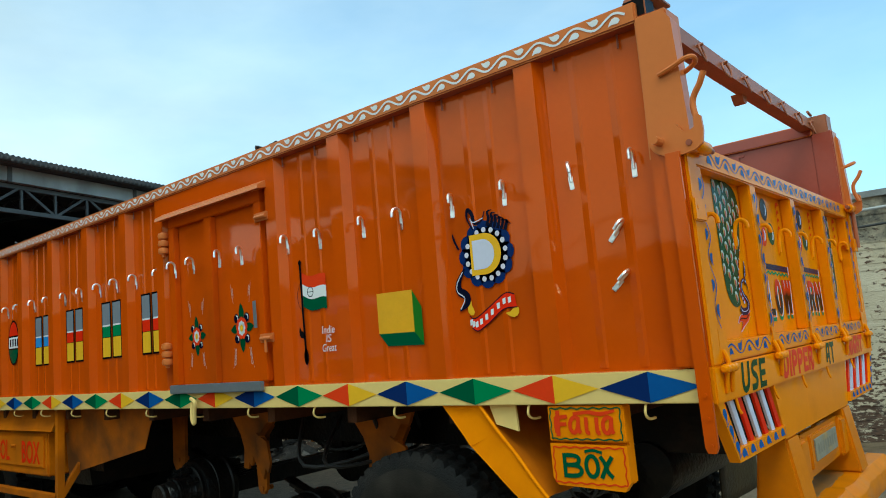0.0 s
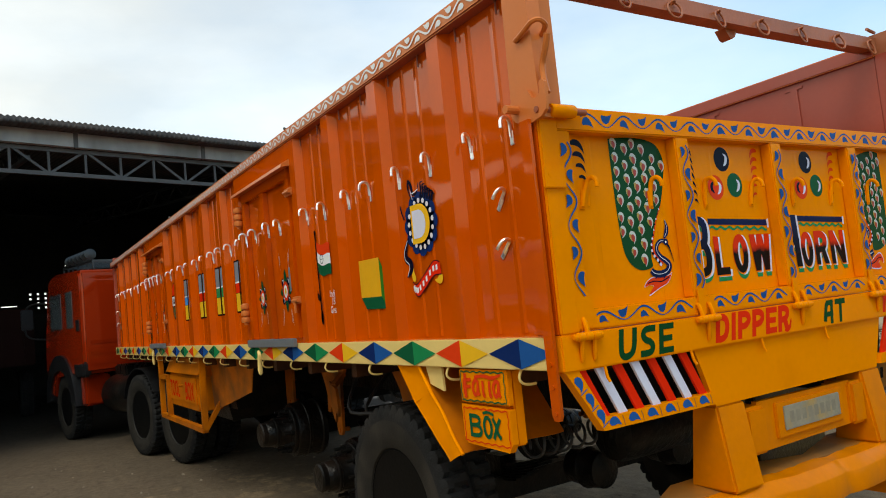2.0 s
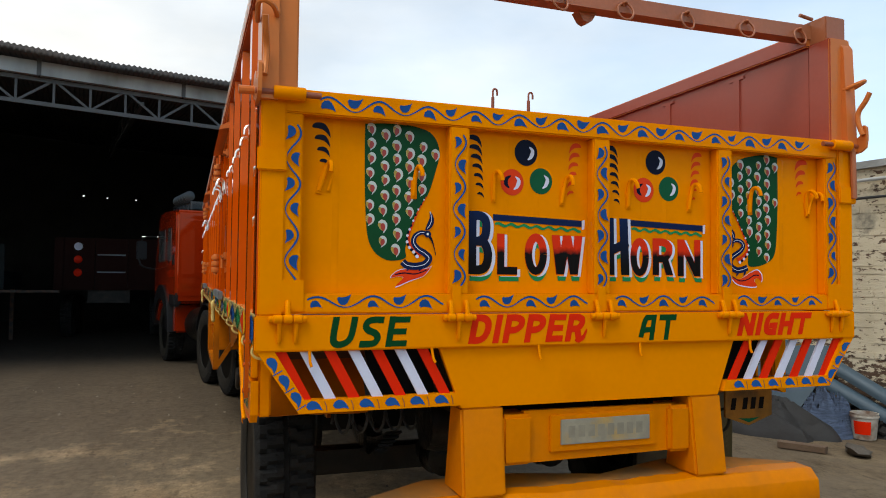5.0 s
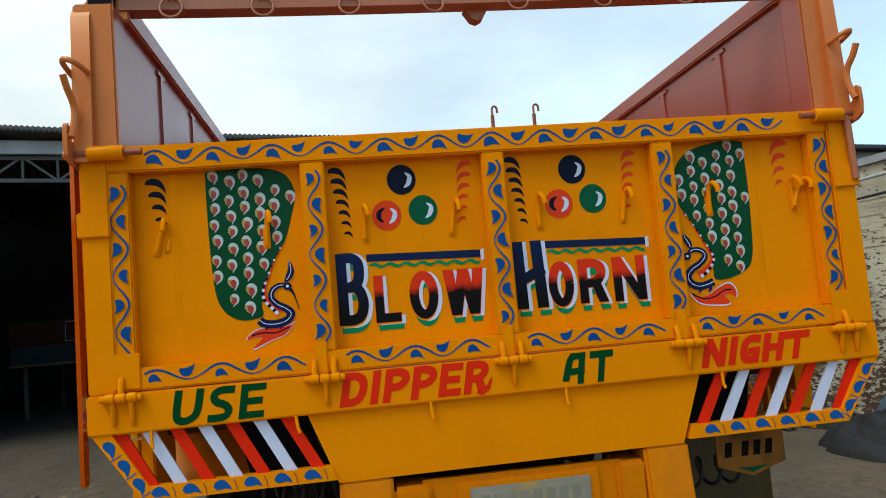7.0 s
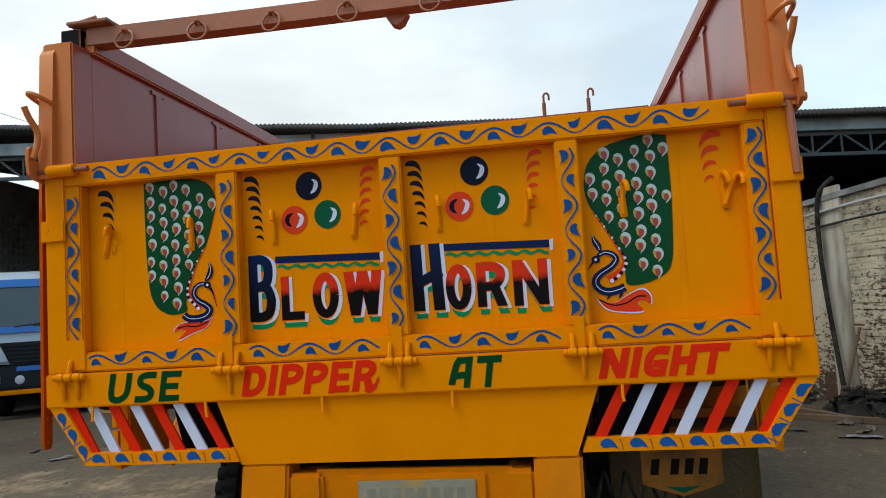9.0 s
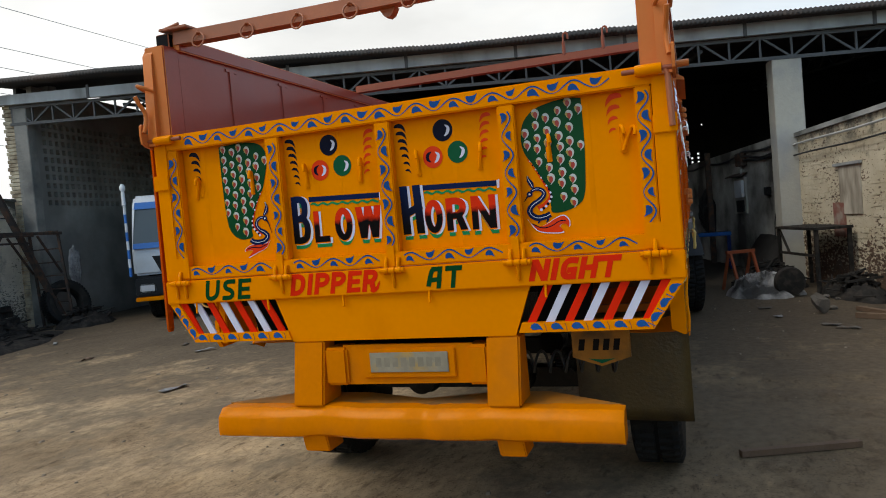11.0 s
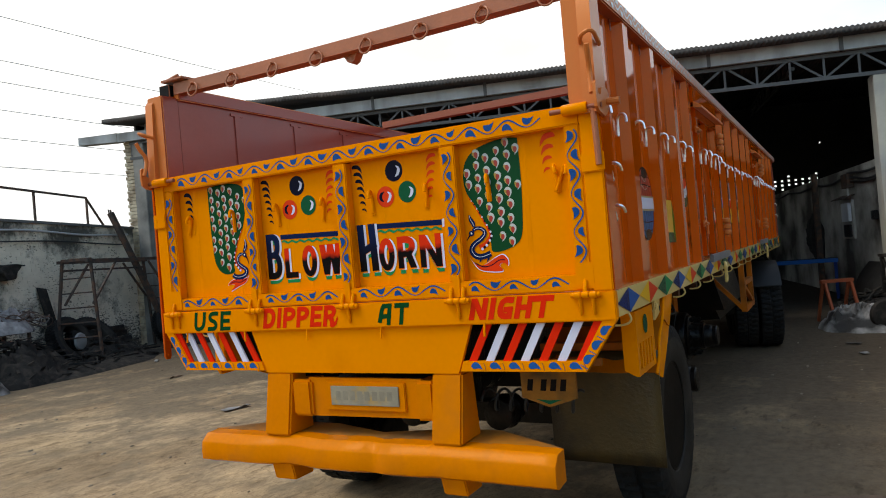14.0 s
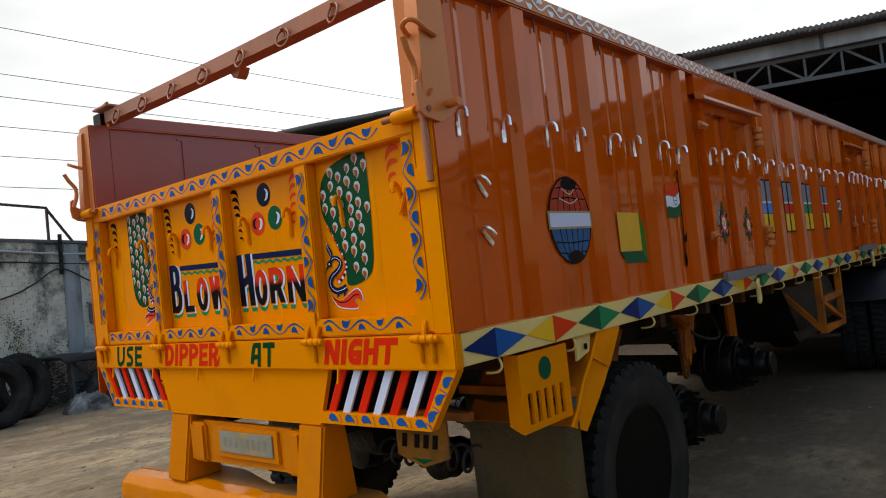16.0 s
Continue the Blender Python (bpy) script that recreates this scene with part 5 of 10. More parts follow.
# tailgate
bm = bmesh.new()
box(bm, -0.075, -0.05, -1.16, 1.155, 1.3275, 2.04)
gate = part("tailgate", bm, yellow, trailer, "yellow steel tailgate with recessed painted panels", smooth=0)
bm = bmesh.new()
slab(bm, [(0, -0.016, 1.395), (0.0010, 0.002, 1.395), (0, 0.008, 1.395)], (0, 0, 0.57))
crease = part("crease", bm, yellow, gate, smooth=0)
crease.location = (-0.05, -0.70, 0)
for y in (-0.98, -0.36, -0.24, 0.20, 0.32, 0.90):
    again(crease, gate, Matrix.Translation((-0.05, y, 0)))
for nm, q in (("top_rail", (-1.16, 1.155, 1.968, 2.046)), ("bottom_rail", (-1.16, 1.155, 1.3265, 1.392)),
              ("stile", (-1.16, -1.10, 1.39, 1.97)), ("stile", (1.088, 1.152, 1.39, 1.97)),
              ("mullion", (-0.60, -0.526, 1.39, 1.97)), ("mullion", (-0.034, 0.039, 1.39, 1.97)), ("mullion", (0.531, 0.604, 1.39, 1.97))):
    bm = bmesh.new()
    box(bm, -0.05, 0.0 if "rail" in nm else -0.003, *q, 0.005)
    part(nm, bm, yellow, gate)
# dog-ear corner sheets over the ends of the lower rail
for s in (-1, 1):
    bm = bmesh.new()
    box(bm, 0.0, 0.005, *sorted((s * 1.09, s * 1.165)), 1.333, 1.435, 0.002)
    part("corner_sheet", bm, yellow, gate)
vine("vine_band", -1.05, 2.007, 1.0, 2.007, T0, 0.003, gate)
for a, b in ((-1.08, -0.62), (-0.50, -0.06), (0.06, 0.51), (0.625, 1.06)):
    vine("vine_band", a, 1.364, b, 1.364, T0, 0.003, gate, amp=0.0185, leaf=0.035)
for y, z0, z1 in ((-1.132, 1.93, 1.36), (-0.563, 1.94, 1.40), (0.002, 1.94, 1.40), (0.567, 1.94, 1.40), (1.12, 1.95, 1.43)):
    vine("vine_band", y, z0, y, z1, T0, 0.004, gate, wave=0.155, amp=0.021, leaf=0.037)

# hinges along the foot of the gate: lugs welded to the gate, tangs to the beam
def gate_hinge_mesh(lugs, tangs):
    bm = bmesh.new()
    for y in (-0.031, 0.0, 0.031):
        lathe(bm, [(0.011, -0.0145), (0.0145, -0.011), (0.0145, 0.011), (0.011, 0.0145)], 14, "y", (0.020, y, 0))
    for y, r in ((-0.052, 0.011), (0.052, 0.011)):
        lathe(bm, [(0.007, -0.008), (r, -0.005), (r, 0.005), (0.007, 0.008)], 10, "y", (0.020, y, 0))
    for y in lugs:
        tube(bm, curve([(0.020, y, 0.004), (0.017, y, 0.024), (0.009, y, 0.046), (0.004, y, 0.056)], 4), [0.0085] * 9 + [0.0078] * 3 + [0.006], 8)
        for i in range(4):
            for e in (-0.008, 0.008):
                box(bm, 0.0, 0.006, y + e - 0.003, y + e + 0.003, 0.016 + 0.011 * i, 0.023 + 0.011 * i, 0.0015)
    for y in tangs:
        tube(bm, [(0.020, y, -0.004), (0.014, y + 0.001, -0.034), (0.011, y + 0.001, -0.070), (0.009, y, -0.078)], [0.0085, 0.008, 0.0075, 0.004], 8)
    return bm


bm = gate_hinge_mesh((-0.029, 0.029), (0.0,))
box(bm, 0.0, 0.005, -0.024, 0.012, 0.014, 0.108, 0.002)
hinge = part("gate_hinge", bm, yellow, gate, "yellow barrel hinge with two welded lugs")
hinge.location = (0, -0.567, 1.312)
for y in (0.004, 0.572):
    again(hinge, gate, Matrix.Translation((0, y, 1.312)))
end_hinge = part("gate_hinge", gate_hinge_mesh((0.0,), (-0.026, 0.026)), yellow, gate, "yellow barrel hinge with a single lug")
end_hinge.location = (0, -1.142, 1.312)
again(end_hinge, gate, Matrix.Translation((0, 1.128, 1.312)))
# latch hooks on the panels
bm = bmesh.new()
tube(bm, curve([(0.004, 0.0, -0.075), (0.006, 0.004, -0.02), (0.014, 0.008, 0.016), (0.032, 0.012, 0.024), (0.046, 0.016, 0.010), (0.049, 0.018, -0.010)], 4), 0.008, 8)
box(bm, 0.0, 0.006, -0.010, 0.012, -0.085, -0.02, 0.002)
hk = part("tail_hook", bm, yellow, gate, "yellow rope hook")
hk.location = (-0.05, -0.716, 1.80)
for y, a in ((-1.025, -12), (-0.421, 4), (-0.136, -4), (0.14, 5), (0.431, -3), (0.726, 3), (1.022, 10)):
    again(hk, gate, pose(-0.05, y, 1.80, a, 0, 0))
for y, a in ((-0.985, 18), (1.05, -18)):
    again(hk, gate, pose(-0.05, y, 1.80, a, 0, 180 if y < 0 else 20))

# beam under the gate
bm = bmesh.new()
box(bm, -0.033, 0.006, -1.242, 1.238, 1.208, 1.323, 0.005)
tail_beam = part("tail_beam", bm, yellow, trailer, "yellow tail beam with painted words")
BT = on_tail(0.006)
brushed_word("word_use", (("U", -1.012, -0.930), ("S", -0.912, -0.842), ("E", -0.824, -0.752)), 1.217, 1.317, 0.0215, BT, 0.003, deep_green, tail_beam, "green painted word USE", 0.16)
brushed_word("word_dipper", (("D", -0.531, -0.455), ("I", -0.443, -0.417), ("P", -0.404, -0.330), ("P", -0.320, -0.247), ("E", -0.236, -0.168), ("R", -0.158, -0.086)), 1.221, 1.320, 0.0235, BT, 0.003, red, tail_beam, "red painted word DIPPER", 0.20)
coat("letter_tail", stroke(curve([(-0.112, 1.232), (-0.098, 1.226), (-0.080, 1.238), (-0.066, 1.266)], 5), [0.020] * 6 + [0.016] * 5 + [0.010] * 3 + [0.004] * 2), BT, 0.004, red, tail_beam)
brushed_word("word_at", (("A", 0.152, 0.222), ("T", 0.236, 0.312)), 1.219, 1.315, 0.022, BT, 0.003, deep_green, tail_beam, "green painted word AT", 0.16)
brushed_word("word_night", (("N", 0.612, 0.690), ("I", 0.700, 0.728), ("G", 0.738, 0.806), ("H", 0.816, 0.888), ("T", 0.886, 0.976)), 1.228, 1.318, 0.0245, BT, 0.003, red, tail_beam, "red painted word NIGHT", 0.26)
bm = bmesh.new()
tube(bm, [(0.0, 0, 0.012), (0.006, 0.002, -0.03), (0.012, 0.006, -0.045)], 0.005, 6)
pin = part("peg", bm, yellow, tail_beam)
pin.location = (0.0, -1.07, 1.205)
for y in (-0.66, -0.259, 0.164, 0.68):
    again(pin, tail_beam, pose(0.0, y, 1.205, (y * 37) % 20 - 10, 0, 0))

# apron, striped lamp boxes
bm = bmesh.new()
slab(bm, [(-0.012, -0.628, 1.21), (-0.012, -0.548, 1.0), (-0.012, 0.534, 1.0), (-0.012, 0.612, 1.21)], (-0.02, 0, 0))
part("apron", bm, yellow, trailer, "yellow steel apron plate")
for s in (-1, 1):
    bm = bmesh.new()
    A, B, C, D = (s * 1.232, 1.208), (s * 1.10, 1.012), (s * 0.55, 1.012), (s * 0.622, 1.208)
    w = 0.042
    a, b, c, d = (s * 1.178, 1.208), (s * 1.083, 1.012 + w), (s * 0.566, 1.012 + w), (s * 0.622, 1.208)
    slab(bm, [(0.0, *A), (0.0, *B), (0.0, *b), (0.0, *a)], (-0.035, 0, 0))
    slab(bm, [(0.0, *B), (0.0, *C), (0.0, *c), (0.0, *b)], (-0.035, 0, 0))
    box_part = part("lamp_box", bm, yellow, trailer, "yellow lamp surround with red and white slats")
    polys, ticks = [], []
    for i in range(6):
        y = s * (1.055 - 0.086 * i)
        polys.append(comma(y, 1.032, 0.042, 0.0, 1))
        ticks += stroke([(y + 0.036, 1.048), (y + 0.042, 1.034), (y + 0.044, 1.017)], 0.0032)
    for i in range(3):
        f = (i + 0.45) / 3
        y, z = s * (1.205 - 0.115 * f), 1.195 - 0.165 * f
        polys.append(comma(y, z, 0.042, 0.9 * s, 1))
        y, z = s * (1.205 - 0.115 * (f + 0.17)), 1.195 - 0.165 * (f + 0.17)
        polys += stroke([(y - 0.014, z + 0.008 * s), (y + 0.014, z - 0.008 * s)], 0.0035)
    for q in polys:
        coat("leaf_mark", [q], T0, 0.003, blue, box_part)
    for k in range(0, len(ticks), 2):
        coat("tick_mark", ticks[k:k + 2], T0, 0.003, brown, box_part, "thin brown dividing stroke")
    for i in range(7):
        y = s * (1.137 - 0.0785 * i)
        bm = bmesh.new()
        yt, yb = y + s * 0.022, y - s * 0.062
        wd = 0.0185
        slab(bm, [(-0.012, yt - wd, 1.206), (-0.012, yt + wd, 1.206), (-0.012, yb + wd, 1.05), (-0.012, yb - wd, 1.05)], (-0.009, 0, 0))
        part("slat", bm, lilac_white if i % 2 else red, box_part, "white slat" if i % 2 else "red slat")
    # sheet-metal gusset behind the slats, black to stand for the dark between them
    bm = bmesh.new()
    slab(bm, [(-0.14, s * 0.86, 1.2), (-0.14, s * 0.82, 1.03), (-0.14, s * 0.60, 1.03), (-0.14, s * 0.62, 1.2)], (-0.008, 0, 0))
    part("gusset", bm, rim_black, trailer, "black gusset plate")
# posts, plate, bumper
for y0, y1 in ((-0.548, -0.388), (0.400, 0.548)):
    bm = bmesh.new()
    slab(bm, [(-0.012, y0, 1.002), (0.035, y0 - 0.006, 0.70), (-0.16, y0 - 0.006, 0.70), (-0.12, y0, 1.002)], (0, y1 - y0, 0))
    bmesh.ops.bevel(bm, geom=bm.edges[:], offset=0.009, segments=2, affect="EDGES")
    part("bumper_post", bm, bumper_yellow, trailer, "yellow bumper post")
    bm = bmesh.new()
    slab(bm, [(0.03, y0 + 0.02, 0.57), (0.02, y0 + 0.03, 0.485), (-0.12, y0 + 0.03, 0.485), (-0.12, y0 + 0.02, 0.57)], (0, y1 - y0 - 0.03, 0))
    bmesh.ops.bevel(bm, geom=bm.edges[:], offset=0.006, segments=2, affect="EDGES")
    part("bumper_foot", bm, bumper_yellow, trailer)
for y0, y1, f in ((-0.392, -0.275, 1), (0.305, 0.402, -1)):
    bm = bmesh.new()
    box(bm, -0.14, -0.006, y0, y1, 0.79, 0.965, 0.012)
    part("bumper_bracket", bm, bumper_yellow, trailer)
bm = bmesh.new()
slab(bm, [(-0.03, -0.30, 0.975), (-0.03, -0.30, 0.79), (-0.03, 0.33, 0.795), (-0.03, 0.33, 0.97)], (-0.02, 0, 0))
box(bm, -0.034, -0.018, -0.20, 0.25, 0.822, 0.955, 0.004)
plate_board = part("plate_board", bm, bumper_yellow, trailer, "yellow number-plate board")
bm = bmesh.new()
box(bm, -0.018, -0.012, -0.16, 0.218, 0.848, 0.938, 0.002)
num = part("number_plate", bm, plate_grey, plate_board, "scuffed grey number plate")
NP = on_tail(-0.012)
coats("plate_bar", [[(y, 0.873), (y + 0.028, 0.873), (y + 0.028, 0.915), (y, 0.915)] for y in np.arange(-0.13, 0.19, 0.041)], NP, 0.002, surface("faded_plate_ink", (0.235, 0.205, 0.145), rough=0.6, vary=0.3), num)
bm = bmesh.new()
n = 70
rows = []
for i in range(n + 1):
    y = -0.962 + 1.925 * i / n
    end = 0.006 * max(0.0, abs(y) / 0.962 - 0.985) / 0.015
    dent = 0.014 * noise.noise((y * 3.0, 1.3, 0)) + 0.006 * noise.noise((y * 9.0, 8.3, 0)) - 0.022 * math.exp(-((y - 0.10) / 0.05) ** 2) - 0.014 * math.exp(-((y + 0.45) / 0.1) ** 2) - end
    tz = 0.009 * noise.noise((y * 4.0, 5.1, 0)) + 0.005 * noise.noise((y * 11.0, 2.2, 0)) - 0.014 * math.exp(-((y - 0.12) / 0.06) ** 2) - end
    lip = 0.010 * noise.noise((y * 6.0, 9.9, 0))
    prof = [(-0.045, 0.70 + tz), (0.028 + dent, 0.698 + tz), (0.034 + dent, 0.695 + tz), (0.066 + dent, 0.662 + tz + 0.4 * lip), (0.069 + dent, 0.656 + tz + 0.4 * lip), (0.073 + dent + 0.5 * lip, 0.615 + tz), (0.073 + dent, 0.580 + tz), (0.071 + dent, 0.574 + tz), (0.046 + dent, 0.560 + 0.5 * tz), (-0.045, 0.565)]
    rows.append([bm.verts.new((x, y, z)) for x, z in prof])
m = len(rows[0])
for A, B in zip(rows, rows[1:]):
    for j in range(m):
        bm.faces.new((A[j], A[(j + 1) % m], B[(j + 1) % m], B[j]))
bm.faces.new(rows[0][::-1])
bm.faces.new(rows[-1])
bumper = part("bumper", bm, bumper_yellow, trailer, "dented yellow steel bumper", smooth=22)
bm = bmesh.new()
slab(bm, [(-0.040, -0.955, 0.699), (-0.040, 0.955, 0.699), (-0.20, 0.62, 0.712), (-0.20, 0.40, 0.712), (-0.105, 0.06, 0.705), (-0.19, -0.26, 0.712), (-0.20, -0.62, 0.712)], (0, 0, -0.012))
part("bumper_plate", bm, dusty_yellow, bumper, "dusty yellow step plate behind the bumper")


# ---- painting on the tailgate ----
EYE_OCHRE = surface("ochre_enamel", (0.40, 0.26, 0.03), rough=0.3)
EYE_RED = surface("rust_red_enamel", (0.34, 0.022, 0.010), rough=0.3)


def peacock(train, neck, breast, crest, head, beak, feet, flame, vein, parent, seed):
    """A painted peacock with its train of eyes."""
    tail = curve(train + train[:1], 5)[:-1]
    coat("peacock_train", [tail], TP, 0.004, bottle, parent, "dark green painted peacock train")

    def inside(u, v):
        r = False
        for (x1, y1), (x2, y2) in zip(tail, tail[1:] + tail[:1]):
            if (y1 > v) != (y2 > v) and u < (x2 - x1) * (v - y1) / (y2 - y1) + x1:
                r = not r
        return r
    rng = random.Random(seed)
    drops = ([(-0.017, 0.006), (-0.012, 0.018), (-0.001, 0.024), (0.012, 0.019), (0.019, 0.006), (0.017, -0.008), (0.008, -0.020), (0.001, -0.027), (0.002, -0.018), (-0.010, -0.010)],
             [(-0.017, 0.006), (-0.013, 0.013), (-0.004, 0.010), (0.003, 0.002), (0.003, -0.018), (-0.009, -0.010)],
             [(-0.004, 0.010), (0.005, 0.010), (0.011, 0.001), (0.009, -0.011), (0.002, -0.019), (-0.005, -0.010), (-0.007, 0.002)])
    us = [p[0] for p in tail]
    left = min(us)
    for i in range(7):
        for j in range(11):
            u = left + 0.022 + 0.0455 * i + rng.uniform(-0.004, 0.004)
            v = 1.945 - 0.0505 * j - (0.022 if i % 2 else 0.0) + rng.uniform(-0.005, 0.005)
            if not all(inside(u + a, v + b) for a, b in ((0.013, 0.006), (-0.011, 0.004), (0, 0.016), (0.004, -0.016))):
                continue
            a, k = rng.uniform(-0.30, 0.12), rng.uniform(0.80, 0.96)

            def turned(pts):
                q = [(u + k * (x * math.cos(a) - y * math.sin(a)), v + k * (x * math.sin(a) + y * math.cos(a))) for x, y in pts]
                return curve(q + q[:1], 3)[:-1]
            eye = coat("feather_eye", [turned(drops[0])], TP, 0.0055, feather_white, parent, "white feather eye")
            coat("eye_side", [turned(drops[1])], TP, 0.0063, EYE_OCHRE, eye)
            coat("eye_pupil", [turned(drops[2])], TP, 0.0071, EYE_RED, eye)
    # red breast with beads running up the edge of the train
    line = curve(breast, 6)
    n = len(line)
    coat("breast", stroke(line, [0.003 + 0.027 * (i / n) ** 2 for i in range(n)]), TP, 0.0057, scarlet, parent, "red breast feathers")
    for i in range(2, n - 1, 2):
        f = i / n
        du, dv = line[i][0] - line[i - 1][0], line[i][1] - line[i - 1][1]
        q = math.hypot(du, dv)
        su, sv = dv / q, -du / q
        if su > 0 and train[0][0] < 0 or su < 0 and train[0][0] > 0:
            su, sv = -su, -sv
        o = 0.002 + 0.006 * f
        coat("breast_bead", [ellipse(line[i][0] + su * o, line[i][1] + sv * o, 0.0028 + 0.0042 * f, 0.0030 + 0.0038 * f, 9)], TP, 0.0066 + 0.0002 * (i % 4), lilac_white if i % 4 else navy, parent)
    line = curve(neck, 5)
    n = len(line)
    wd = [0.013 + 0.012 * min(1, i / (0.6 * n)) for i in range(n)]
    coat("neck", stroke(line, wd) + [], TP, 0.0084, navy_blue, parent, "dark blue peacock neck")
    coat("neck_line", stroke(line[2:], 0.0022), TP, 0.0092, lilac_white, parent)
    coat("head", [ellipse(*head, 0.013, 0.012, 14)], TP, 0.0088, navy_blue, parent)
    coat("head_mark", [ellipse(head[0], head[1], 0.0045, 0.0045, 8)], TP, 0.0098, white, parent)
    coat("beak", stroke(curve([head, *beak], 5), [0.012, 0.011, 0.010, 0.009, 0.008, 0.006, 0.005, 0.004, 0.003, 0.0025, 0.002]), TP, 0.0086, navy, parent)
    line = curve(crest, 5)
    n = len(line)
    coat("crest", stroke(line, [0.004 + 0.017 * math.sin(math.pi * (i / (n - 1)) ** 0.8) ** 1.2 for i in range(n)]), TP, 0.0085, navy_blue, parent)
    coat("crest_line", stroke(line[2:], 0.0020), TP, 0.0093, lilac_white, parent)
    for u, v in feet:
        coat("foot", stroke(curve([(u, v + 0.022), (u + 0.004, v + 0.008), (u - 0.004, v - 0.004)], 4), [0.014, 0.013, 0.012, 0.011, 0.010, 0.008, 0.006, 0.004, 0.002]), TP, 0.0080, navy_blue, parent)
    out = curve(flame + flame[:1], 4)[:-1]
    cu, cv = sum(p[0] for p in out) / len(out), sum(p[1] for p in out) / len(out)
    coat("flame_edge", [[(cu + 1.05 * (u - cu), cv + 1.14 * (v - cv)) for u, v in out]], TP, 0.0040, lilac_white, parent)
    coat("flame", [out], TP, 0.0050, scarlet, parent, "red painted flame")
    coat("flame_line", stroke(curve(vein, 5), 0.0042), TP, 0.0060, navy, parent)


navy_blue = enamel("peacock_navy_enamel", (0.006, 0.014, 0.060))
peacock([(-0.888, 1.962), (-0.80, 1.969), (-0.714, 1.966), (-0.650, 1.944), (-0.622, 1.885), (-0.638, 1.808), (-0.664, 1.730), (-0.703, 1.668), (-0.727, 1.607), (-0.742, 1.546), (-0.742, 1.512), (-0.79, 1.502), (-0.826, 1.512), (-0.856, 1.538), (-0.876, 1.590), (-0.885, 1.71), (-0.888, 1.85)],
        [(-0.668, 1.600), (-0.690, 1.600), (-0.709, 1.586), (-0.713, 1.564), (-0.696, 1.543), (-0.672, 1.529), (-0.657, 1.512), (-0.672, 1.492), (-0.706, 1.484), (-0.737, 1.488), (-0.752, 1.500)],
        [(-0.668, 1.725), (-0.695, 1.678), (-0.719, 1.622), (-0.731, 1.588), (-0.728, 1.560), (-0.708, 1.538), (-0.690, 1.518)],
        [(-0.670, 1.609), (-0.655, 1.628), (-0.649, 1.650), (-0.655, 1.674)], (-0.663, 1.596), ((-0.646, 1.572), (-0.632, 1.522)), ((-0.733, 1.472), (-0.690, 1.471)),
        [(-0.649, 1.484), (-0.675, 1.475), (-0.742, 1.474), (-0.776, 1.463), (-0.792, 1.445), (-0.766, 1.449), (-0.748, 1.444), (-0.774, 1.416), (-0.722, 1.436), (-0.676, 1.452)],
        [(-0.665, 1.472), (-0.705, 1.458), (-0.745, 1.461), (-0.778, 1.455)], gate, 11)
peacock([(0.876, 1.962), (0.83, 1.968), (0.77, 1.964), (0.684, 1.942), (0.632, 1.895), (0.615, 1.827), (0.626, 1.762), (0.659, 1.709), (0.690, 1.650), (0.716, 1.600), (0.720, 1.540), (0.726, 1.506), (0.783, 1.508), (0.842, 1.534), (0.864, 1.575), (0.872, 1.65), (0.878, 1.80)],
        [(0.640, 1.600), (0.660, 1.610), (0.684, 1.605), (0.696, 1.588), (0.680, 1.566), (0.644, 1.544), (0.629, 1.522), (0.638, 1.500), (0.663, 1.488), (0.694, 1.492), (0.716, 1.500)],
        [(0.636, 1.738), (0.665, 1.690), (0.695, 1.635), (0.718, 1.588), (0.717, 1.566), (0.695, 1.540), (0.668, 1.524)],
        [(0.650, 1.612), (0.644, 1.632), (0.634, 1.650), (0.630, 1.668)], (0.634, 1.590), ((0.622, 1.578), (0.608, 1.560)), ((0.663, 1.468), (0.699, 1.470)),
        [(0.619, 1.488), (0.638, 1.462), (0.680, 1.453), (0.731, 1.478), (0.768, 1.489), (0.790, 1.468), (0.788, 1.443), (0.772, 1.456), (0.750, 1.448), (0.764, 1.424), (0.709, 1.424), (0.655, 1.438)],
        [(0.635, 1.466), (0.675, 1.446), (0.715, 1.450), (0.750, 1.468), (0.776, 1.468)], gate, 12)


def combs(y, z0, count, material, flip, parent, wide=0.042, drop=0.036, shrink=0.085):
    """A column of brushed claws, each blunt at one end and drawn to a point at the other, getting smaller."""
    polys = []
    for i in range(count):
        w = wide * max(0.35, 1.0 - shrink * i)
        cu, cv = y + flip * 0.0040 * i, z0 - drop * i
        q = [(0.54, -0.56), (0.44, -0.10), (0.22, 0.24), (-0.10, 0.34), (-0.42, 0.26), (-0.52, 0.02), (-0.20, -0.02), (0.10, -0.10), (0.32, -0.28)]
        q = [(cu + flip * w * a, cv + w * b * 0.95) for a, b in q]
        polys.append(curve(q + q[:1], 3)[:-1])
    coats("comb_stroke", polys, TP, 0.004, material, parent, "painted comb stroke")


combs(-1.035, 1.935, 4, navy, 1, gate, 0.058, 0.037, 0.15)
combs(-0.490, 1.938, 7, navy, 1, gate, 0.052, 0.0325)
combs(-0.085, 1.938, 6, scarlet, -1, gate, 0.048, 0.0345)
combs(0.072, 1.940, 7, navy, 1, gate, 0.052, 0.0325)
combs(0.466, 1.940, 6, scarlet, -1, gate, 0.048, 0.0345)
combs(1.004, 1.942, 4, scarlet, -1, gate, 0.064, 0.042, 0.19)

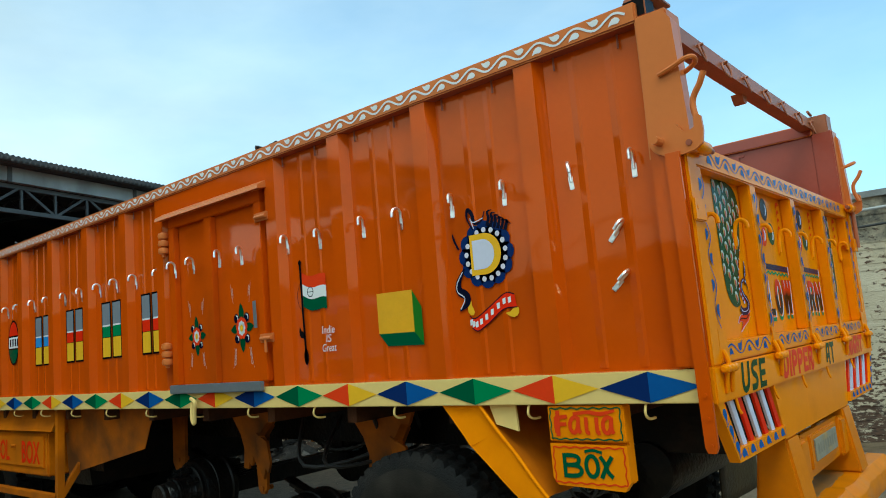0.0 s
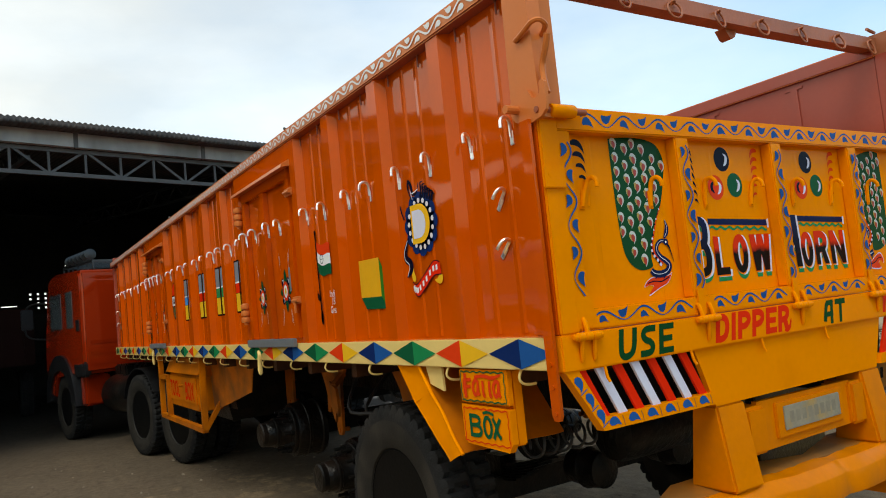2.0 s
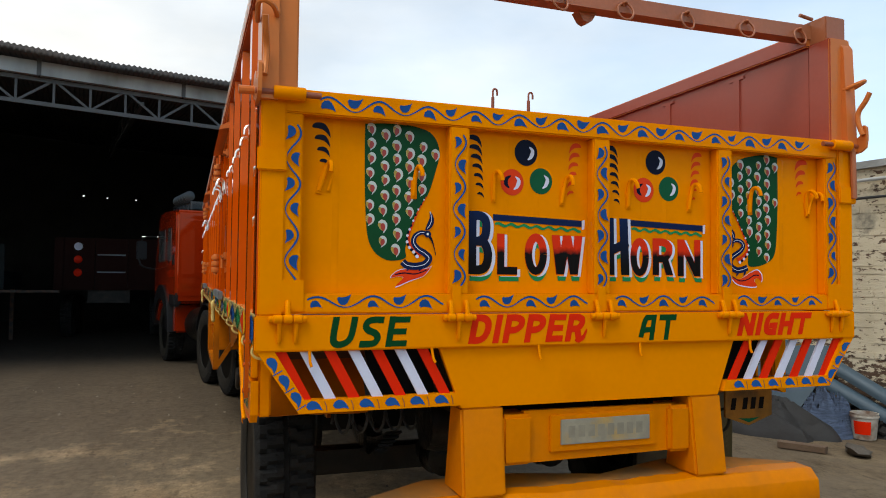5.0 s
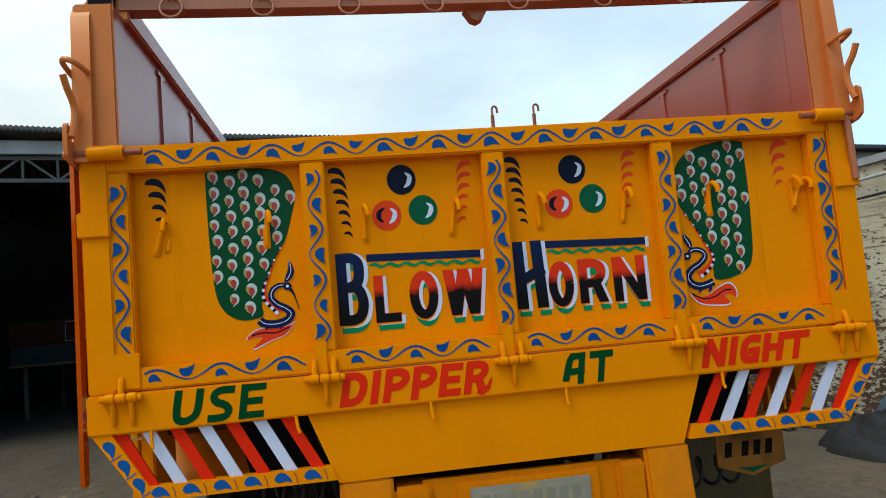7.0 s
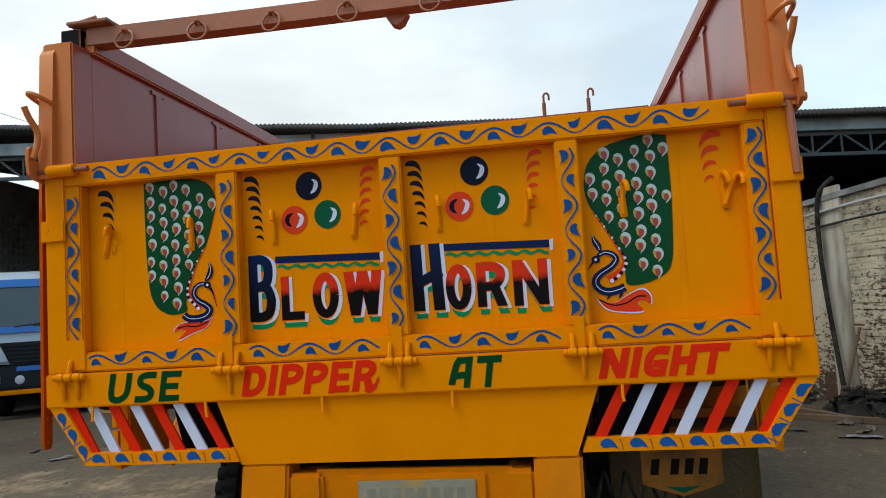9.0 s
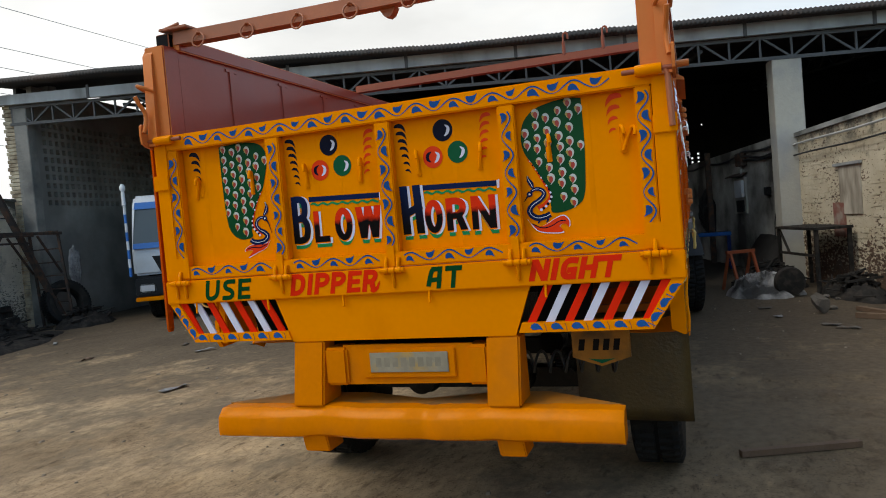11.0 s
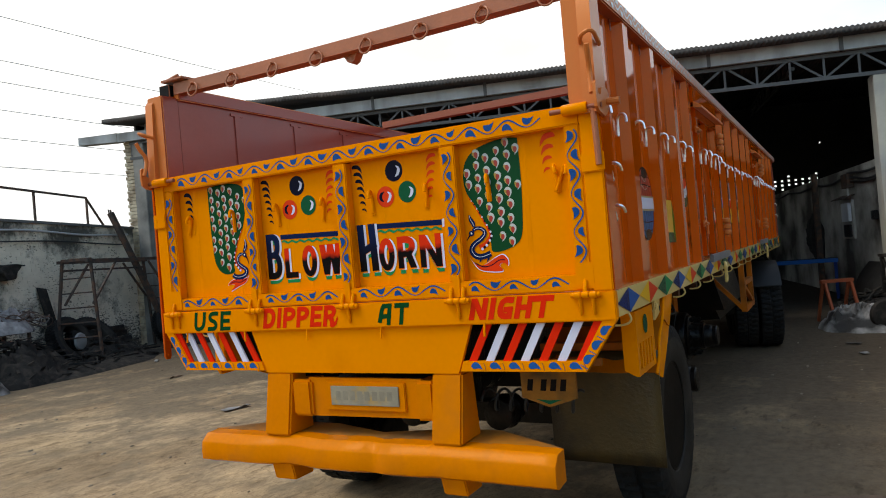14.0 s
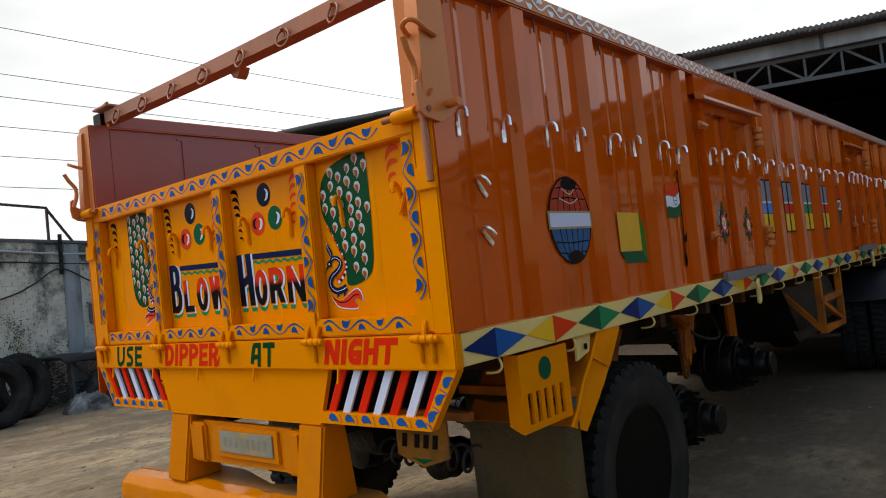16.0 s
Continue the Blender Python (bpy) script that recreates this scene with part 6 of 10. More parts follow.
for c in (-0.288, 0.272):
    for du, dv, mt, nm in ((0, 1.904, navy, "dark"), (-0.055, 1.793, scarlet, "red"), (0.061, 1.803, dark_green, "green")):
        coat("painted_ball", [ellipse(c + du, dv, 0.046, 0.048, 28)], TP, 0.004, mt, gate, nm + " painted ball")
        arc = curve([(c + du + 0.012, dv + 0.022), (c + du + 0.026, dv + 0.008), (c + du + 0.020, dv - 0.014), (c + du + 0.006, dv - 0.026)], 4)
        w = [0.002 + 0.013 * math.sin(math.pi * i / (len(arc) - 1)) for i in range(len(arc))]
        coat("ball_gleam", stroke(arc, w), TP, 0.0055, lilac_white, gate)
        if mt is scarlet:
            arc = curve([(c + du - 0.004, dv + 0.024), (c + du - 0.022, dv + 0.012), (c + du - 0.024, dv - 0.008), (c + du - 0.010, dv - 0.022)], 4)
            coat("ball_shade", stroke(arc, [0.002 + 0.014 * math.sin(math.pi * i / (len(arc) - 1)) for i in range(len(arc))]), TP, 0.0055, navy, gate)


def fading_enamel(z0, z1, top=(0.66, 0.030, 0.006), name="red_to_black_enamel"):
    """A coloured enamel brushed over into black towards the foot of a letter."""
    m, n, l, p = node_mat(name)
    p.inputs["Roughness"].default_value, p.inputs["Specular IOR Level"].default_value = 0.25, 0.07
    co, sep, mr, mx = n.new("ShaderNodeTexCoord"), n.new("ShaderNodeSeparateXYZ"), n.new("ShaderNodeMapRange"), n.new("ShaderNodeMix")
    ns, ad = n.new("ShaderNodeTexNoise"), n.new("ShaderNodeMath")
    ns.inputs["Scale"].default_value, ns.inputs["Detail"].default_value = 45.0, 3.0
    l.new(co.outputs["Object"], ns.inputs["Vector"])
    l.new(co.outputs["Object"], sep.inputs["Vector"])
    ad.operation = "MULTIPLY_ADD"
    l.new(ns.outputs["Fac"], ad.inputs[0])
    ad.inputs[1].default_value = 0.03
    l.new(sep.outputs["Z"], ad.inputs[2])
    mr.inputs["From Min"].default_value, mr.inputs["From Max"].default_value = z0 + 0.015, z1 + 0.015
    l.new(ad.outputs[0], mr.inputs["Value"])
    mx.data_type = "RGBA"
    mx.inputs["A"].default_value, mx.inputs["B"].default_value = (0.006, 0.005, 0.005, 1), (*top, 1)
    l.new(mr.outputs["Result"], mx.inputs["Factor"])
    l.new(mx.outputs["Result"], p.inputs["Base Color"])
    return m


def shaded_letter(ch, u0, u1, v0, v1, w, plain=False):
    """Black or red-and-black letter with a white edge to one side and a green foot."""
    brushed("letter_foot", ch, u0 + 0.007, u1 + 0.007, v0 - 0.024, v1 - 0.024, w, TP, 0.0040, green, gate, "green letter shading")
    brushed("letter_shadow", ch, u0 + 0.012, u1 + 0.013, v0 - 0.008, v1 - 0.002, w, TP, 0.0048, lilac_white, gate, "white letter shadow")
    brushed("letter_gap", ch, u0, u1, v0 - 0.006, v1, w, TP, 0.0056, yellow, gate)
    if plain:
        brushed("letter", ch, u0, u1, v0, v1, w, TP, 0.0070, navy_fade, gate, "black painted letter " + ch.upper())
    else:
        brushed("letter_edge", ch, u0, u1, v0, v1, w, TP, 0.0064, scarlet, gate, "", grow=0.0012)
        brushed("letter", ch, u0, u1, v0, v1, w, TP, 0.0074, red_fade, gate, "red and black painted letter " + ch)


red_fade = fading_enamel(1.538, 1.562)
navy_fade = fading_enamel(1.50, 1.72, (0.006, 0.018, 0.075), "black_to_navy_enamel")
shaded_letter("B", -0.513, -0.420, 1.460, 1.683, 0.032, True)
shaded_letter("L", -0.400, -0.322, 1.460, 1.605, 0.027)
shaded_letter("O", -0.291, -0.202, 1.460, 1.610, 0.028)
shaded_letter("W", -0.180, -0.056, 1.463, 1.606, 0.028)
shaded_letter("h", 0.047, 0.150, 1.463, 1.679, 0.033, True)
shaded_letter("O", 0.157, 0.239, 1.460, 1.606, 0.027)
shaded_letter("R", 0.258, 0.350, 1.465, 1.606, 0.028)
shaded_letter("N", 0.374, 0.482, 1.462, 1.605, 0.028)
for a, b in ((-0.417, -0.056), (0.154, 0.495)):
    coat("word_bar", [[(a, 1.652), (b, 1.640), (b, 1.664), (a, 1.675)]], TP, 0.0047, navy_blue, gate, "dark blue painted bar over the word")
    coat("bar_end", [[(b, 1.630), (b + 0.011, 1.632), (b + 0.013, 1.668), (b, 1.664)]], TP, 0.0043, lilac_white, gate)
    coat("wavy_line", stroke([(a + 0.008 + (b - a - 0.012) * i / 60, 1.639 - 0.012 * i / 60 + 0.0042 * math.sin(i * 0.72)) for i in range(61)], [0.007 + 0.004 * abs(math.sin(i * 0.36)) for i in range(61)]), TP, 0.0045, green, gate, "green wavy line")

# ---- painting on the sides ----
def flag(s, x, wall):
    """Pole with a small tricolour; the flag flies towards the tail."""
    P = on_side(s, YP)
    d = 1.0
    coat("painted_flagpole", stroke([(x, 1.91), (x + 0.004, 1.66), (x + 0.012, 1.42)], [0.016, 0.014, 0.016]) + [ellipse(x, 1.915, 0.012, 0.014, 10), ellipse(x + 0.012, 1.45, 0.017, 0.04, 14), comma(x - 0.01, 1.565, 0.05, 2.4)], P, 0.007, black, wall, "black painted flagpole")
    pts = lambda f0, f1: [(x + 0.012 + 0.175 * t, 1.865 - 0.035 * t - 0.012 * math.sin(5 * t) - 0.17 * f0) for t in np.linspace(0, 1, 9)] + [(x + 0.012 + 0.175 * t, 1.865 - 0.035 * t - 0.012 * math.sin(5 * t) - 0.17 * f1) for t in np.linspace(1, 0, 9)]
    coat("flag_band", [pts(0, 0.34)], P, 0.008, scarlet, wall, "saffron-red flag band")
    coat("flag_band", [pts(0.34, 0.67)], P, 0.008, white, wall, "white flag band")
    coat("flag_band", [pts(0.67, 1)], P, 0.008, dark_green, wall, "green flag band")
    coat("flag_wheel", stroke(ellipse(x + 0.07, 1.763, 0.022, 0.024, 14) + [(x + 0.092, 1.763)], 0.004) + stroke([(x + 0.05, 1.763), (x + 0.09, 1.763)], 0.003), P, 0.0095, navy, wall)
    w = [(x, 1.82), (x - 0.03, 1.76), (x - 0.02, 1.70), (x + 0.008, 1.68)]
    coat("flag_cord", stroke(curve(w, 5), 0.003), P, 0.007, black, wall)


flag(-1, -2.0, wall_a)
flag(1, -2.03, wall_b)
PA, PB = on_side(-1, YP), on_side(1, YP)
for i, (t, z) in enumerate((("Indie", 1.553), ("IS", 1.512), ("Great", 1.468))):
    w = (0.09, 0.035, 0.10)[i]
    letters("writing", t, -1.815 - w / 2, -1.815 + w / 2, z, z + 0.036, PA, 0.006, white, wall_a, "white brush writing " + t, 0.0, 0.15)


def cube_painting(s, x0, x1, wall):
    """A painted yellow box with green shaded sides; x1 is its edge with the side face."""
    P = on_side(s, YP)
    e = 0.05 if x1 > x0 else -0.05
    coat("painted_box", [[(x0, 1.703), (x1, 1.700), (x1, 1.520), (x0, 1.524)]], P, 0.007, surface("box_yellow", (0.74, 0.37, 0.008), rough=0.35, patch=8, vary=0.08), wall, "yellow painted box front")
    coat("painted_box_side", [[(x1, 1.700), (x1 + e, 1.622), (x1 + e * 1.0, 1.462), (x1, 1.520)]], P, 0.007, enamel("box_green", (0.03, 0.16, 0.015)), wall, "green painted box side")
    coat("painted_box_foot", [[(x0, 1.524), (x1, 1.520), (x1 + e, 1.462), (x0 + e * 1.0, 1.468)]], P, 0.007, dark_green, wall, "dark green painted box foot")


cube_painting(-1, -1.476, -1.262, wall_a)
cube_painting(1, -1.28, -1.50, wall_b)

# crest with beads, dragons and a ribbon
cx, cz = -0.852, 1.795
petals = [ellipse(cx + 0.100 * math.cos(t), cz + 0.100 * math.sin(t), 0.036, 0.036, 12) for t in np.linspace(0, 2 * math.pi, 12, endpoint=False)]
coats("crest_wreath", petals + [ellipse(cx, cz, 0.105, 0.106, 28)], PA, 0.006, dark_blue, wall_a, "dark blue painted wreath")
coats("crest_bead", [ellipse(cx + 0.096 * math.cos(t), cz + 0.098 * math.sin(t), 0.011, 0.011, 10) for t in np.linspace(0.1, 2 * math.pi + 0.1, 17, endpoint=False)], PA, 0.0075, lilac_white, wall_a, "white painted bead")
shield = [(cx - 0.075, cz - 0.078), (cx - 0.075, cz + 0.085), (cx - 0.01, cz + 0.085)] + ellipse(cx - 0.005, cz + 0.003, 0.080, 0.082, 14, math.pi / 2, -math.pi / 2)
coat("crest_shield", [[(u, v) for u, v in shield]], PA, 0.009, bright_yellow, wall_a, "yellow painted shield")
coat("crest_field", [[(cx - 0.01 + 0.70 * (u - cx), cz + 0.72 * (v - cz)) for u, v in shield]], PA, 0.0105, lilac_white, wall_a, "white shield field")
drag = stroke(curve([(-0.905, 1.90), (-0.93, 1.95), (-0.925, 1.985), (-0.905, 1.965), (-0.893, 1.925), (-0.86, 1.93), (-0.84, 1.965)], 5), [0.006 + 0.012 * math.sin(i / 9) ** 2 for i in range(31)])
coat("painted_dragon", drag, PA, 0.0068, navy, wall_a, "dark blue painted dragon scroll")
drag = []
for i in range(6):
    u, v = -0.835 + 0.017 * i, 1.905 - 0.006 * i
    drag += stroke(curve([(u, v), (u + 0.012, v + 0.03), (u + 0.008, v + 0.055 - 0.004 * i), (u + 0.03, v + 0.06 - 0.008 * i)], 4), [0.014] * 6 + [0.012, 0.011, 0.010, 0.008, 0.006, 0.004, 0.002])
coat("painted_mane", drag, PA, 0.0068, navy, wall_a, "dark blue brushed mane")
drag = stroke(curve([(-0.985, 1.83), (-1.005, 1.87), (-1.012, 1.90)], 5), [0.010] * 6 + [0.012, 0.010, 0.007, 0.004, 0.002])
coat("painted_horn", drag, PA, 0.0068, navy, wall_a)
drag = stroke(curve([(-0.965, 1.75), (-1.0, 1.70), (-1.0, 1.665), (-0.965, 1.64), (-0.965, 1.61), (-1.005, 1.585)], 5), [0.008 + 0.028 * math.sin(math.pi * i / 25) for i in range(26)])
coat("painted_tail", drag, PA, 0.0068, navy, wall_a, "dark blue painted tail scroll")
for q in (stroke(curve([(-0.975, 1.74), (-1.008, 1.695), (-1.008, 1.66), (-0.975, 1.632), (-1.0, 1.590)], 5), 0.004), stroke(curve([(-0.90, 1.905), (-0.915, 1.95), (-0.90, 1.93), (-0.85, 1.94)], 5), 0.004)):
    coat("dragon_line", q, PA, 0.008, lilac_white, wall_a)
rib_top = curve([(-0.958, 1.560), (-0.93, 1.548), (-0.86, 1.585), (-0.78, 1.632), (-0.735, 1.625)], 5)
rib_bot = curve([(-0.950, 1.512), (-0.92, 1.498), (-0.86, 1.528), (-0.79, 1.572), (-0.728, 1.575)], 5)
coat("ribbon", [rib_top + rib_bot[::-1]], PA, 0.007, red, wall_a, "red painted ribbon")
for q in (rib_top, rib_bot):
    coat("ribbon_edge", stroke(q, 0.004), PA, 0.008, navy, wall_a)
coats("ribbon_curl", [comma(-0.945, 1.585, 0.045, 1.9), comma(-0.745, 1.560, 0.05, 3.6)], PA, 0.006, bright_yellow, wall_a, "yellow ribbon end")
bars = []
for i in range(9):
    f = (i + 0.8) / 10
    k = int(f * (len(rib_top) - 1))
    u, v = (rib_top[k][0] + rib_bot[k][0]) / 2, (rib_top[k][1] + rib_bot[k][1]) / 2
    bars.append([(u - 0.007, v - 0.012), (u + 0.007, v - 0.008), (u + 0.007, v + 0.014), (u - 0.007, v + 0.010)])
coats("ribbon_bar", bars, PA, 0.0085, white, wall_a)


def flower(s, x, z, k, wall):
    P = on_side(s, YP + 0.012)
    leaf = [(0.0, 0.020), (0.020, 0.048), (0.022, 0.072), (0.010, 0.096), (0.0, 0.108), (-0.012, 0.094), (-0.020, 0.070), (-0.018, 0.046)]
    for a, f in ((0.05, 0.85), (1.62, 1.1), (3.2, 0.85), (4.72, 1.05)):
        c, d = math.cos(a - math.pi / 2), math.sin(a - math.pi / 2)
        coat("flower_leaf", [[(x + k * (p * c - f * q * d), z + k * (p * d + f * q * c)) for p, q in leaf]], P, 0.003, bottle, wall, "dark green painted leaf")
        coat("leaf_rib", stroke([(x - k * 0.04 * d * f, z + k * 0.04 * c * f), (x - k * 0.10 * d * f, z + k * 0.10 * c * f)], 0.0016), P, 0.0036, dark_green, wall)
    for a in (0.82, 2.35, 3.95, 5.45):
        u, v = x + k * 0.058 * math.cos(a), z + k * 0.066 * math.sin(a)
        coat("flower_bud", [ellipse(u, v, 0.021 * k, 0.022 * k, 14)], P, 0.0042, navy, wall, "black painted bud")
        coat("bud_gleam", stroke(curve([(u - 0.004 * k, v + 0.014 * k), (u + 0.011 * k, v + 0.008 * k), (u + 0.010 * k, v - 0.010 * k)], 4), [0.002, 0.004, 0.006, 0.007, 0.007, 0.006, 0.005, 0.004, 0.002]), P, 0.0050, white, wall)
    coats("flower_petal", [ellipse(x + k * 0.030 * math.cos(a), z + k * 0.036 * math.sin(a), 0.0155 * k, 0.0175 * k, 10) for a in np.linspace(0.2, 2 * math.pi + 0.2, 9, endpoint=False)], P, 0.0056, scarlet, wall, "red painted petal")
    coat("flower_disc", [ellipse(x, z, 0.034 * k, 0.041 * k, 20)], P, 0.0064, scarlet, wall)
    coats("flower_petal", [ellipse(x + k * 0.018 * math.cos(a), z + k * 0.023 * math.sin(a), 0.0105 * k, 0.0130 * k, 8) for a in np.linspace(0, 2 * math.pi, 8, endpoint=False)], P, 0.0072, white, wall, "white painted petal")
    coat("flower_heart", [ellipse(x, z, 0.013 * k, 0.017 * k, 10)], P, 0.0082, bright_yellow, wall)
    # four feathered sprays at the corners
    for su in (-1, 1):
        for sv in (-1, 1):
            spray = stroke([(x + su * k * 0.062, z + sv * k * 0.115), (x + su * k * 0.082, z + sv * k * (0.215 if sv > 0 else 0.185))], 0.0016)
            for q in range(3 if sv > 0 else 5):
                b = (0.165 if sv > 0 else 0.110) + 0.015 * q
                for e in (-1, 1):
                    spray += stroke([(x + su * k * (0.058 + 0.11 * (b - 0.10)), z + sv * k * b), (x + su * k * (0.058 + 0.11 * (b - 0.10)) + e * 0.009, z + sv * k * (b - 0.018) * 1.0)], 0.0022)
            coat("flower_spray", spray, P, 0.003, cream_white, wall, "thin white brushed spray")


for s, wall, off in ((-1, wall_a, 0.0), (1, wall_b, -0.12)):
    flower(s, -2.945 + off, 1.615, 1.0, wall)
    flower(s, -2.50 + off, 1.63, 1.15, wall)
    flower(s, -6.63 + off, 1.615, 0.95, wall)
    flower(s, -6.24 + off, 1.62, 0.95, wall)
    coat("door_handle_mark", stroke([(-2.34 + off, 1.76), (-2.335 + off, 1.62)], 0.03), on_side(s, YP + 0.04), 0.006, sill_grey, wall)


# tall painted bars in three bands, between the doors
def banded_bar(s, x0, x1, mid, wall):
    P = on_side(s, YP)
    z0, z1 = 1.555, 1.915
    w = (x1 - x0) * 0.42
    for a, b in ((x0, x0 + w), (x1 - w, x1)):
        coat("bar_outline", [[(a - 0.012 * (1 if b > a else -1), z0 - 0.012), (b + 0.012 * (1 if b > a else -1), z0 - 0.012), (b + 0.012 * (1 if b > a else -1), z1 + 0.012), (a - 0.012 * (1 if b > a else -1), z1 + 0.012)]], P, 0.006, black, wall)
        for f0, f1, mt in ((0, 0.36, bright_yellow), (0.37, 0.57, mid), (0.60, 1.0, grey_paint)):
            coat("bar_band", [[(a, z0 + (z1 - z0) * f0), (b, z0 + (z1 - z0) * f0), (b, z0 + (z1 - z0) * f1), (a, z0 + (z1 - z0) * f1)]], P, 0.008, mt, wall)
        coat("bar_gap", [[(a, z0 + (z1 - z0) * 0.57), (b, z0 + (z1 - z0) * 0.57), (b, z0 + (z1 - z0) * 0.60), (a, z0 + (z1 - z0) * 0.60)]], P, 0.008, white, wall)


for x0, x1, mt in ((-5.28, -5.02, sky_blue), (-4.71, -4.45, red), (-4.14, -3.88, green), (-3.59, -3.36, red)):
    banded_bar(-1, x0, x1, mt, wall_a)
for x0, x1, mt in ((-3.66, -3.44, sky_blue), (-4.20, -3.98, red), (-4.76, -4.52, green), (-5.32, -5.08, red)):
    banded_bar(1, x0, x1, mt, wall_b)
for s, wall in ((-1, wall_a), (1, wall_b)):
    P = on_side(s, YP)
    c = -5.74
    coat("badge", [ellipse(c, 1.755, 0.115, 0.185, 24)], P, 0.006, black, wall, "oval painted badge")
    coat("badge_field", [ellipse(c, 1.755, 0.100, 0.168, 24, 0.35, math.pi - 0.35)], P, 0.0075, red, wall)
    coat("badge_field", [[(c - 0.097, 1.71), (c + 0.097, 1.71), (c + 0.097, 1.80), (c - 0.097, 1.80)]], P, 0.0075, white, wall)
    coat("badge_field", [ellipse(c, 1.755, 0.100, 0.168, 24, math.pi + 0.35, 2 * math.pi - 0.35)], P, 0.0075, dark_green, wall)
    coats("badge_bar", [[(c - 0.075 + 0.05 * i, 1.725), (c - 0.045 + 0.05 * i, 1.725), (c - 0.045 + 0.05 * i, 1.785), (c - 0.075 + 0.05 * i, 1.785)] for i in range(4)], P, 0.009, navy, wall)
# oval globe on the +y side
gx, gz = -0.868, 1.672
coat("globe", [ellipse(gx, gz, 0.165, 0.180, 36)], PB, 0.006, black, wall_b, "oval painted globe, red above and blue below")
coat("globe_half", [ellipse(gx, gz, 0.156, 0.172, 30, 0.15, math.pi - 0.15)], PB, 0.0072, surface("globe_red", (0.42, 0.045, 0.018), rough=0.4, patch=18, vary=0.25, spec=0.06), wall_b, "dark red upper half")
coat("globe_half", [ellipse(gx, gz, 0.156, 0.172, 30, math.pi + 0.15, 2 * math.pi - 0.15)], PB, 0.0072, surface("globe_blue", (0.035, 0.10, 0.22), rough=0.4, patch=18, vary=0.25, spec=0.06), wall_b, "blue lower half")
lines = []
for f in (-0.6, -0.3, 0.0, 0.3, 0.6):
    lines += stroke([(gx + 0.156 * f * math.cos(t), gz + 0.172 * math.sin(t)) for t in np.linspace(-math.pi / 2, math.pi / 2, 14)], 0.005)
for f in (-0.75, -0.5, 0.5, 0.75):
    h = math.sqrt(1 - f * f) * 0.15
    lines += stroke([(gx - h, gz + 0.172 * f), (gx, gz + 0.172 * f * 1.08), (gx + h, gz + 0.172 * f)], 0.005)
coat("globe_lines", lines, PB, 0.0085, black, wall_b)
for f in (-1, 1):
    coat("globe_cap", [ellipse(gx - 0.012, gz + f * 0.150, 0.062, 0.026, 20)], PB, 0.0088, black, wall_b, "dark painted cap of the globe")
for f, h in ((0.55, 0.075), (0.78, 0.048)):
    coat("globe_glint", stroke(curve([(gx - h, gz + 0.165 * f), (gx - 0.01, gz + 0.165 * f - 0.022), (gx + h, gz + 0.165 * f)], 6), 0.004), PB, 0.0095, cream_white, wall_b, "thin pale painted arc")
coat("globe_band", [[(gx - 0.172, gz - 0.035), (gx + 0.172, gz - 0.035), (gx + 0.172, gz + 0.038), (gx - 0.172, gz + 0.038)]], PB, 0.0095, surface("band_gold", (0.35, 0.26, 0.12), rough=0.4), wall_b)
coat("globe_band", [[(gx - 0.160, gz - 0.026), (gx + 0.160, gz - 0.026), (gx + 0.160, gz + 0.029), (gx - 0.160, gz + 0.029)]], PB, 0.011, lilac_white, wall_b, "white blank band")


# ---- under the trailer ----
def dented(bm, a, b, c, d, nu, nv, amp, seed, thick=0.005):
    """A knocked-about sheet on four corners: lumpy, with a back face and edges."""
    a, b, c, d = (Vector(q) for q in (a, b, c, d))
    face = (d - a).cross(b - a).normalized()
    skins = []
    for off in (0.0, -thick):
        grid_pts = []
        for i in range(nu + 1):
            u = i / nu
            row = []
            for j in range(nv + 1):
                v = j / nv
                q = a.lerp(d, u).lerp(b.lerp(c, u), v)
                k = noise.noise((q.x * 7 + seed, q.y * 7, q.z * 7)) + 0.45 * noise.noise((q.x * 19, q.y * 19 + seed, q.z * 19))
                row.append(bm.verts.new(q + face * (amp * k * min(1.0, 6 * u + 0.3, 6 * (1 - u) + 0.3) + off)))
            grid_pts.append(row)
        skins.append(grid_pts)
    for g, flip in zip(skins, (False, True)):
        for i in range(nu):
            for j in range(nv):
                q = (g[i][j], g[i + 1][j], g[i + 1][j + 1], g[i][j + 1])
                bm.faces.new(q[::-1] if flip else q)
    rim = lambda g: [g[i][0] for i in range(nu)] + [g[nu][j] for j in range(nv)] + [g[i][nv] for i in range(nu, 0, -1)] + [g[0][j] for j in range(nv, 0, -1)]
    p, q = rim(skins[0]), rim(skins[1])
    for i in range(len(p)):
        k = (i + 1) % len(p)
        bm.faces.new((p[i], q[i], q[k], p[k]))


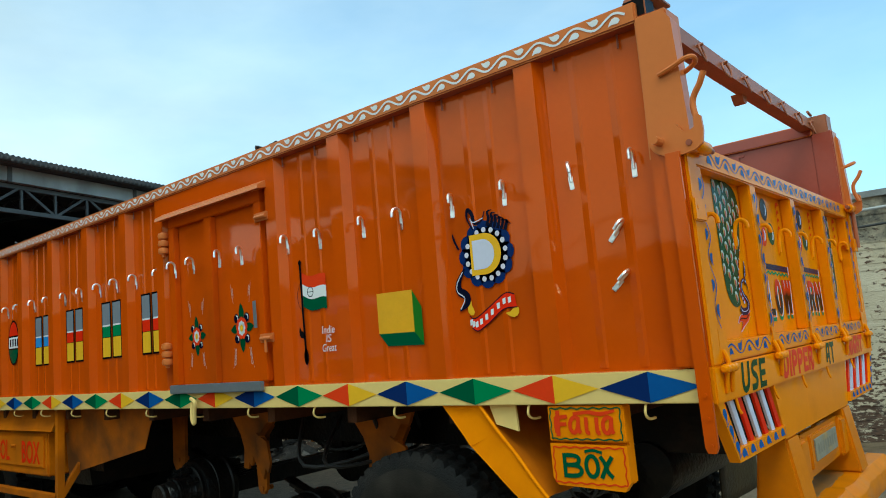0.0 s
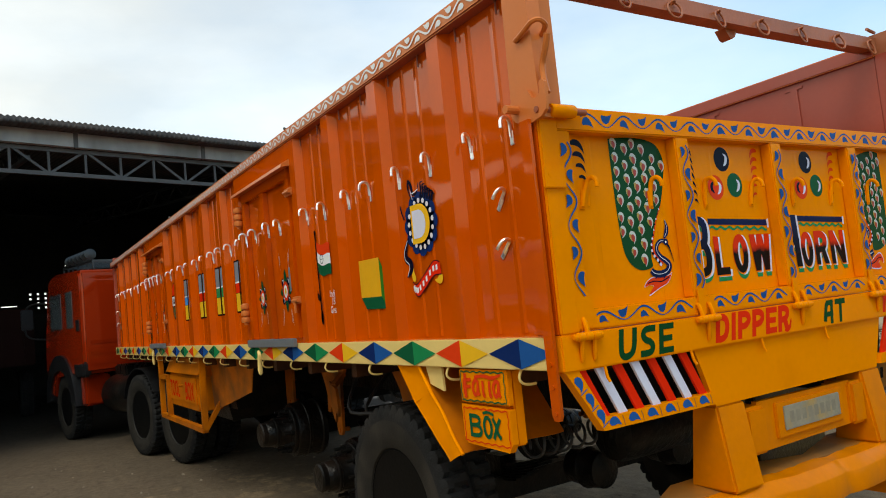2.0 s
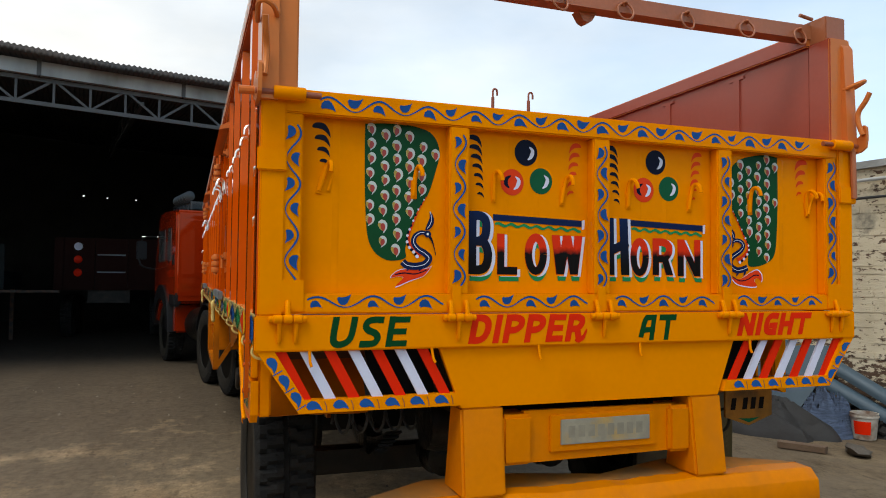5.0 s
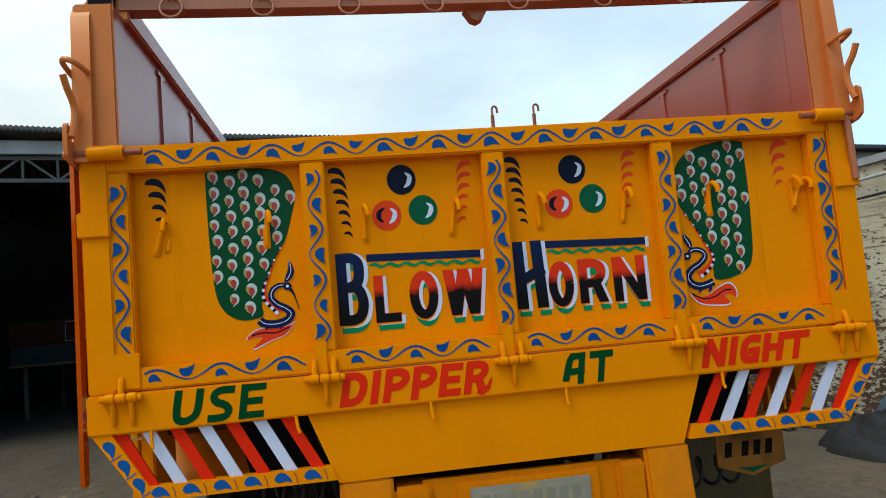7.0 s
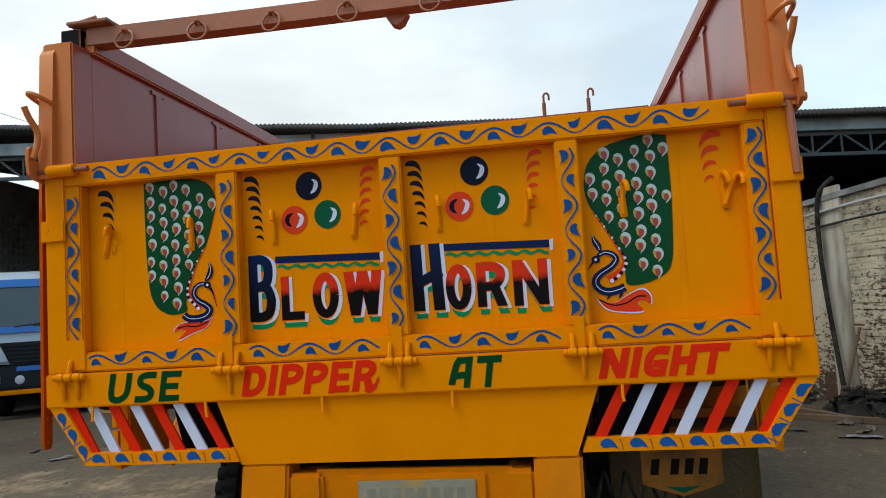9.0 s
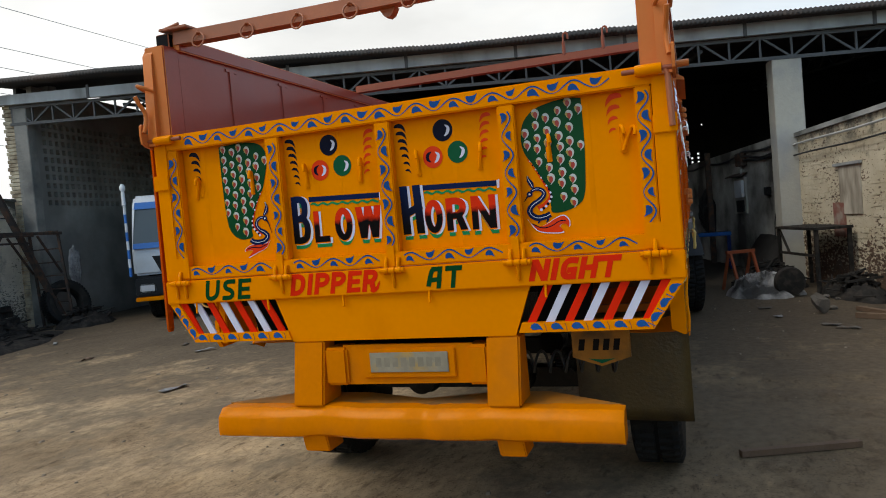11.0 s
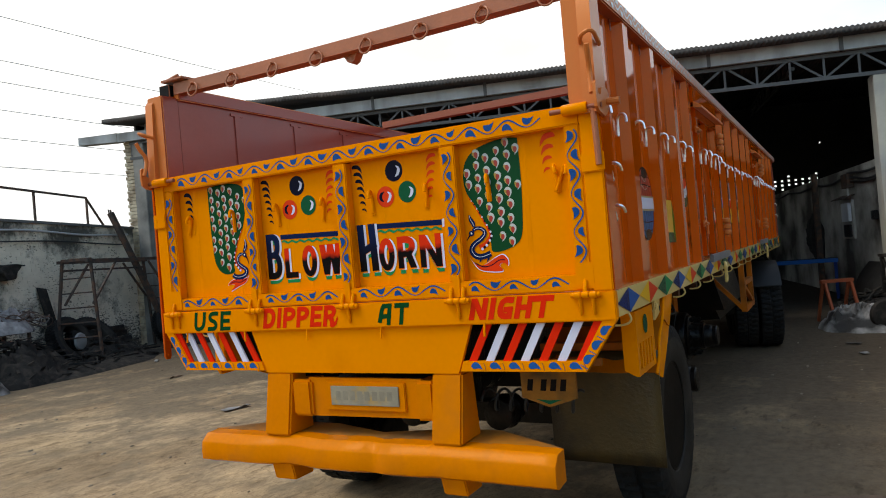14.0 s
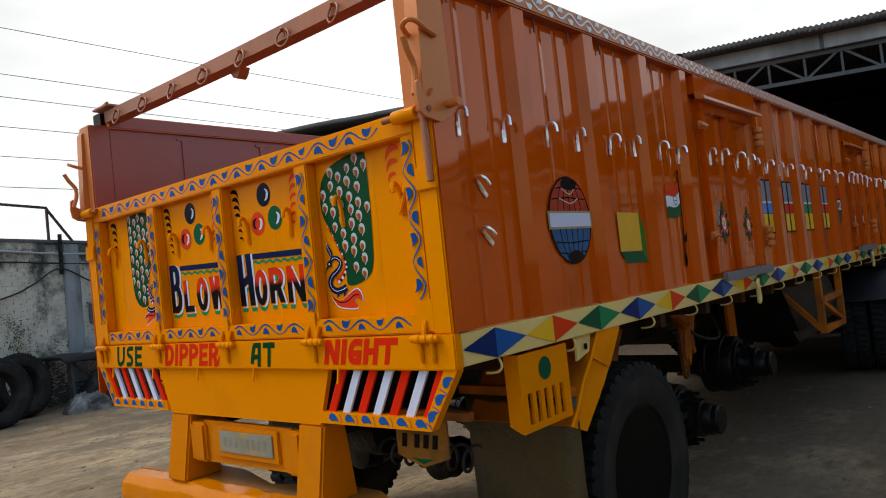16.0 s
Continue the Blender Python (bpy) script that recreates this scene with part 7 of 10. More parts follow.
def wheel_mesh():
    """Tyre with block tread, rim and hub; the axle is the local y, outside at -y."""
    R, W = 0.50, 0.125
    n, lugs = 184, 46
    prof = [(0.285, -W + 0.03), (0.30, -W + 0.008), (0.34, -W - 0.004), (0.385, -W - 0.009), (0.43, -W - 0.008)]
    cross = [(0.455, -W - 0.006, 1), (0.470, -W, 1), (0.486, -W + 0.010, 1), (0.486, -0.085, 1), (0.486, -0.045, 1), (0.486, -0.014, 1), (0.486, -0.010, 0), (0.486, 0.010, 0), (0.486, 0.014, 1), (0.486, 0.045, 1), (0.486, 0.085, 1), (0.486, W - 0.010, 1), (0.470, W, 1), (0.455, W + 0.006, 1)]
    bm = bmesh.new()
    rings = []
    for r, y in prof:
        rings.append([(r, y)] * n)
    for r, y, tread in cross:
        ring = []
        for j in range(n):
            turn = (j / n * lugs + (0.5 if y > 0 else 0.0) + abs(y) * 3.2) % 1.0
            up = tread and turn < 0.74
            ring.append((r + ((0.014 if r > 0.48 else 0.006) if up else -0.010 if r > 0.48 else -0.004), y))
        rings.append(ring)
    for r, y in prof[::-1]:
        rings.append([(r, -y)] * n)
    verts = [[bm.verts.new((r * math.cos(2 * math.pi * j / n), y, r * math.sin(2 * math.pi * j / n))) for j, (r, y) in enumerate(ring)] for ring in rings]
    for i, A in enumerate(verts):
        B = verts[(i + 1) % len(verts)]
        for j in range(n):
            f = bm.faces.new((A[j], A[(j + 1) % n], B[(j + 1) % n], B[j]))
            f.material_index = 0 if len(prof) - 1 <= i < len(prof) + len(cross) else 1
    return bm


def rim_mesh():
    bm = bmesh.new()
    W = 0.125
    lathe(bm, [(0.296, -W + 0.015), (0.288, -W + 0.012), (0.275, -W + 0.03), (0.262, -0.02), (0.25, 0.05), (0.19, 0.075), (0.155, 0.06), (0.15, 0.02), (0.0, 0.02)], 40, "y")
    for i in range(10):
        t = 2 * math.pi * i / 10
        rod(bm, (0.17 * math.cos(t), 0.07, 0.17 * math.sin(t)), (0.17 * math.cos(t), 0.035, 0.17 * math.sin(t)), 0.014, 6)
    return bm


wheel = thing("wheel", "worn truck tyre on a black steel rim", "wheel")
tyre_ob = part("tyre", wheel_mesh(), [rubber, wall_rubber], wheel, "worn black rubber tyre")
rim_ob = part("rim", rim_mesh(), rim_black, wheel, "black steel rim")
bm = bmesh.new()
tube(bm, [(0.276 * math.cos(t), -0.098, 0.276 * math.sin(t)) for t in np.linspace(0, 2 * math.pi, 48, endpoint=False)], 0.006, 8, closed=True)
ring_ob = part("lock_ring", bm, surface("worn_ring_steel", (0.10, 0.10, 0.10), rough=0.3, metal=0.9, vary=0.2), wheel, "worn steel lock ring")
wheel.parent = trailer
wheel.matrix_local = pose(-1.40, -1.01, 0.507)


def wheel_at(parent, x, y, z, turn=0.0, out=-1):
    """A wheel of parent: tyre and rim under one part."""
    e = new("wheel")
    e.parent = parent
    e.matrix_local = pose(x, y, z, 0, turn, 0 if out < 0 else 180)
    for o in (tyre_ob, rim_ob, ring_ob):
        again(o, e, Matrix.Identity(4))
    return e


wheel_at(trailer, -1.40, 1.01, 0.507, 14, 1)
for key in ("label", "category"):
    del wheel[key]

# chassis rails and cross members
for y in (-0.42, 0.42):
    bm = bmesh.new()
    box(bm, FRONT + 0.2, -0.14, y - 0.04, y + 0.04, 0.92, 1.21)
    part("chassis_rail", bm, greasy, trailer, "greasy black chassis rail")
for x in np.arange(-0.5, FRONT, -0.62):
    bm = bmesh.new()
    box(bm, x - 0.03, x + 0.03, -1.14, 1.14, 1.13, 1.225)
    part("cross_member", bm, dark_brown_steel, trailer, "dark brown cross member")


def axle(x, z, hubs):
    bm = bmesh.new()
    bar(bm, (x, -0.85, z), (x, 0.85, z), 0.12, 0.12)
    part("axle", bm, greasy, trailer, "greasy black axle beam")
    for s in (-1, 1) if hubs else ():
        bm = bmesh.new()
        lathe(bm, [(0.10, 0.58), (0.208, 0.59), (0.214, 0.60), (0.214, 0.625), (0.204, 0.635), (0.204, 0.715), (0.212, 0.72), (0.212, 0.735), (0.204, 0.74), (0.202, 0.80), (0.196, 0.812), (0.176, 0.815), (0.176, 0.835), (0.17, 0.84), (0.118, 0.845), (0.108, 0.86), (0.104, 0.93), (0.110, 0.935), (0.110, 0.95), (0.098, 0.955), (0.092, 1.01), (0.088, 1.015), (0.088, 1.045), (0.078, 1.055), (0.0, 1.058)], 32, "y", (x, 0, z))
        for v in bm.verts:
            v.co.y *= s
        drum = part("brake_drum", bm, greasy, trailer, "black brake drum and bare hub")
        for i in range(10):
            t = 2 * math.pi * i / 10
            bm = bmesh.new()
            rod(bm, (x + 0.150 * math.cos(t), s * 0.838, z + 0.150 * math.sin(t)), (x + 0.150 * math.cos(t), s * 0.915, z + 0.150 * math.sin(t)), 0.011, 8)
            rod(bm, (x + 0.150 * math.cos(t), s * 0.838, z + 0.150 * math.sin(t)), (x + 0.150 * math.cos(t), s * 0.868, z + 0.150 * math.sin(t)), 0.019, 6)
            part("wheel_stud", bm, bare_steel, drum)
    for s in (-1, 1):
        bm = bmesh.new()
        for j in range(7):
            L = 0.46 - 0.05 * j
            n = 10
            for i in range(n):
                a, b = -L + 2 * L * i / n, -L + 2 * L * (i + 1) / n
                f = lambda q: z + 0.20 - 0.013 * j - 0.10 * (1 - (q / 0.46) ** 2) + 0.02
                bar(bm, (x + a, s * 0.52, f(a)), (x + b, s * 0.52, f(b)), 0.075, 0.011)
        box(bm, x - 0.06, x + 0.06, s * 0.52 - 0.05, s * 0.52 + 0.05, z + 0.05, z + 0.16)
        part("leaf_spring", bm, greasy, trailer, "greasy leaf spring")


axle(-1.40, 0.507, False)
axle(-2.60, 0.47, True)
axle(-3.72, 0.62, True)
# spring hangers: torch-cut plates with a pin eye
def hanger(x, s, wide):
    bm = bmesh.new()
    y = s * 0.62
    if wide:
        slab(bm, [(x - 0.30, y, 1.21), (x + 0.24, y, 1.21), (x + 0.17, y, 1.06), (x + 0.10, y, 0.97), (x + 0.085, y, 0.80), (x + 0.07, y, 0.64), (x + 0.045, y, 0.605), (x + 0.01, y, 0.605), (x - 0.015, y, 0.64), (x - 0.025, y, 0.78), (x - 0.055, y, 0.84), (x - 0.075, y, 0.775), (x - 0.105, y, 0.80), (x - 0.12, y, 0.755), (x - 0.165, y, 0.76), (x - 0.15, y, 0.88), (x - 0.19, y, 0.98), (x - 0.27, y, 1.08)], (0, s * 0.022, 0))
        slab(bm, [(x + 0.10, y + s * 0.09, 1.0), (x + 0.21, y + s * 0.09, 0.95), (x + 0.235, y + s * 0.09, 0.82), (x + 0.215, y + s * 0.09, 0.76), (x + 0.19, y + s * 0.09, 0.79), (x + 0.165, y + s * 0.09, 0.72), (x + 0.13, y + s * 0.09, 0.78)], (0, s * 0.018, 0))
        bar(bm, (x + 0.13, y + s * 0.01, 1.04), (x + 0.16, y + s * 0.10, 0.97), 0.05, 0.03)
        rod(bm, (x + 0.03, y - s * 0.05, 0.64), (x + 0.03, y + s * 0.03, 0.64), 0.016, 10)
    else:
        slab(bm, [(x - 0.12, y, 1.21), (x + 0.13, y, 1.21), (x + 0.095, y, 1.05), (x + 0.085, y, 0.80), (x + 0.06, y, 0.715), (x - 0.05, y, 0.705), (x - 0.085, y, 0.76), (x - 0.075, y, 1.05)], (0, s * 0.022, 0))
        rod(bm, (x, y - s * 0.05, 0.78), (x, y + s * 0.03, 0.78), 0.016, 10)
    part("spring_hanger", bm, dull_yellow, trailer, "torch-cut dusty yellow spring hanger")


for s in (-1, 1):
    hanger(-4.17, s, False)
    hanger(-3.20, s, True)
    hanger(-2.02, s, True)
# hoses, tanks
bm = bmesh.new()
lathe(bm, [(0.02, -0.40), (0.12, -0.38), (0.13, -0.34), (0.13, 0.34), (0.12, 0.38), (0.02, 0.40)], 24, "y", (-0.62, -0.1, 0.84))
part("air_tank", bm, greasy, trailer, "black air tank")
bm = bmesh.new()
coil = [(-0.42 + 0.05 * math.cos(t), 0.45 + 0.012 * t, 0.80 + 0.05 * math.sin(t)) for t in np.linspace(0, 40, 150)]
tube(bm, coil, 0.007, 6)
part("brake_hose", bm, cable_mat, trailer, "coiled black brake hose")
bm = bmesh.new()
coil = [(-0.75 + 0.05 * math.cos(t), -0.86 + 0.012 * t, 0.83 + 0.05 * math.sin(t)) for t in np.linspace(0, 40, 150)]
tube(bm, coil, 0.007, 6)
part("brake_hose", bm, cable_mat, trailer, "coiled black brake hose")
rng = random.Random(5)
for i in range(9):
    bm = bmesh.new()
    x, y = rng.uniform(-4.2, -0.5), rng.uniform(-0.7, 0.7)
    tube(bm, curve([(x, y, 1.1), (x - 0.1, y + 0.1, 0.9), (x - 0.4, y + rng.uniform(-0.3, 0.3), 0.85), (x - 0.6, y, 1.08)], 5), 0.012, 6)
    part("air_line", bm, cable_mat, trailer, "black air line")
for s in (-1, 1):
    bm = bmesh.new()
    lathe(bm, [(0.02, -0.12), (0.085, -0.10), (0.09, -0.02), (0.10, 0.0), (0.09, 0.02), (0.085, 0.10), (0.02, 0.12)], 20, "x", (-2.0, s * 0.30, 0.62))
    part("brake_chamber", bm, greasy, trailer, "black brake chamber")
    bm = bmesh.new()
    lathe(bm, [(0.02, -0.12), (0.085, -0.10), (0.09, -0.02), (0.10, 0.0), (0.09, 0.02), (0.085, 0.10), (0.02, 0.12)], 20, "x", (-1.0, s * 0.28, 0.60))
    part("brake_chamber", bm, greasy, trailer, "black brake chamber")
# belly box ahead of the bogie
bm = bmesh.new()
slab(bm, [(-4.60, -1.02, 1.21), (-6.3, -1.02, 1.21), (-6.3, -0.92, 0.72), (-4.75, -0.92, 0.72)], (0, 1.9, 0))
belly = part("belly_box", bm, greasy, trailer, "greasy black belly box")
bm = bmesh.new()
dented(bm, (-5.10, -1.03, 0.70), (-5.10, -1.06, 1.21), (-3.70, -1.06, 1.21), (-3.90, -1.04, 0.93), 12, 6, 0.012, 2.0)
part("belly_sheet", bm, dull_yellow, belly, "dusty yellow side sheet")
bm = bmesh.new()
slab(bm, [(-4.9, -0.98, 0.86), (-6.3, -0.98, 0.86), (-6.3, -0.90, 0.60), (-5.0, -0.90, 0.60)], (0, 1.8, 0))
part("belly_tank", bm, greasy, trailer, "black tank")

# mudguard ends and small boxes behind the rear wheels
for s in (-1, 1):
    bm = bmesh.new()
    y = s * 1.218
    dented(bm, (-0.985, y, 1.055), (-1.115, y, 1.212), (-0.925, y, 1.212), (-0.845, y, 1.115), 5, 8, 0.010, 1.0 + s)
    dented(bm, (-0.750, y, 0.845), (-0.985, y, 1.055), (-0.845, y, 1.115), (-0.655, y, 0.885), 5, 14, 0.014, 5.0 + s)
    tube(bm, curve([(-0.925, y, 1.212), (-0.850, y + s * 0.004, 1.120), (-0.775, y - s * 0.003, 1.030), (-0.70, y + s * 0.004, 0.942), (-0.652, y, 0.883)], 4), 0.0075, 8)
    guard = part("mudguard_end", bm, yellow, trailer, "dented yellow mudguard end", smooth=50)
    bm = bmesh.new()
    dented(bm, (-0.655, y - s * 0.004, 0.885), (-0.925, y - s * 0.004, 1.212), (-0.915, y - s * 0.50, 1.212), (-0.645, y - s * 0.50, 0.885), 12, 10, 0.018, 9.0 + s)
    part("guard_sheet", bm, dusty_orange, guard, "dented amber guard sheet", smooth=50)
    bm = bmesh.new()
    slab(bm, [(-0.885, y - s * 0.01, 1.212), (-0.765, y - s * 0.01, 1.212), (-0.76, y - s * 0.01, 1.115), (-0.86, y - s * 0.01, 1.14)], (0, -s * 0.01, 0))
    if s > 0:
        slab(bm, [(-0.815 + 0.013 * math.cos(t), y + 0.001, 1.165 + 0.013 * math.sin(t)) for t in np.linspace(0, 5.9, 14)], (0, 0.002, 0), 1)
    part("side_bracket", bm, [cream, rim_black], trailer, "cream steel bracket")
# signed box on the -y side
bm = bmesh.new()
box(bm, -0.612, -0.328, -1.195, -1.15, 0.945, 1.208, 0.006)
side_box = part("fatta_box", bm, yellow, trailer, "small yellow box with painted words Fatta Box")
FM = on_side(-1, 1.222)
bm = bmesh.new()
box(bm, -0.618, -0.322, -1.222, -1.196, 1.085, 1.208, 0.004)
part("upper_lid", bm, yellow, side_box)
bm = bmesh.new()
slab(bm, [(-0.618, -1.222, 1.078), (-0.322, -1.222, 1.074), (-0.322, -1.222, 0.955), (-0.345, -1.222, 0.925), (-0.60, -1.222, 0.935), (-0.618, -1.222, 0.96)], (0, 0.026, 0))
part("lower_lid", bm, yellow, side_box)


def wavy_frame(x0, x1, z0, z1, plane, h, material, parent, w=0.005):
    pts = []
    for (a, b), (c, d) in (((x0, z0), (x1, z0)), ((x1, z0), (x1, z1)), ((x1, z1), (x0, z1)), ((x0, z1), (x0, z0))):
        n = max(6, int(math.hypot(c - a, d - b) / 0.008))
        for i in range(n):
            f = i / n
            k = 0.0025 * math.sin(i * 1.2)
            pts.append((a + (c - a) * f + (k if a == c else 0), b + (d - b) * f + (k if b == d else 0)))
    coat("wavy_border", stroke(pts + [pts[0]], w), plane, h, material, parent)


fatta = brushed_word("word_fatta", (("F", -0.594, -0.530), ("a", -0.536, -0.482), ("t", -0.486, -0.440), ("t", -0.446, -0.400), ("a", -0.408, -0.356)), 1.108, 1.176, 0.0145, FM, 0.003, scarlet, side_box, "red painted word Fatta")
coat("letter_bar", stroke(curve([(-0.512, 1.180), (-0.455, 1.186), (-0.405, 1.180), (-0.352, 1.192)], 5), [0.012] * 6 + [0.014] * 6 + [0.010] * 4), FM, 0.0036, scarlet, fatta)
coat("letter_stem", stroke([(-0.578, 1.104), (-0.574, 1.192)], 0.017), FM, 0.0038, scarlet, fatta)
wavy_frame(-0.606, -0.334, 1.094, 1.199, FM, 0.002, dark_green, side_box)
word_box = brushed_word("word_box", (("B", -0.572, -0.492), ("o", -0.488, -0.428), ("x", -0.432, -0.376)), 0.962, 1.046, 0.0150, FM, 0.003, dark_green, side_box, "green painted word Box")
coat("letter_bar", stroke(curve([(-0.482, 1.052), (-0.45, 1.058), (-0.415, 1.050)], 5), 0.010), FM, 0.0036, dark_green, word_box)
wavy_frame(-0.606, -0.334, 0.945, 1.066, FM, 0.002, scarlet, side_box)
# slotted plate on the +y side
bm = bmesh.new()
y = 1.215
holed_wall(bm, -0.675, -0.35, 0.925, 1.20, [(-0.63 + 0.053 * i, -0.63 + 0.053 * i + 0.03, 0.95, 1.06) for i in range(5)], y - 0.012, y, lambda p, w, z: (p, w, z))
slotted = part("slotted_plate", bm, yellow, trailer, "yellow slotted plate with a green dot", smooth=0)
coat("green_dot", [ellipse(-0.512, 1.132, 0.040, 0.042, 24)], on_side(1, y), 0.003, dark_green, slotted, "green painted dot")
bm = bmesh.new()
slab(bm, [(-0.35, y - 0.012, 1.20), (-0.35, y - 0.012, 0.925), (-0.35, y - 0.062, 0.95), (-0.35, y - 0.062, 1.20)], (-0.01, 0, 0))
part("slotted_side", bm, yellow, slotted)
# mud flap with a shield sign
bm = bmesh.new()
rows = []
for i in range(9):
    z = 0.98 - 0.55 * i / 8
    rows.append([bm.verts.new((-0.72 + 0.012 * math.sin(3 * z + 5 * yy) - 0.02 * (0.98 - z), yy, z)) for yy in np.linspace(0.66, 1.215, 9)])
for A, B in zip(rows, rows[1:]):
    for j in range(8):
        bm.faces.new((A[j], A[j + 1], B[j + 1], B[j]))
flap = part("mud_flap", bm, flap_mat, trailer, "dirty brown mud flap", smooth=60)
flap.modifiers.new("thick", "SOLIDIFY").thickness = 0.012
bm = bmesh.new()
slab(bm, [(-0.20, 0.735, 1.0), (-0.20, 0.735, 0.862), (-0.20, 0.86, 0.822), (-0.20, 0.985, 0.862), (-0.20, 0.985, 1.0)], (-0.01, 0, 0))
shield_sign = part("shield_sign", bm, surface("grimy_ochre_enamel", (0.26, 0.105, 0.012), rough=0.5, vary=0.2, stain=(0.10, 0.05, 0.015), stain_amount=0.3, stain_scale=7, bump=0.1, spec=0.15), trailer, "grimy ochre shield sign with dark bars")
coats("shield_bar", [[(y, 0.892), (y + 0.026, 0.892), (y + 0.034, 0.942), (y + 0.008, 0.942)] for y in (0.760, 0.822, 0.866, 0.910)], on_tail(-0.20), 0.003, black, shield_sign)
coat("shield_tip", [[(0.80, 0.856), (0.86, 0.834), (0.92, 0.856), (0.86, 0.852)]], on_tail(-0.20), 0.003, dark_green, shield_sign)
bm = bmesh.new()
box(bm, -0.74, -0.70, 0.64, 1.2, 0.985, 1.02)
part("flap_bar", bm, dull_yellow, trailer)
bm = bmesh.new()
box(bm, -0.22, -0.19, 0.70, 1.1, 1.0, 1.03)
part("sign_bar", bm, dull_yellow, trailer)

# tool box in a yellow frame
for s in (-1, 1):
    bm = bmesh.new()
    y = s * 1.165
    x0, x1 = (-6.80, -4.93) if s < 0 else (-5.45, -4.75)
    z0 = 0.565 if s < 0 else 0.72
    for p, q in (((x0, z0), (x1, z0)), ((x1, z0), (x1 + 0.02, 1.21)), ((x0, z0), (x0, 1.21))) + ((((x0, 0.97), (x1, 0.97)),) if s > 0 else (((x0, 0.985), (-6.42, 0.985)), ((-6.42, 0.985), (-6.42, z0)))):
        bar(bm, (p[0], y, p[1]), (q[0], y, q[1]), 0.045, 0.05, up=(0, 1, 0))
    bar(bm, (x1, y, z0), (x1 + 0.05, s * 0.75, 1.2), 0.04, 0.04, up=(0, 1, 0))
    if s > 0:
        bar(bm, (x0, y, 0.74), (x1, y, 0.97), 0.035, 0.035, up=(0, 1, 0))
    fr = part("tool_frame", bm, dusty_orange if s < 0 else dull_yellow, trailer, "yellow steel frame round the tool box")
    if s < 0:
        bm = bmesh.new()
        box(bm, -6.43, -5.19, -1.145, -0.70, 0.70, 1.03, 0.01)
        box(bm, -6.43, -5.05, -1.10, -0.70, 1.02, 1.205, 0.008)
        tb = part("tool_box", bm, dusty_orange, trailer, "yellow tool box with red painted words")
        bm = bmesh.new()
        slab(bm, [(-6.45, -1.108, 1.205), (-5.03, -1.108, 1.205), (-5.03, -1.182, 1.045), (-6.45, -1.182, 1.045)], (0, 0.012, 0.004))
        part("tool_lid", bm, dusty_orange, tb, "hanging lid flap")
        bm = bmesh.new()
        box(bm, -6.39, -5.24, -1.158, -1.145, 0.765, 1.005, 0.004)
        rod(bm, (-5.80, -1.158, 0.92), (-5.80, -1.195, 0.92), 0.014, 8)
        part("tool_door", bm, dusty_orange, tb)
        TM = on_side(-1, 1.158)
        letters("word_tool", "TOOL", -6.35, -5.92, 0.80, 0.965, TM, 0.003, red, tb, "red painted word TOOL", 0.02)
        letters("word_box", "BOX", -5.66, -5.30, 0.79, 0.965, TM, 0.003, red, tb, "red painted word BOX", 0.02)


# ---- tractor unit ----
tractor = thing("truck_cab", "orange-red truck cab with roof rack standing in the shed", "truck", m=Matrix.Translation((-7.4, 0.12, 0)) @ Matrix.Rotation(radians(11), 4, "Z") @ Matrix.Translation((7.4, 0, 0)))
CX0, CX1 = -10.35, -12.35  # back and front of the cab
bm = bmesh.new()
prof = [(CX0, 1.02), (CX0, 2.42), (CX0 - 0.06, 2.56), (CX1 + 0.55, 2.62), (CX1 + 0.30, 2.50), (CX1 + 0.03, 1.72), (CX1, 1.35), (CX1, 0.70), (CX1 + 0.45, 0.62), (CX1 + 0.52, 1.02)]
slab(bm, [(x, -1.20, z) for x, z in prof], (0, 2.40, 0))
bmesh.ops.bevel(bm, geom=bm.edges[:], offset=0.05, segments=3, affect="EDGES")
cab = part("cab_shell", bm, cab_red, tractor, "orange-red cab shell")
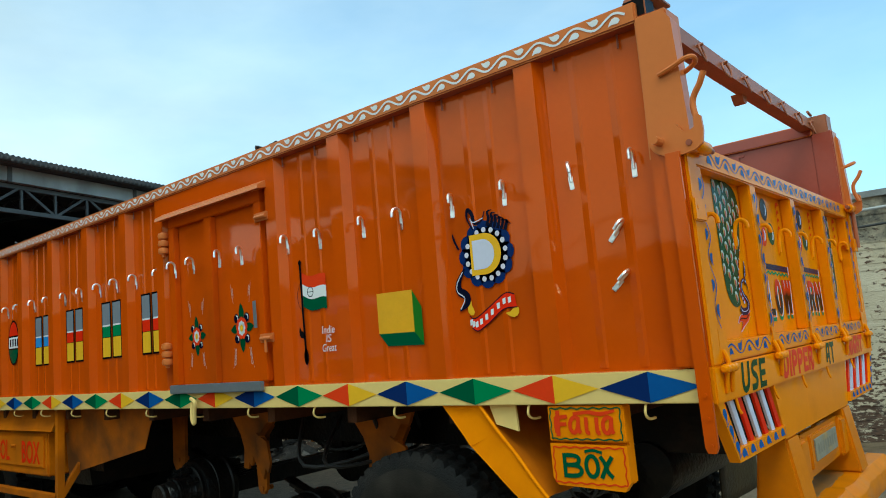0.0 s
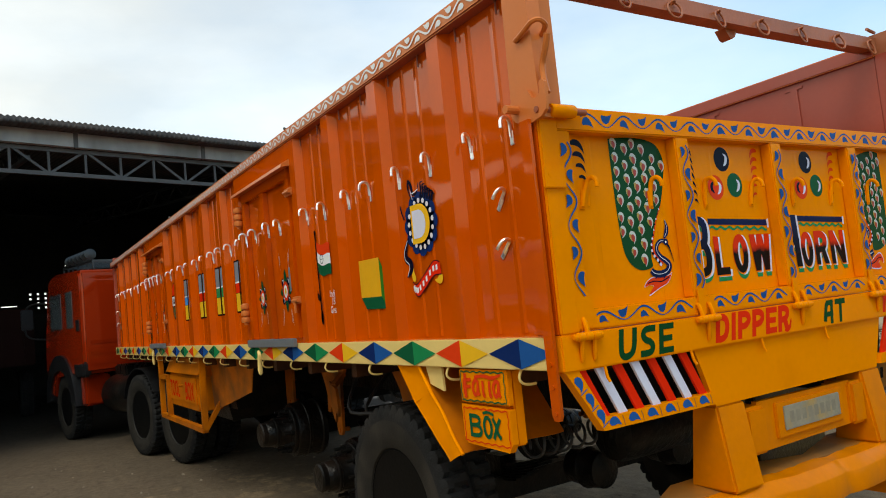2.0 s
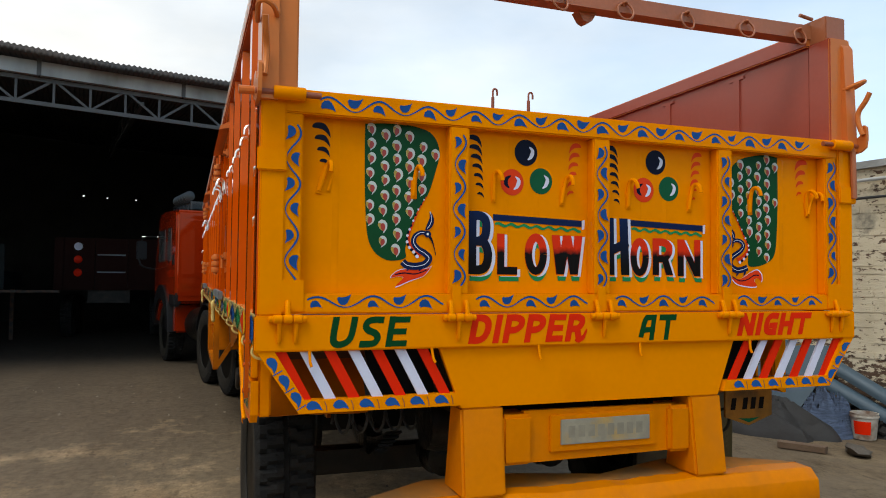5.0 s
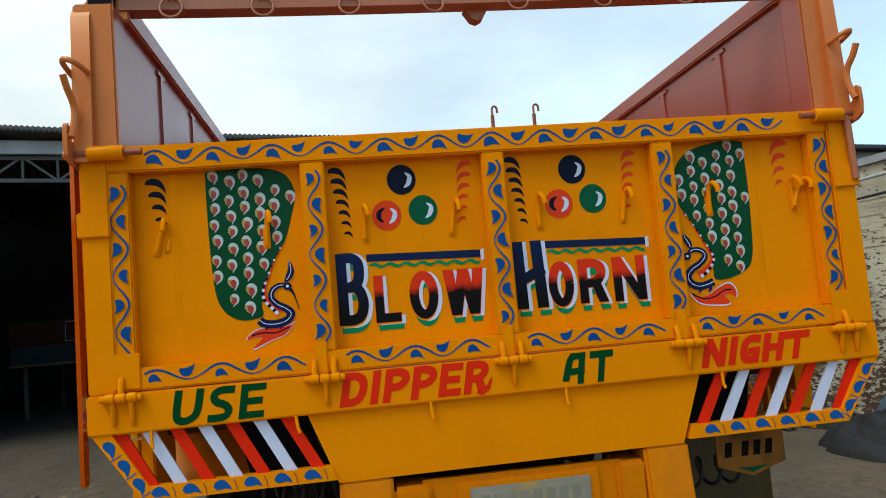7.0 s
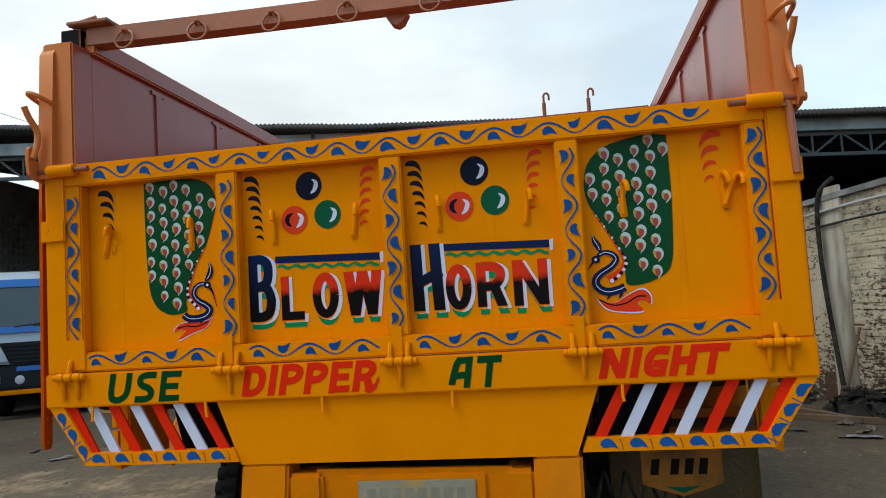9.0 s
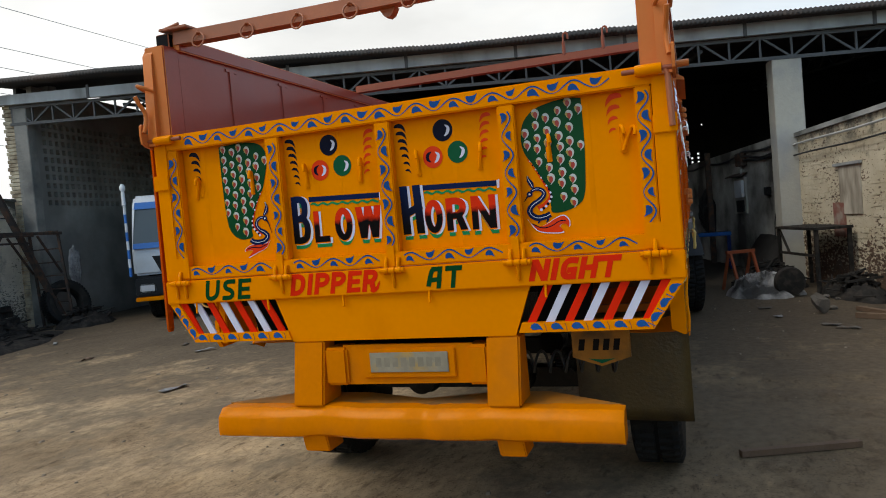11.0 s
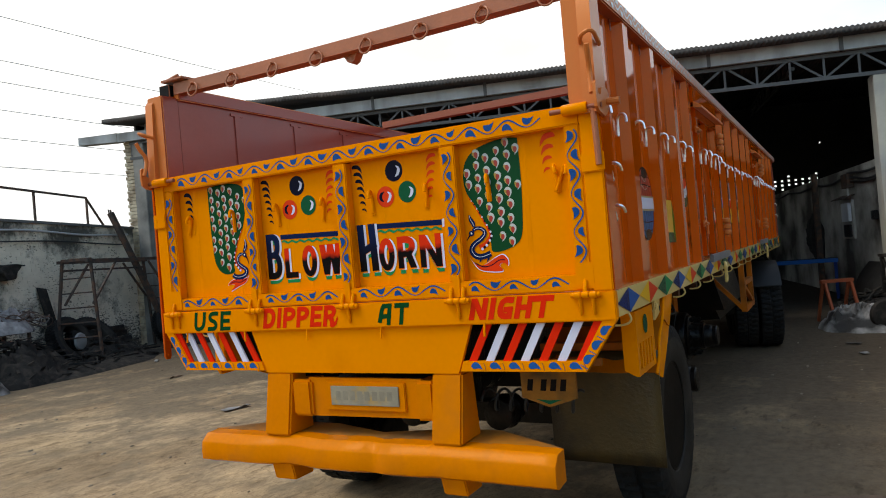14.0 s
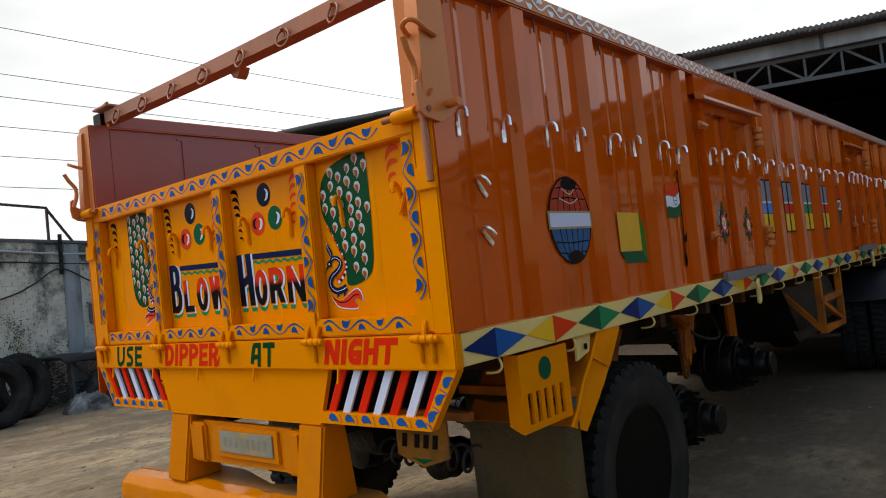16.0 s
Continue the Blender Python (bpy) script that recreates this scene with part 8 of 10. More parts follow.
for s in (-1, 1):
    for x0, x1, z0, z1 in ((-11.98, -11.35, 1.72, 2.28), (-11.10, -10.78, 1.72, 2.28)):
        bm = bmesh.new()
        y0, y1 = sorted((s * 1.196, s * 1.206))
        box(bm, x0, x1, y0, y1, z0, z1, 0.004)
        part("side_window", bm, glass_mat, tractor, "dark side window")
    bm = bmesh.new()
    y0, y1 = sorted((s * 1.19, s * 1.215))
    box(bm, -10.62, -10.48, y0, y1, 1.66, 1.83, 0.006)
    part("air_vent", bm, plastic_black, tractor, "black air vent")
    bm = bmesh.new()
    n = 14
    outer = [(-11.55 + 0.78 * math.cos(t), 0.55 + 0.78 * math.sin(t)) for t in np.linspace(0.0, math.pi, n)]
    inner = [(-11.55 + 0.55 * math.cos(t), 0.60 + 0.49 * math.sin(t)) for t in np.linspace(0.0, math.pi, n)]
    slab(bm, [(a, s * 1.235, b) for a, b in outer + inner[::-1]], (0, -s * 0.4, 0))
    part("wheel_arch", bm, plastic_black, tractor, "black plastic wheel arch")
    bm = bmesh.new()
    box(bm, -10.80, -10.36, *sorted((s * 1.10, s * 1.222)), 0.98, 1.20, 0.03)
    part("arch_trim", bm, plastic_black, tractor)
    bm = bmesh.new()
    box(bm, -10.72, -10.50, *sorted((s * 0.80, s * 1.16)), 0.55, 1.0, 0.03)
    part("step_panel", bm, cab_red, tractor)
    bm = bmesh.new()
    tube(bm, curve([(-12.25, s * 1.2, 2.2), (-12.45, s * 1.42, 2.15), (-12.45, s * 1.45, 1.7), (-12.3, s * 1.2, 1.6)], 5), 0.016, 8)
    box(bm, -12.48, -12.42, *sorted((s * 1.34, s * 1.52)), 1.78, 2.12, 0.015)
    part("mirror", bm, plastic_black, tractor, "black door mirror")
    bm = bmesh.new()
    for z in (1.15, 1.3, 1.45):
        box(bm, -10.37, -10.345, *sorted((s * 0.2, s * 1.1)), z, z + 0.06)
    part("rear_ribs", bm, cab_red, tractor)
bm = bmesh.new()
for z in (1.45,):
    slab(bm, [(CX1 + 0.02, -1.02, 1.62), (CX1 + 0.02, 1.02, 1.62), (CX1 + 0.24, 0.98, 2.35), (CX1 + 0.24, -0.98, 2.35)], (-0.02, 0, 0.004))
part("windscreen", bm, glass_mat, tractor, "dark windscreen")
bm = bmesh.new()
for y in (-0.95, 0.95):
    bar(bm, (-10.5, y, 2.70), (-12.0, y, 2.74), 0.03, 0.03)
for i in range(7):
    x = -10.5 - 0.25 * i
    bar(bm, (x, -0.95, 2.70 + 0.007 * i), (x, 0.95, 2.70 + 0.007 * i), 0.03, 0.03)
    for y in (-0.95, 0.95):
        bar(bm, (x, y, 2.58), (x, y, 2.71), 0.025, 0.025, up=(1, 0, 0))
part("roof_rack", bm, surface("dark_rack_steel", (0.05, 0.05, 0.05), rough=0.4, metal=0.3), tractor, "dark steel roof rack")
for i in range(6):
    bm = bmesh.new()
    lathe(bm, [(0.02, -0.05), (0.07, -0.04), (0.085, 0.04), (0.03, 0.05)], 16, "x", (-10.55 - 0.2 * i, -0.98, 2.80))
    part("rack_lamp", bm, surface("lamp_shell", (0.025, 0.025, 0.025), rough=0.3, metal=0.2), tractor)
for y in (-0.42, 0.42):
    bm = bmesh.new()
    box(bm, -12.1, -6.2, y - 0.04, y + 0.04, 0.80, 1.02)
    part("chassis_rail", bm, greasy, tractor, "greasy chassis rail")
for x in (-7.27, -8.42):
    for y, o in ((-1.02, -1), (-0.73, 1), (0.73, -1), (1.02, 1)):
        wheel_at(tractor, x, y, 0.503, (x * 31 + y * 17) % 40, o)
    bm = bmesh.new()
    bar(bm, (x, -0.9, 0.5), (x, 0.9, 0.5), 0.16, 0.16)
    lathe(bm, [(0.05, -0.3), (0.22, -0.12), (0.24, 0), (0.22, 0.12), (0.05, 0.3)], 20, "y", (x, 0, 0.5))
    part("axle", bm, greasy, tractor)
for s in (-1, 1):
    wheel_at(tractor, -11.55, s * 1.03, 0.503, 11, s)
    for q in range(2):
        bm = bmesh.new()
        xc = (-7.27, -8.42)[q]
        pts = [(xc + 0.56 * math.cos(t), 0.52 + 0.56 * math.sin(t)) for t in np.linspace(0.5, math.pi - 0.3, 10)]
        slab(bm, [(a, s * 1.15, b) for a, b in pts] + [(a, s * 1.15, b + 0.012) for a, b in pts[::-1]], (0, -s * 0.55, 0))
        part("mudguard", bm, plastic_black, tractor, "black mudguard")
    bm = bmesh.new()
    lathe(bm, [(0.02, -0.52), (0.24, -0.50), (0.27, -0.45), (0.27, 0.45), (0.24, 0.50), (0.02, 0.52)], 24, "x", (-9.5, s * 0.85, 0.72))
    part("fuel_tank", bm, greasy, tractor, "black fuel tank")
    bm = bmesh.new()
    rng = random.Random(8)
    for i in range(7):
        x = -9.0 - 0.18 * i
        box(bm, x, x + 0.13, *sorted((s * 0.55, s * (0.85 + 0.1 * rng.random()))), 0.80 + 0.2 * rng.random(), 1.12, 0.02)
    part("valve_gear", bm, greasy, tractor)
bm = bmesh.new()
lathe(bm, [(0.45, 1.04), (0.50, 1.06), (0.50, 1.12), (0.10, 1.14)], 28, "z", (-7.5, 0, 0))
part("coupling_plate", bm, greasy, tractor)

# ---- white and blue truck in the shed ----
W0, WY = -9.30, -8.44
white_truck = thing("parked_truck", "white and blue truck parked under the shed roof", "truck", m=pose(W0, WY, 0, 0, 0, 28))
bm = bmesh.new()
prof = [(0.0, 0.95), (0.02, 1.45), (-0.30, 2.38), (-0.48, 2.60), (-1.7, 2.66), (-1.8, 2.5), (-1.8, 0.95)]
slab(bm, [(x, -1.23, z) for x, z in prof], (0, 2.46, 0))
bmesh.ops.bevel(bm, geom=bm.edges[:], offset=0.05, segments=3, affect="EDGES")
part("cab_shell", bm, truck_white, white_truck, "white cab shell")
bm = bmesh.new()
slab(bm, [(-0.005, -1.19, 1.58), (-0.005, 1.19, 1.58), (-0.275, 1.16, 2.30), (-0.275, -1.16, 2.30)], (0.03, 0, 0.006))
part("windscreen", bm, glass_mat, white_truck, "dark windscreen")
bm = bmesh.new()
slab(bm, [(-0.275, -1.17, 2.30), (-0.275, 1.17, 2.30), (-0.31, 1.15, 2.44), (-0.31, -1.15, 2.44)], (0.05, 0, 0.01))
slab(bm, [(0.012, -1.19, 1.49), (0.012, 1.19, 1.49), (0.0, 1.18, 1.60), (0.0, -1.18, 1.60)], (0.04, 0, 0.006))
part("blue_trim", bm, truck_blue, white_truck, "blue sun visor and trim band")
bm = bmesh.new()
slab(bm, [(0.004, -0.84, 1.33), (0.004, 0.84, 1.33), (0.004, 0.66, 0.93), (0.004, -0.66, 0.93)], (0.03, 0, 0))
for i in range(5):
    z, w = 0.99 + 0.072 * i, 0.66 + 0.032 * i
    box(bm, 0.03, 0.07, -w, w, z - 0.02, z + 0.018, 0.008)
grille = part("grille", bm, plastic_black, white_truck, "black slatted grille")
bm = bmesh.new()
lathe(bm, [(0.0, 0.145), (0.07, 0.143), (0.085, 0.135), (0.085, 0.12)], 22, "x", (0, 0, 0.80))
for v in bm.verts:
    v.co.y *= 1.25
part("badge", bm, chrome, white_truck, "plain chrome oval badge")
for s in (-1, 1):
    bm = bmesh.new()
    tube(bm, [(0.045, s * 0.15 - 0.45, 1.60), (0.03, s * 0.15 + 0.30, 1.68)], 0.010, 6)
    rod(bm, (0.03, s * 0.15 - 0.05, 1.56), (0.036, s * 0.15 - 0.05, 1.645), 0.012, 8)
    part("wiper", bm, plastic_black, white_truck, "black wiper")
bm = bmesh.new()
box(bm, -0.25, 0.12, -1.2, 1.2, 0.52, 0.92, 0.04)
front_bumper = part("front_bumper", bm, plastic_black, white_truck, "black front bumper")
bm = bmesh.new()
box(bm, 0.10, 0.135, -0.55, 0.55, 0.83, 0.91, 0.005)
part("blue_strip", bm, truck_blue, front_bumper)
bm = bmesh.new()
box(bm, -0.1, 0.14, -1.2, 1.2, 0.43, 0.51, 0.01)
part("yellow_strip", bm, yellow, front_bumper, "yellow painted lower strip")
for s in (-1, 1):
    bm = bmesh.new()
    box(bm, 0.09, 0.14, s * 0.95 - 0.16, s * 0.95 + 0.16, 0.60, 0.78, 0.03)
    part("headlight", bm, lamp_glass, front_bumper, "clear headlight")
    bm = bmesh.new()
    lathe(bm, [(0.0, 0.13), (0.05, 0.14), (0.075, 0.13), (0.08, 0.11)], 20, "x", (0, s * 0.50, 0.68))
    part("fog_light", bm, lamp_glass, front_bumper)
    wheel_at(white_truck, -0.95, s * 1.0, 0.503, 5, s)
    bm = bmesh.new()
    for i in range(8):
        rod(bm, (0.10, s * 1.26, 0.95 + 0.18 * i), (0.10, s * 1.26, 1.13 + 0.18 * i), 0.028, 10, mi=i % 2)
    lathe(bm, [(0.02, 2.38), (0.042, 2.40), (0.036, 2.48), (0.036, 2.64), (0.030, 2.67), (0.054, 2.71), (0.056, 2.77), (0.03, 2.82)], 14, "z", (0.10, s * 1.26, 0), mi=1)
    part("corner_pole", bm, [truck_blue, white], white_truck, "blue and white striped corner pole")
bm = bmesh.new()
box(bm, -6.0, -1.9, -1.2, 1.2, 0.95, 2.5, 0.02)
part("load_body", bm, surface("brown_load_body", (0.12, 0.06, 0.035), rough=0.6), white_truck)
bm = bmesh.new()
bar(bm, (-0.1, -0.42, 0.75), (-5.9, -0.42, 0.75), 0.08, 0.22)
bar(bm, (-0.1, 0.42, 0.75), (-5.9, 0.42, 0.75), 0.08, 0.22)
part("chassis", bm, greasy, white_truck)
for s in (-1, 1):
    for x in (-4.1, -5.2):
        wheel_at(white_truck, x, s * 1.0, 0.503, 5, s)

# ---- dark red trailer deep in the shed ----
red_trailer = thing("parked_trailer", "dark red cargo trailer standing deep in the shed", "truck", m=pose(-16.0, -3.15, 0, 0, 0, 0))
bm = bmesh.new()
box(bm, -7.0, 0.0, -1.15, 1.15, 1.15, 2.35, 0.02)
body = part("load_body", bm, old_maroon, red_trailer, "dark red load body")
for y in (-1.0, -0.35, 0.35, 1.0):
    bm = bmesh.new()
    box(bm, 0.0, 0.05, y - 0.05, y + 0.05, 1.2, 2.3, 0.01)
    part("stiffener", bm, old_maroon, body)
for z in (1.55, 1.95):
    bm = bmesh.new()
    box(bm, 0.05, 0.06, -0.25, 0.35, z, z + 0.03)
    part("reflector_strip", bm, grey_paint, body)
for z in (1.55, 1.85, 2.15):
    bm = bmesh.new()
    lathe(bm, [(0.0, 0.065), (0.07, 0.06), (0.09, 0.05)], 18, "x", (0, -0.65, z))
    part("reflector", bm, lilac_white if z > 2 else red, body)
bm = bmesh.new()
box(bm, -6.8, -0.1, -0.45, 0.45, 0.85, 1.15)
part("chassis", bm, greasy, red_trailer)
for x in (-1.2, -2.4):
    for s in (-1, 1):
        wheel_at(red_trailer, x, s * 0.98, 0.503, 5, s)


# ---- workshop truck bed with a painted board, in the shed ----
bed = thing("stored_truck_bed", "dark truck bed with a maroon tool box board", "truck", m=pose(-14.2, -6.1, 0))
# teal sheets of the bed coloured nearly black to carry the shed's shade
bm = bmesh.new()
box(bm, -2.5, 0.0, -1.6, 1.05, 1.18, 1.56, 0.01)
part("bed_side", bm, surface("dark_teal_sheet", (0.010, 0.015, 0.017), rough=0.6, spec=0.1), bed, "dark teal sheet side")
bm = bmesh.new()
box(bm, -0.05, 0.03, -1.6, 0.62, 1.58, 2.08, 0.01)
board = part("name_board", bm, old_maroon, bed, "maroon painted board with white words")
BP = on_tail(0.03)
letters("word_tool", "TOOL", -0.12, 0.20, 1.83, 1.96, BP, 0.003, white, board, "white painted word TOOL", 0.01)
letters("word_box", "BOX", -0.12, 0.20, 1.64, 1.78, BP, 0.003, white, board, "white painted word BOX", 0.01)
coat("board_border", stroke([(-0.45, 1.62), (0.5, 1.62), (0.5, 2.03), (-0.45, 2.03), (-0.45, 1.62)], 0.012), BP, 0.003, dirty_cloth, board)
bm = bmesh.new()
for z in (1.52, 1.76):
    rod(bm, (0.02, 0.72, z), (0.02, 1.05, z), 0.015, 8)
box(bm, -0.05, 0.0, 0.66, 1.2, 1.2, 2.1, 0.01)
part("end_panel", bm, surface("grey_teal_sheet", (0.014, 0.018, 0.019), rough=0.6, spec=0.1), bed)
for x in (-0.3, -2.3):
    for y in (-1.4, 0.9):
        bm = bmesh.new()
        bar(bm, (x, y, 0.0), (x, y, 1.2), 0.08, 0.08, up=(1, 0, 0))
        part("leg", bm, rusty, bed)
bm = bmesh.new()
bar(bm, (0.0, -1.6, 1.15), (0.0, 2.2, 1.15), 0.05, 0.05)
part("rail", bm, rusty, bed)
pole = thing("leaning_pole", "pale pole leaning on the truck bed", "pole")
bm = bmesh.new()
rod(bm, (-13.4, -5.55, 0.0), (-14.1, -5.75, 1.35), 0.022, 10)
part("shaft", bm, pillar_mat, pole)


# ---- heaps and loose stuff ----
def heap(name, m, rx, ry, h, material, label, category, seed=0, fold=6.0, bits=0):
    """A crumpled heap of cloth or sheet."""
    bm = bmesh.new()
    n = 22
    rows = []
    for i in range(n + 1):
        r = i / n
        ring = []
        for j in range(40):
            t = 2 * math.pi * j / 40
            x, y = r * math.cos(t), r * math.sin(t)
            k = 1 + 0.22 * noise.noise((2.2 * math.cos(t) + seed, 2.2 * math.sin(t), 0.3))
            wx = x + 0.25 * noise.noise((3 * x, 3 * y, seed))
            wy = y + 0.25 * noise.noise((3 * x + 9, 3 * y, seed))
            d = 1 - 2.2 * abs(noise.noise((0.7 * fold * wx + seed, 0.45 * fold * wy, seed)))
            d += 0.5 * (1 - 3 * abs(noise.noise((1.6 * fold * wx, 1.1 * fold * wy + seed, 1))))
            lump = 0.75 + 0.5 * noise.noise((2.1 * x + seed, 2.1 * y, 3))
            z = h * (1 - r ** 3) * (0.62 * lump + 0.26 * d)
            ring.append(bm.verts.new((rx * x * k, ry * y * k, max(0.0, z) if i < n else -0.02)))
        rows.append(ring)
    for A, B in zip(rows, rows[1:]):
        for j in range(40):
            if A is rows[0]:
                continue
            bm.faces.new((A[j], A[(j + 1) % 40], B[(j + 1) % 40], B[j]))
    bm.faces.new(rows[1])
    for v in rows[0]:
        bm.verts.remove(v)
    rng = random.Random(int(seed * 10))
    for i in range(bits):
        r, t, a = rng.uniform(0, 0.9), rng.uniform(0, 6.3), rng.uniform(0, 3.1)
        x, y, z = rx * r * math.cos(t), ry * r * math.sin(t), h * (1 - r ** 1.7) * 0.9 + 0.03
        l = rng.uniform(0.08, 0.3)
        dz = rng.uniform(-0.08, 0.08)
        bar(bm, (x - l * math.cos(a), y - l * math.sin(a), max(0.02, z - dz)), (x + l * math.cos(a), y + l * math.sin(a), max(0.02, z + dz)), rng.uniform(0.02, 0.07), rng.uniform(0.01, 0.04))
    ob = part(name, bm, material, smooth=50)
    ob.matrix_world = m
    return tagged(ob, label, category, kind="stuff" if bits else "")


def stone_bm(seed, r):
    bm = bmesh.new()
    bmesh.ops.create_icosphere(bm, subdivisions=2, radius=r)
    for v in bm.verts:
        v.co *= 1 + 0.75 * noise.noise(v.co * (1.1 / r) + Vector((seed, seed * 2, 0)))
        v.co.x *= 1.25
        v.co.z *= 0.5
    return bm


def at_r(a, b, z=0.0, turn=0.0):
    return RW @ pose(a, b, z, 0, 0, turn)


def at_l(a, b, z=0.0, turn=0.0):
    return LW @ pose(a, b, z, 0, 0, turn)


# +y side: bench frame by the wall
bench = thing("steel_bench", "rusty angle-iron bench frame against the wall", "bench", m=at_r(0.95, -0.62))
bm = bmesh.new()
box(bm, 0.0, 1.5, 0.0, 0.55, 0.93, 0.97, 0.005)
part("top", bm, scrap_black, bench)
for x in (0.05, 1.45):
    for y in (0.04, 0.51):
        bm = bmesh.new()
        bar(bm, (x, y, 0.0), (x, y, 0.93), 0.05, 0.05, up=(1, 0, 0))
        part("leg", bm, scrap_black, bench)
bm = bmesh.new()
bar(bm, (0.05, 0.04, 0.55), (1.45, 0.04, 0.55), 0.03, 0.04)
part("rail", bm, scrap_black, bench)
bm = bmesh.new()
bar(bm, (0.1, 0.04, 0.90), (0.45, 0.04, 0.55), 0.03, 0.03)
part("brace", bm, scrap_black, bench)

heap("crumpled_sack", at_r(1.95, -1.22), 0.62, 0.55, 0.42, sooty_cloth, "crumpled pale sooty plastic sacking by the bench", "sacking", 3.0, 12.0)
heap("scrap_mound", at_r(0.9, -0.75), 0.9, 0.55, 0.38, scrap_black, "dark heap of workshop scrap", "scrap", 5.0, 8.0, 30)
hubthing = thing("old_hub", "rusty wheel hub lying by the sacking", "hub", m=at_r(2.45, -1.02, 0.0, 85))
bm = bmesh.new()
lathe(bm, [(0.05, -0.12), (0.20, -0.10), (0.22, -0.02), (0.20, 0.03), (0.12, 0.05), (0.11, 0.12), (0.04, 0.14)], 22, "y", (0, 0, 0.22))
lathe(bm, [(0.10, 0.06), (0.14, 0.075), (0.15, 0.055)], 22, "y", (0, 0, 0.22))
for i in range(8):
    t = 2 * math.pi * i / 8
    rod(bm, (0.175 * math.cos(t), 0.02, 0.22 + 0.175 * math.sin(t)), (0.175 * math.cos(t), 0.07, 0.22 + 0.175 * math.sin(t)), 0.014, 6)
part("drum", bm, scrap_black, hubthing)
trestle = thing("small_trestle", "small rusty orange steel trestle", "trestle", m=pose(-9.75, 1.95, 0, 0, 0, 30))
for y in (-0.2, 0.2):
    for s in (-1, 1):
        bm = bmesh.new()
        bar(bm, (s * 0.24, y, 0.0), (s * 0.03, y, 0.60), 0.038, 0.038, up=(0, 1, 0))
        part("leg", bm, brown, trestle)
bm = bmesh.new()
bar(bm, (0, -0.25, 0.62), (0, 0.25, 0.62), 0.06, 0.05)
part("top", bm, brown, trestle)
blue_bench = thing("blue_bench", "blue painted steel bench in the shed", "bench", m=pose(-13.5, 0.75, 0, 0, 0, 0))
bm = bmesh.new()
box(bm, -0.5, 0.0, 0.0, 1.25, 0.72, 0.80, 0.008)
part("top", bm, blue, blue_bench)
for x in (-0.46, -0.04):
    for y in (0.05, 1.2):
        bm = bmesh.new()
        bar(bm, (x, y, 0), (x, y, 0.72), 0.06, 0.06, up=(1, 0, 0))
        part("leg", bm, dark_blue, blue_bench)
sheet = thing("leaning_sheet", "curved grey metal sheet leaning at the partition", "sheet", m=pose(-11.6, 2.2, 0, 0, 0, 20))
bm = bmesh.new()
rows = [[bm.verts.new((x, 0.25 + 0.35 * (z / 0.75) ** 2, z)) for z in np.linspace(0, 0.75, 7)] for x in (-0.8, 0.0, 0.8)]
for A, B in zip(rows, rows[1:]):
    for j in range(6):
        bm.faces.new((A[j], B[j], B[j + 1], A[j + 1]))
ob = part("sheet_metal", bm, tarp_mat, sheet, smooth=60)
ob.modifiers.new("thick", "SOLIDIFY").thickness = 0.01

# stones and scraps along the foot of the +y wall
rng = random.Random(21)
for i in range(46):
    a = rng.uniform(2.2, 9.5)
    b = -0.12 - abs(rng.gauss(0, 0.28))
    r = rng.uniform(0.03, 0.075)
    ob = part("stone", stone_bm(i, r), stone_mat if i % 3 else rubbish, smooth=15)
    ob.matrix_world = at_r(a, b, r * 0.3, rng.uniform(0, 360))
    tagged(ob, "rough broken stone at the foot of the wall", "stone", "rubble along the wall")
ob = part("stone", stone_bm(77, 0.095), stone_mat, smooth=40)
ob.matrix_world = pose(-6.85, 2.66, 0.12, 0, 80, 20)
tagged(ob, "dark upright lump of concrete on the yard", "stone")
rng = random.Random(4)
for i in range(16):
    bm = bmesh.new()
    w, l = rng.uniform(0.04, 0.12), rng.uniform(0.1, 0.35)
    q = [bm.verts.new((l * x, w * y, 0.012 + 0.03 * noise.noise((x * 2 + i, y * 2, i)))) for x in np.linspace(-0.5, 0.5, 5) for y in (-0.5, 0, 0.5)]
    for k in range(4):
        for j in range(2):
            bm.faces.new((q[k * 3 + j], q[k * 3 + j + 1], q[k * 3 + j + 4], q[k * 3 + j + 3]))
    ob = part("litter_scrap", bm, (dirty_cloth, wood_mat, rubbish)[i % 3], smooth=60)
    ob.modifiers.new("thick", "SOLIDIFY").thickness = 0.006
    ob.matrix_world = pose(*((rng.uniform(-8, -4.6), rng.uniform(1.9, 3.6)) if i < 9 else (rng.uniform(-6.5, -3.0), rng.uniform(-9.5, -2.0))), 0.0, 0, 0, rng.uniform(0, 360))
    tagged(ob, "flattened scrap of litter on the ground", "litter", "litter on the yard")

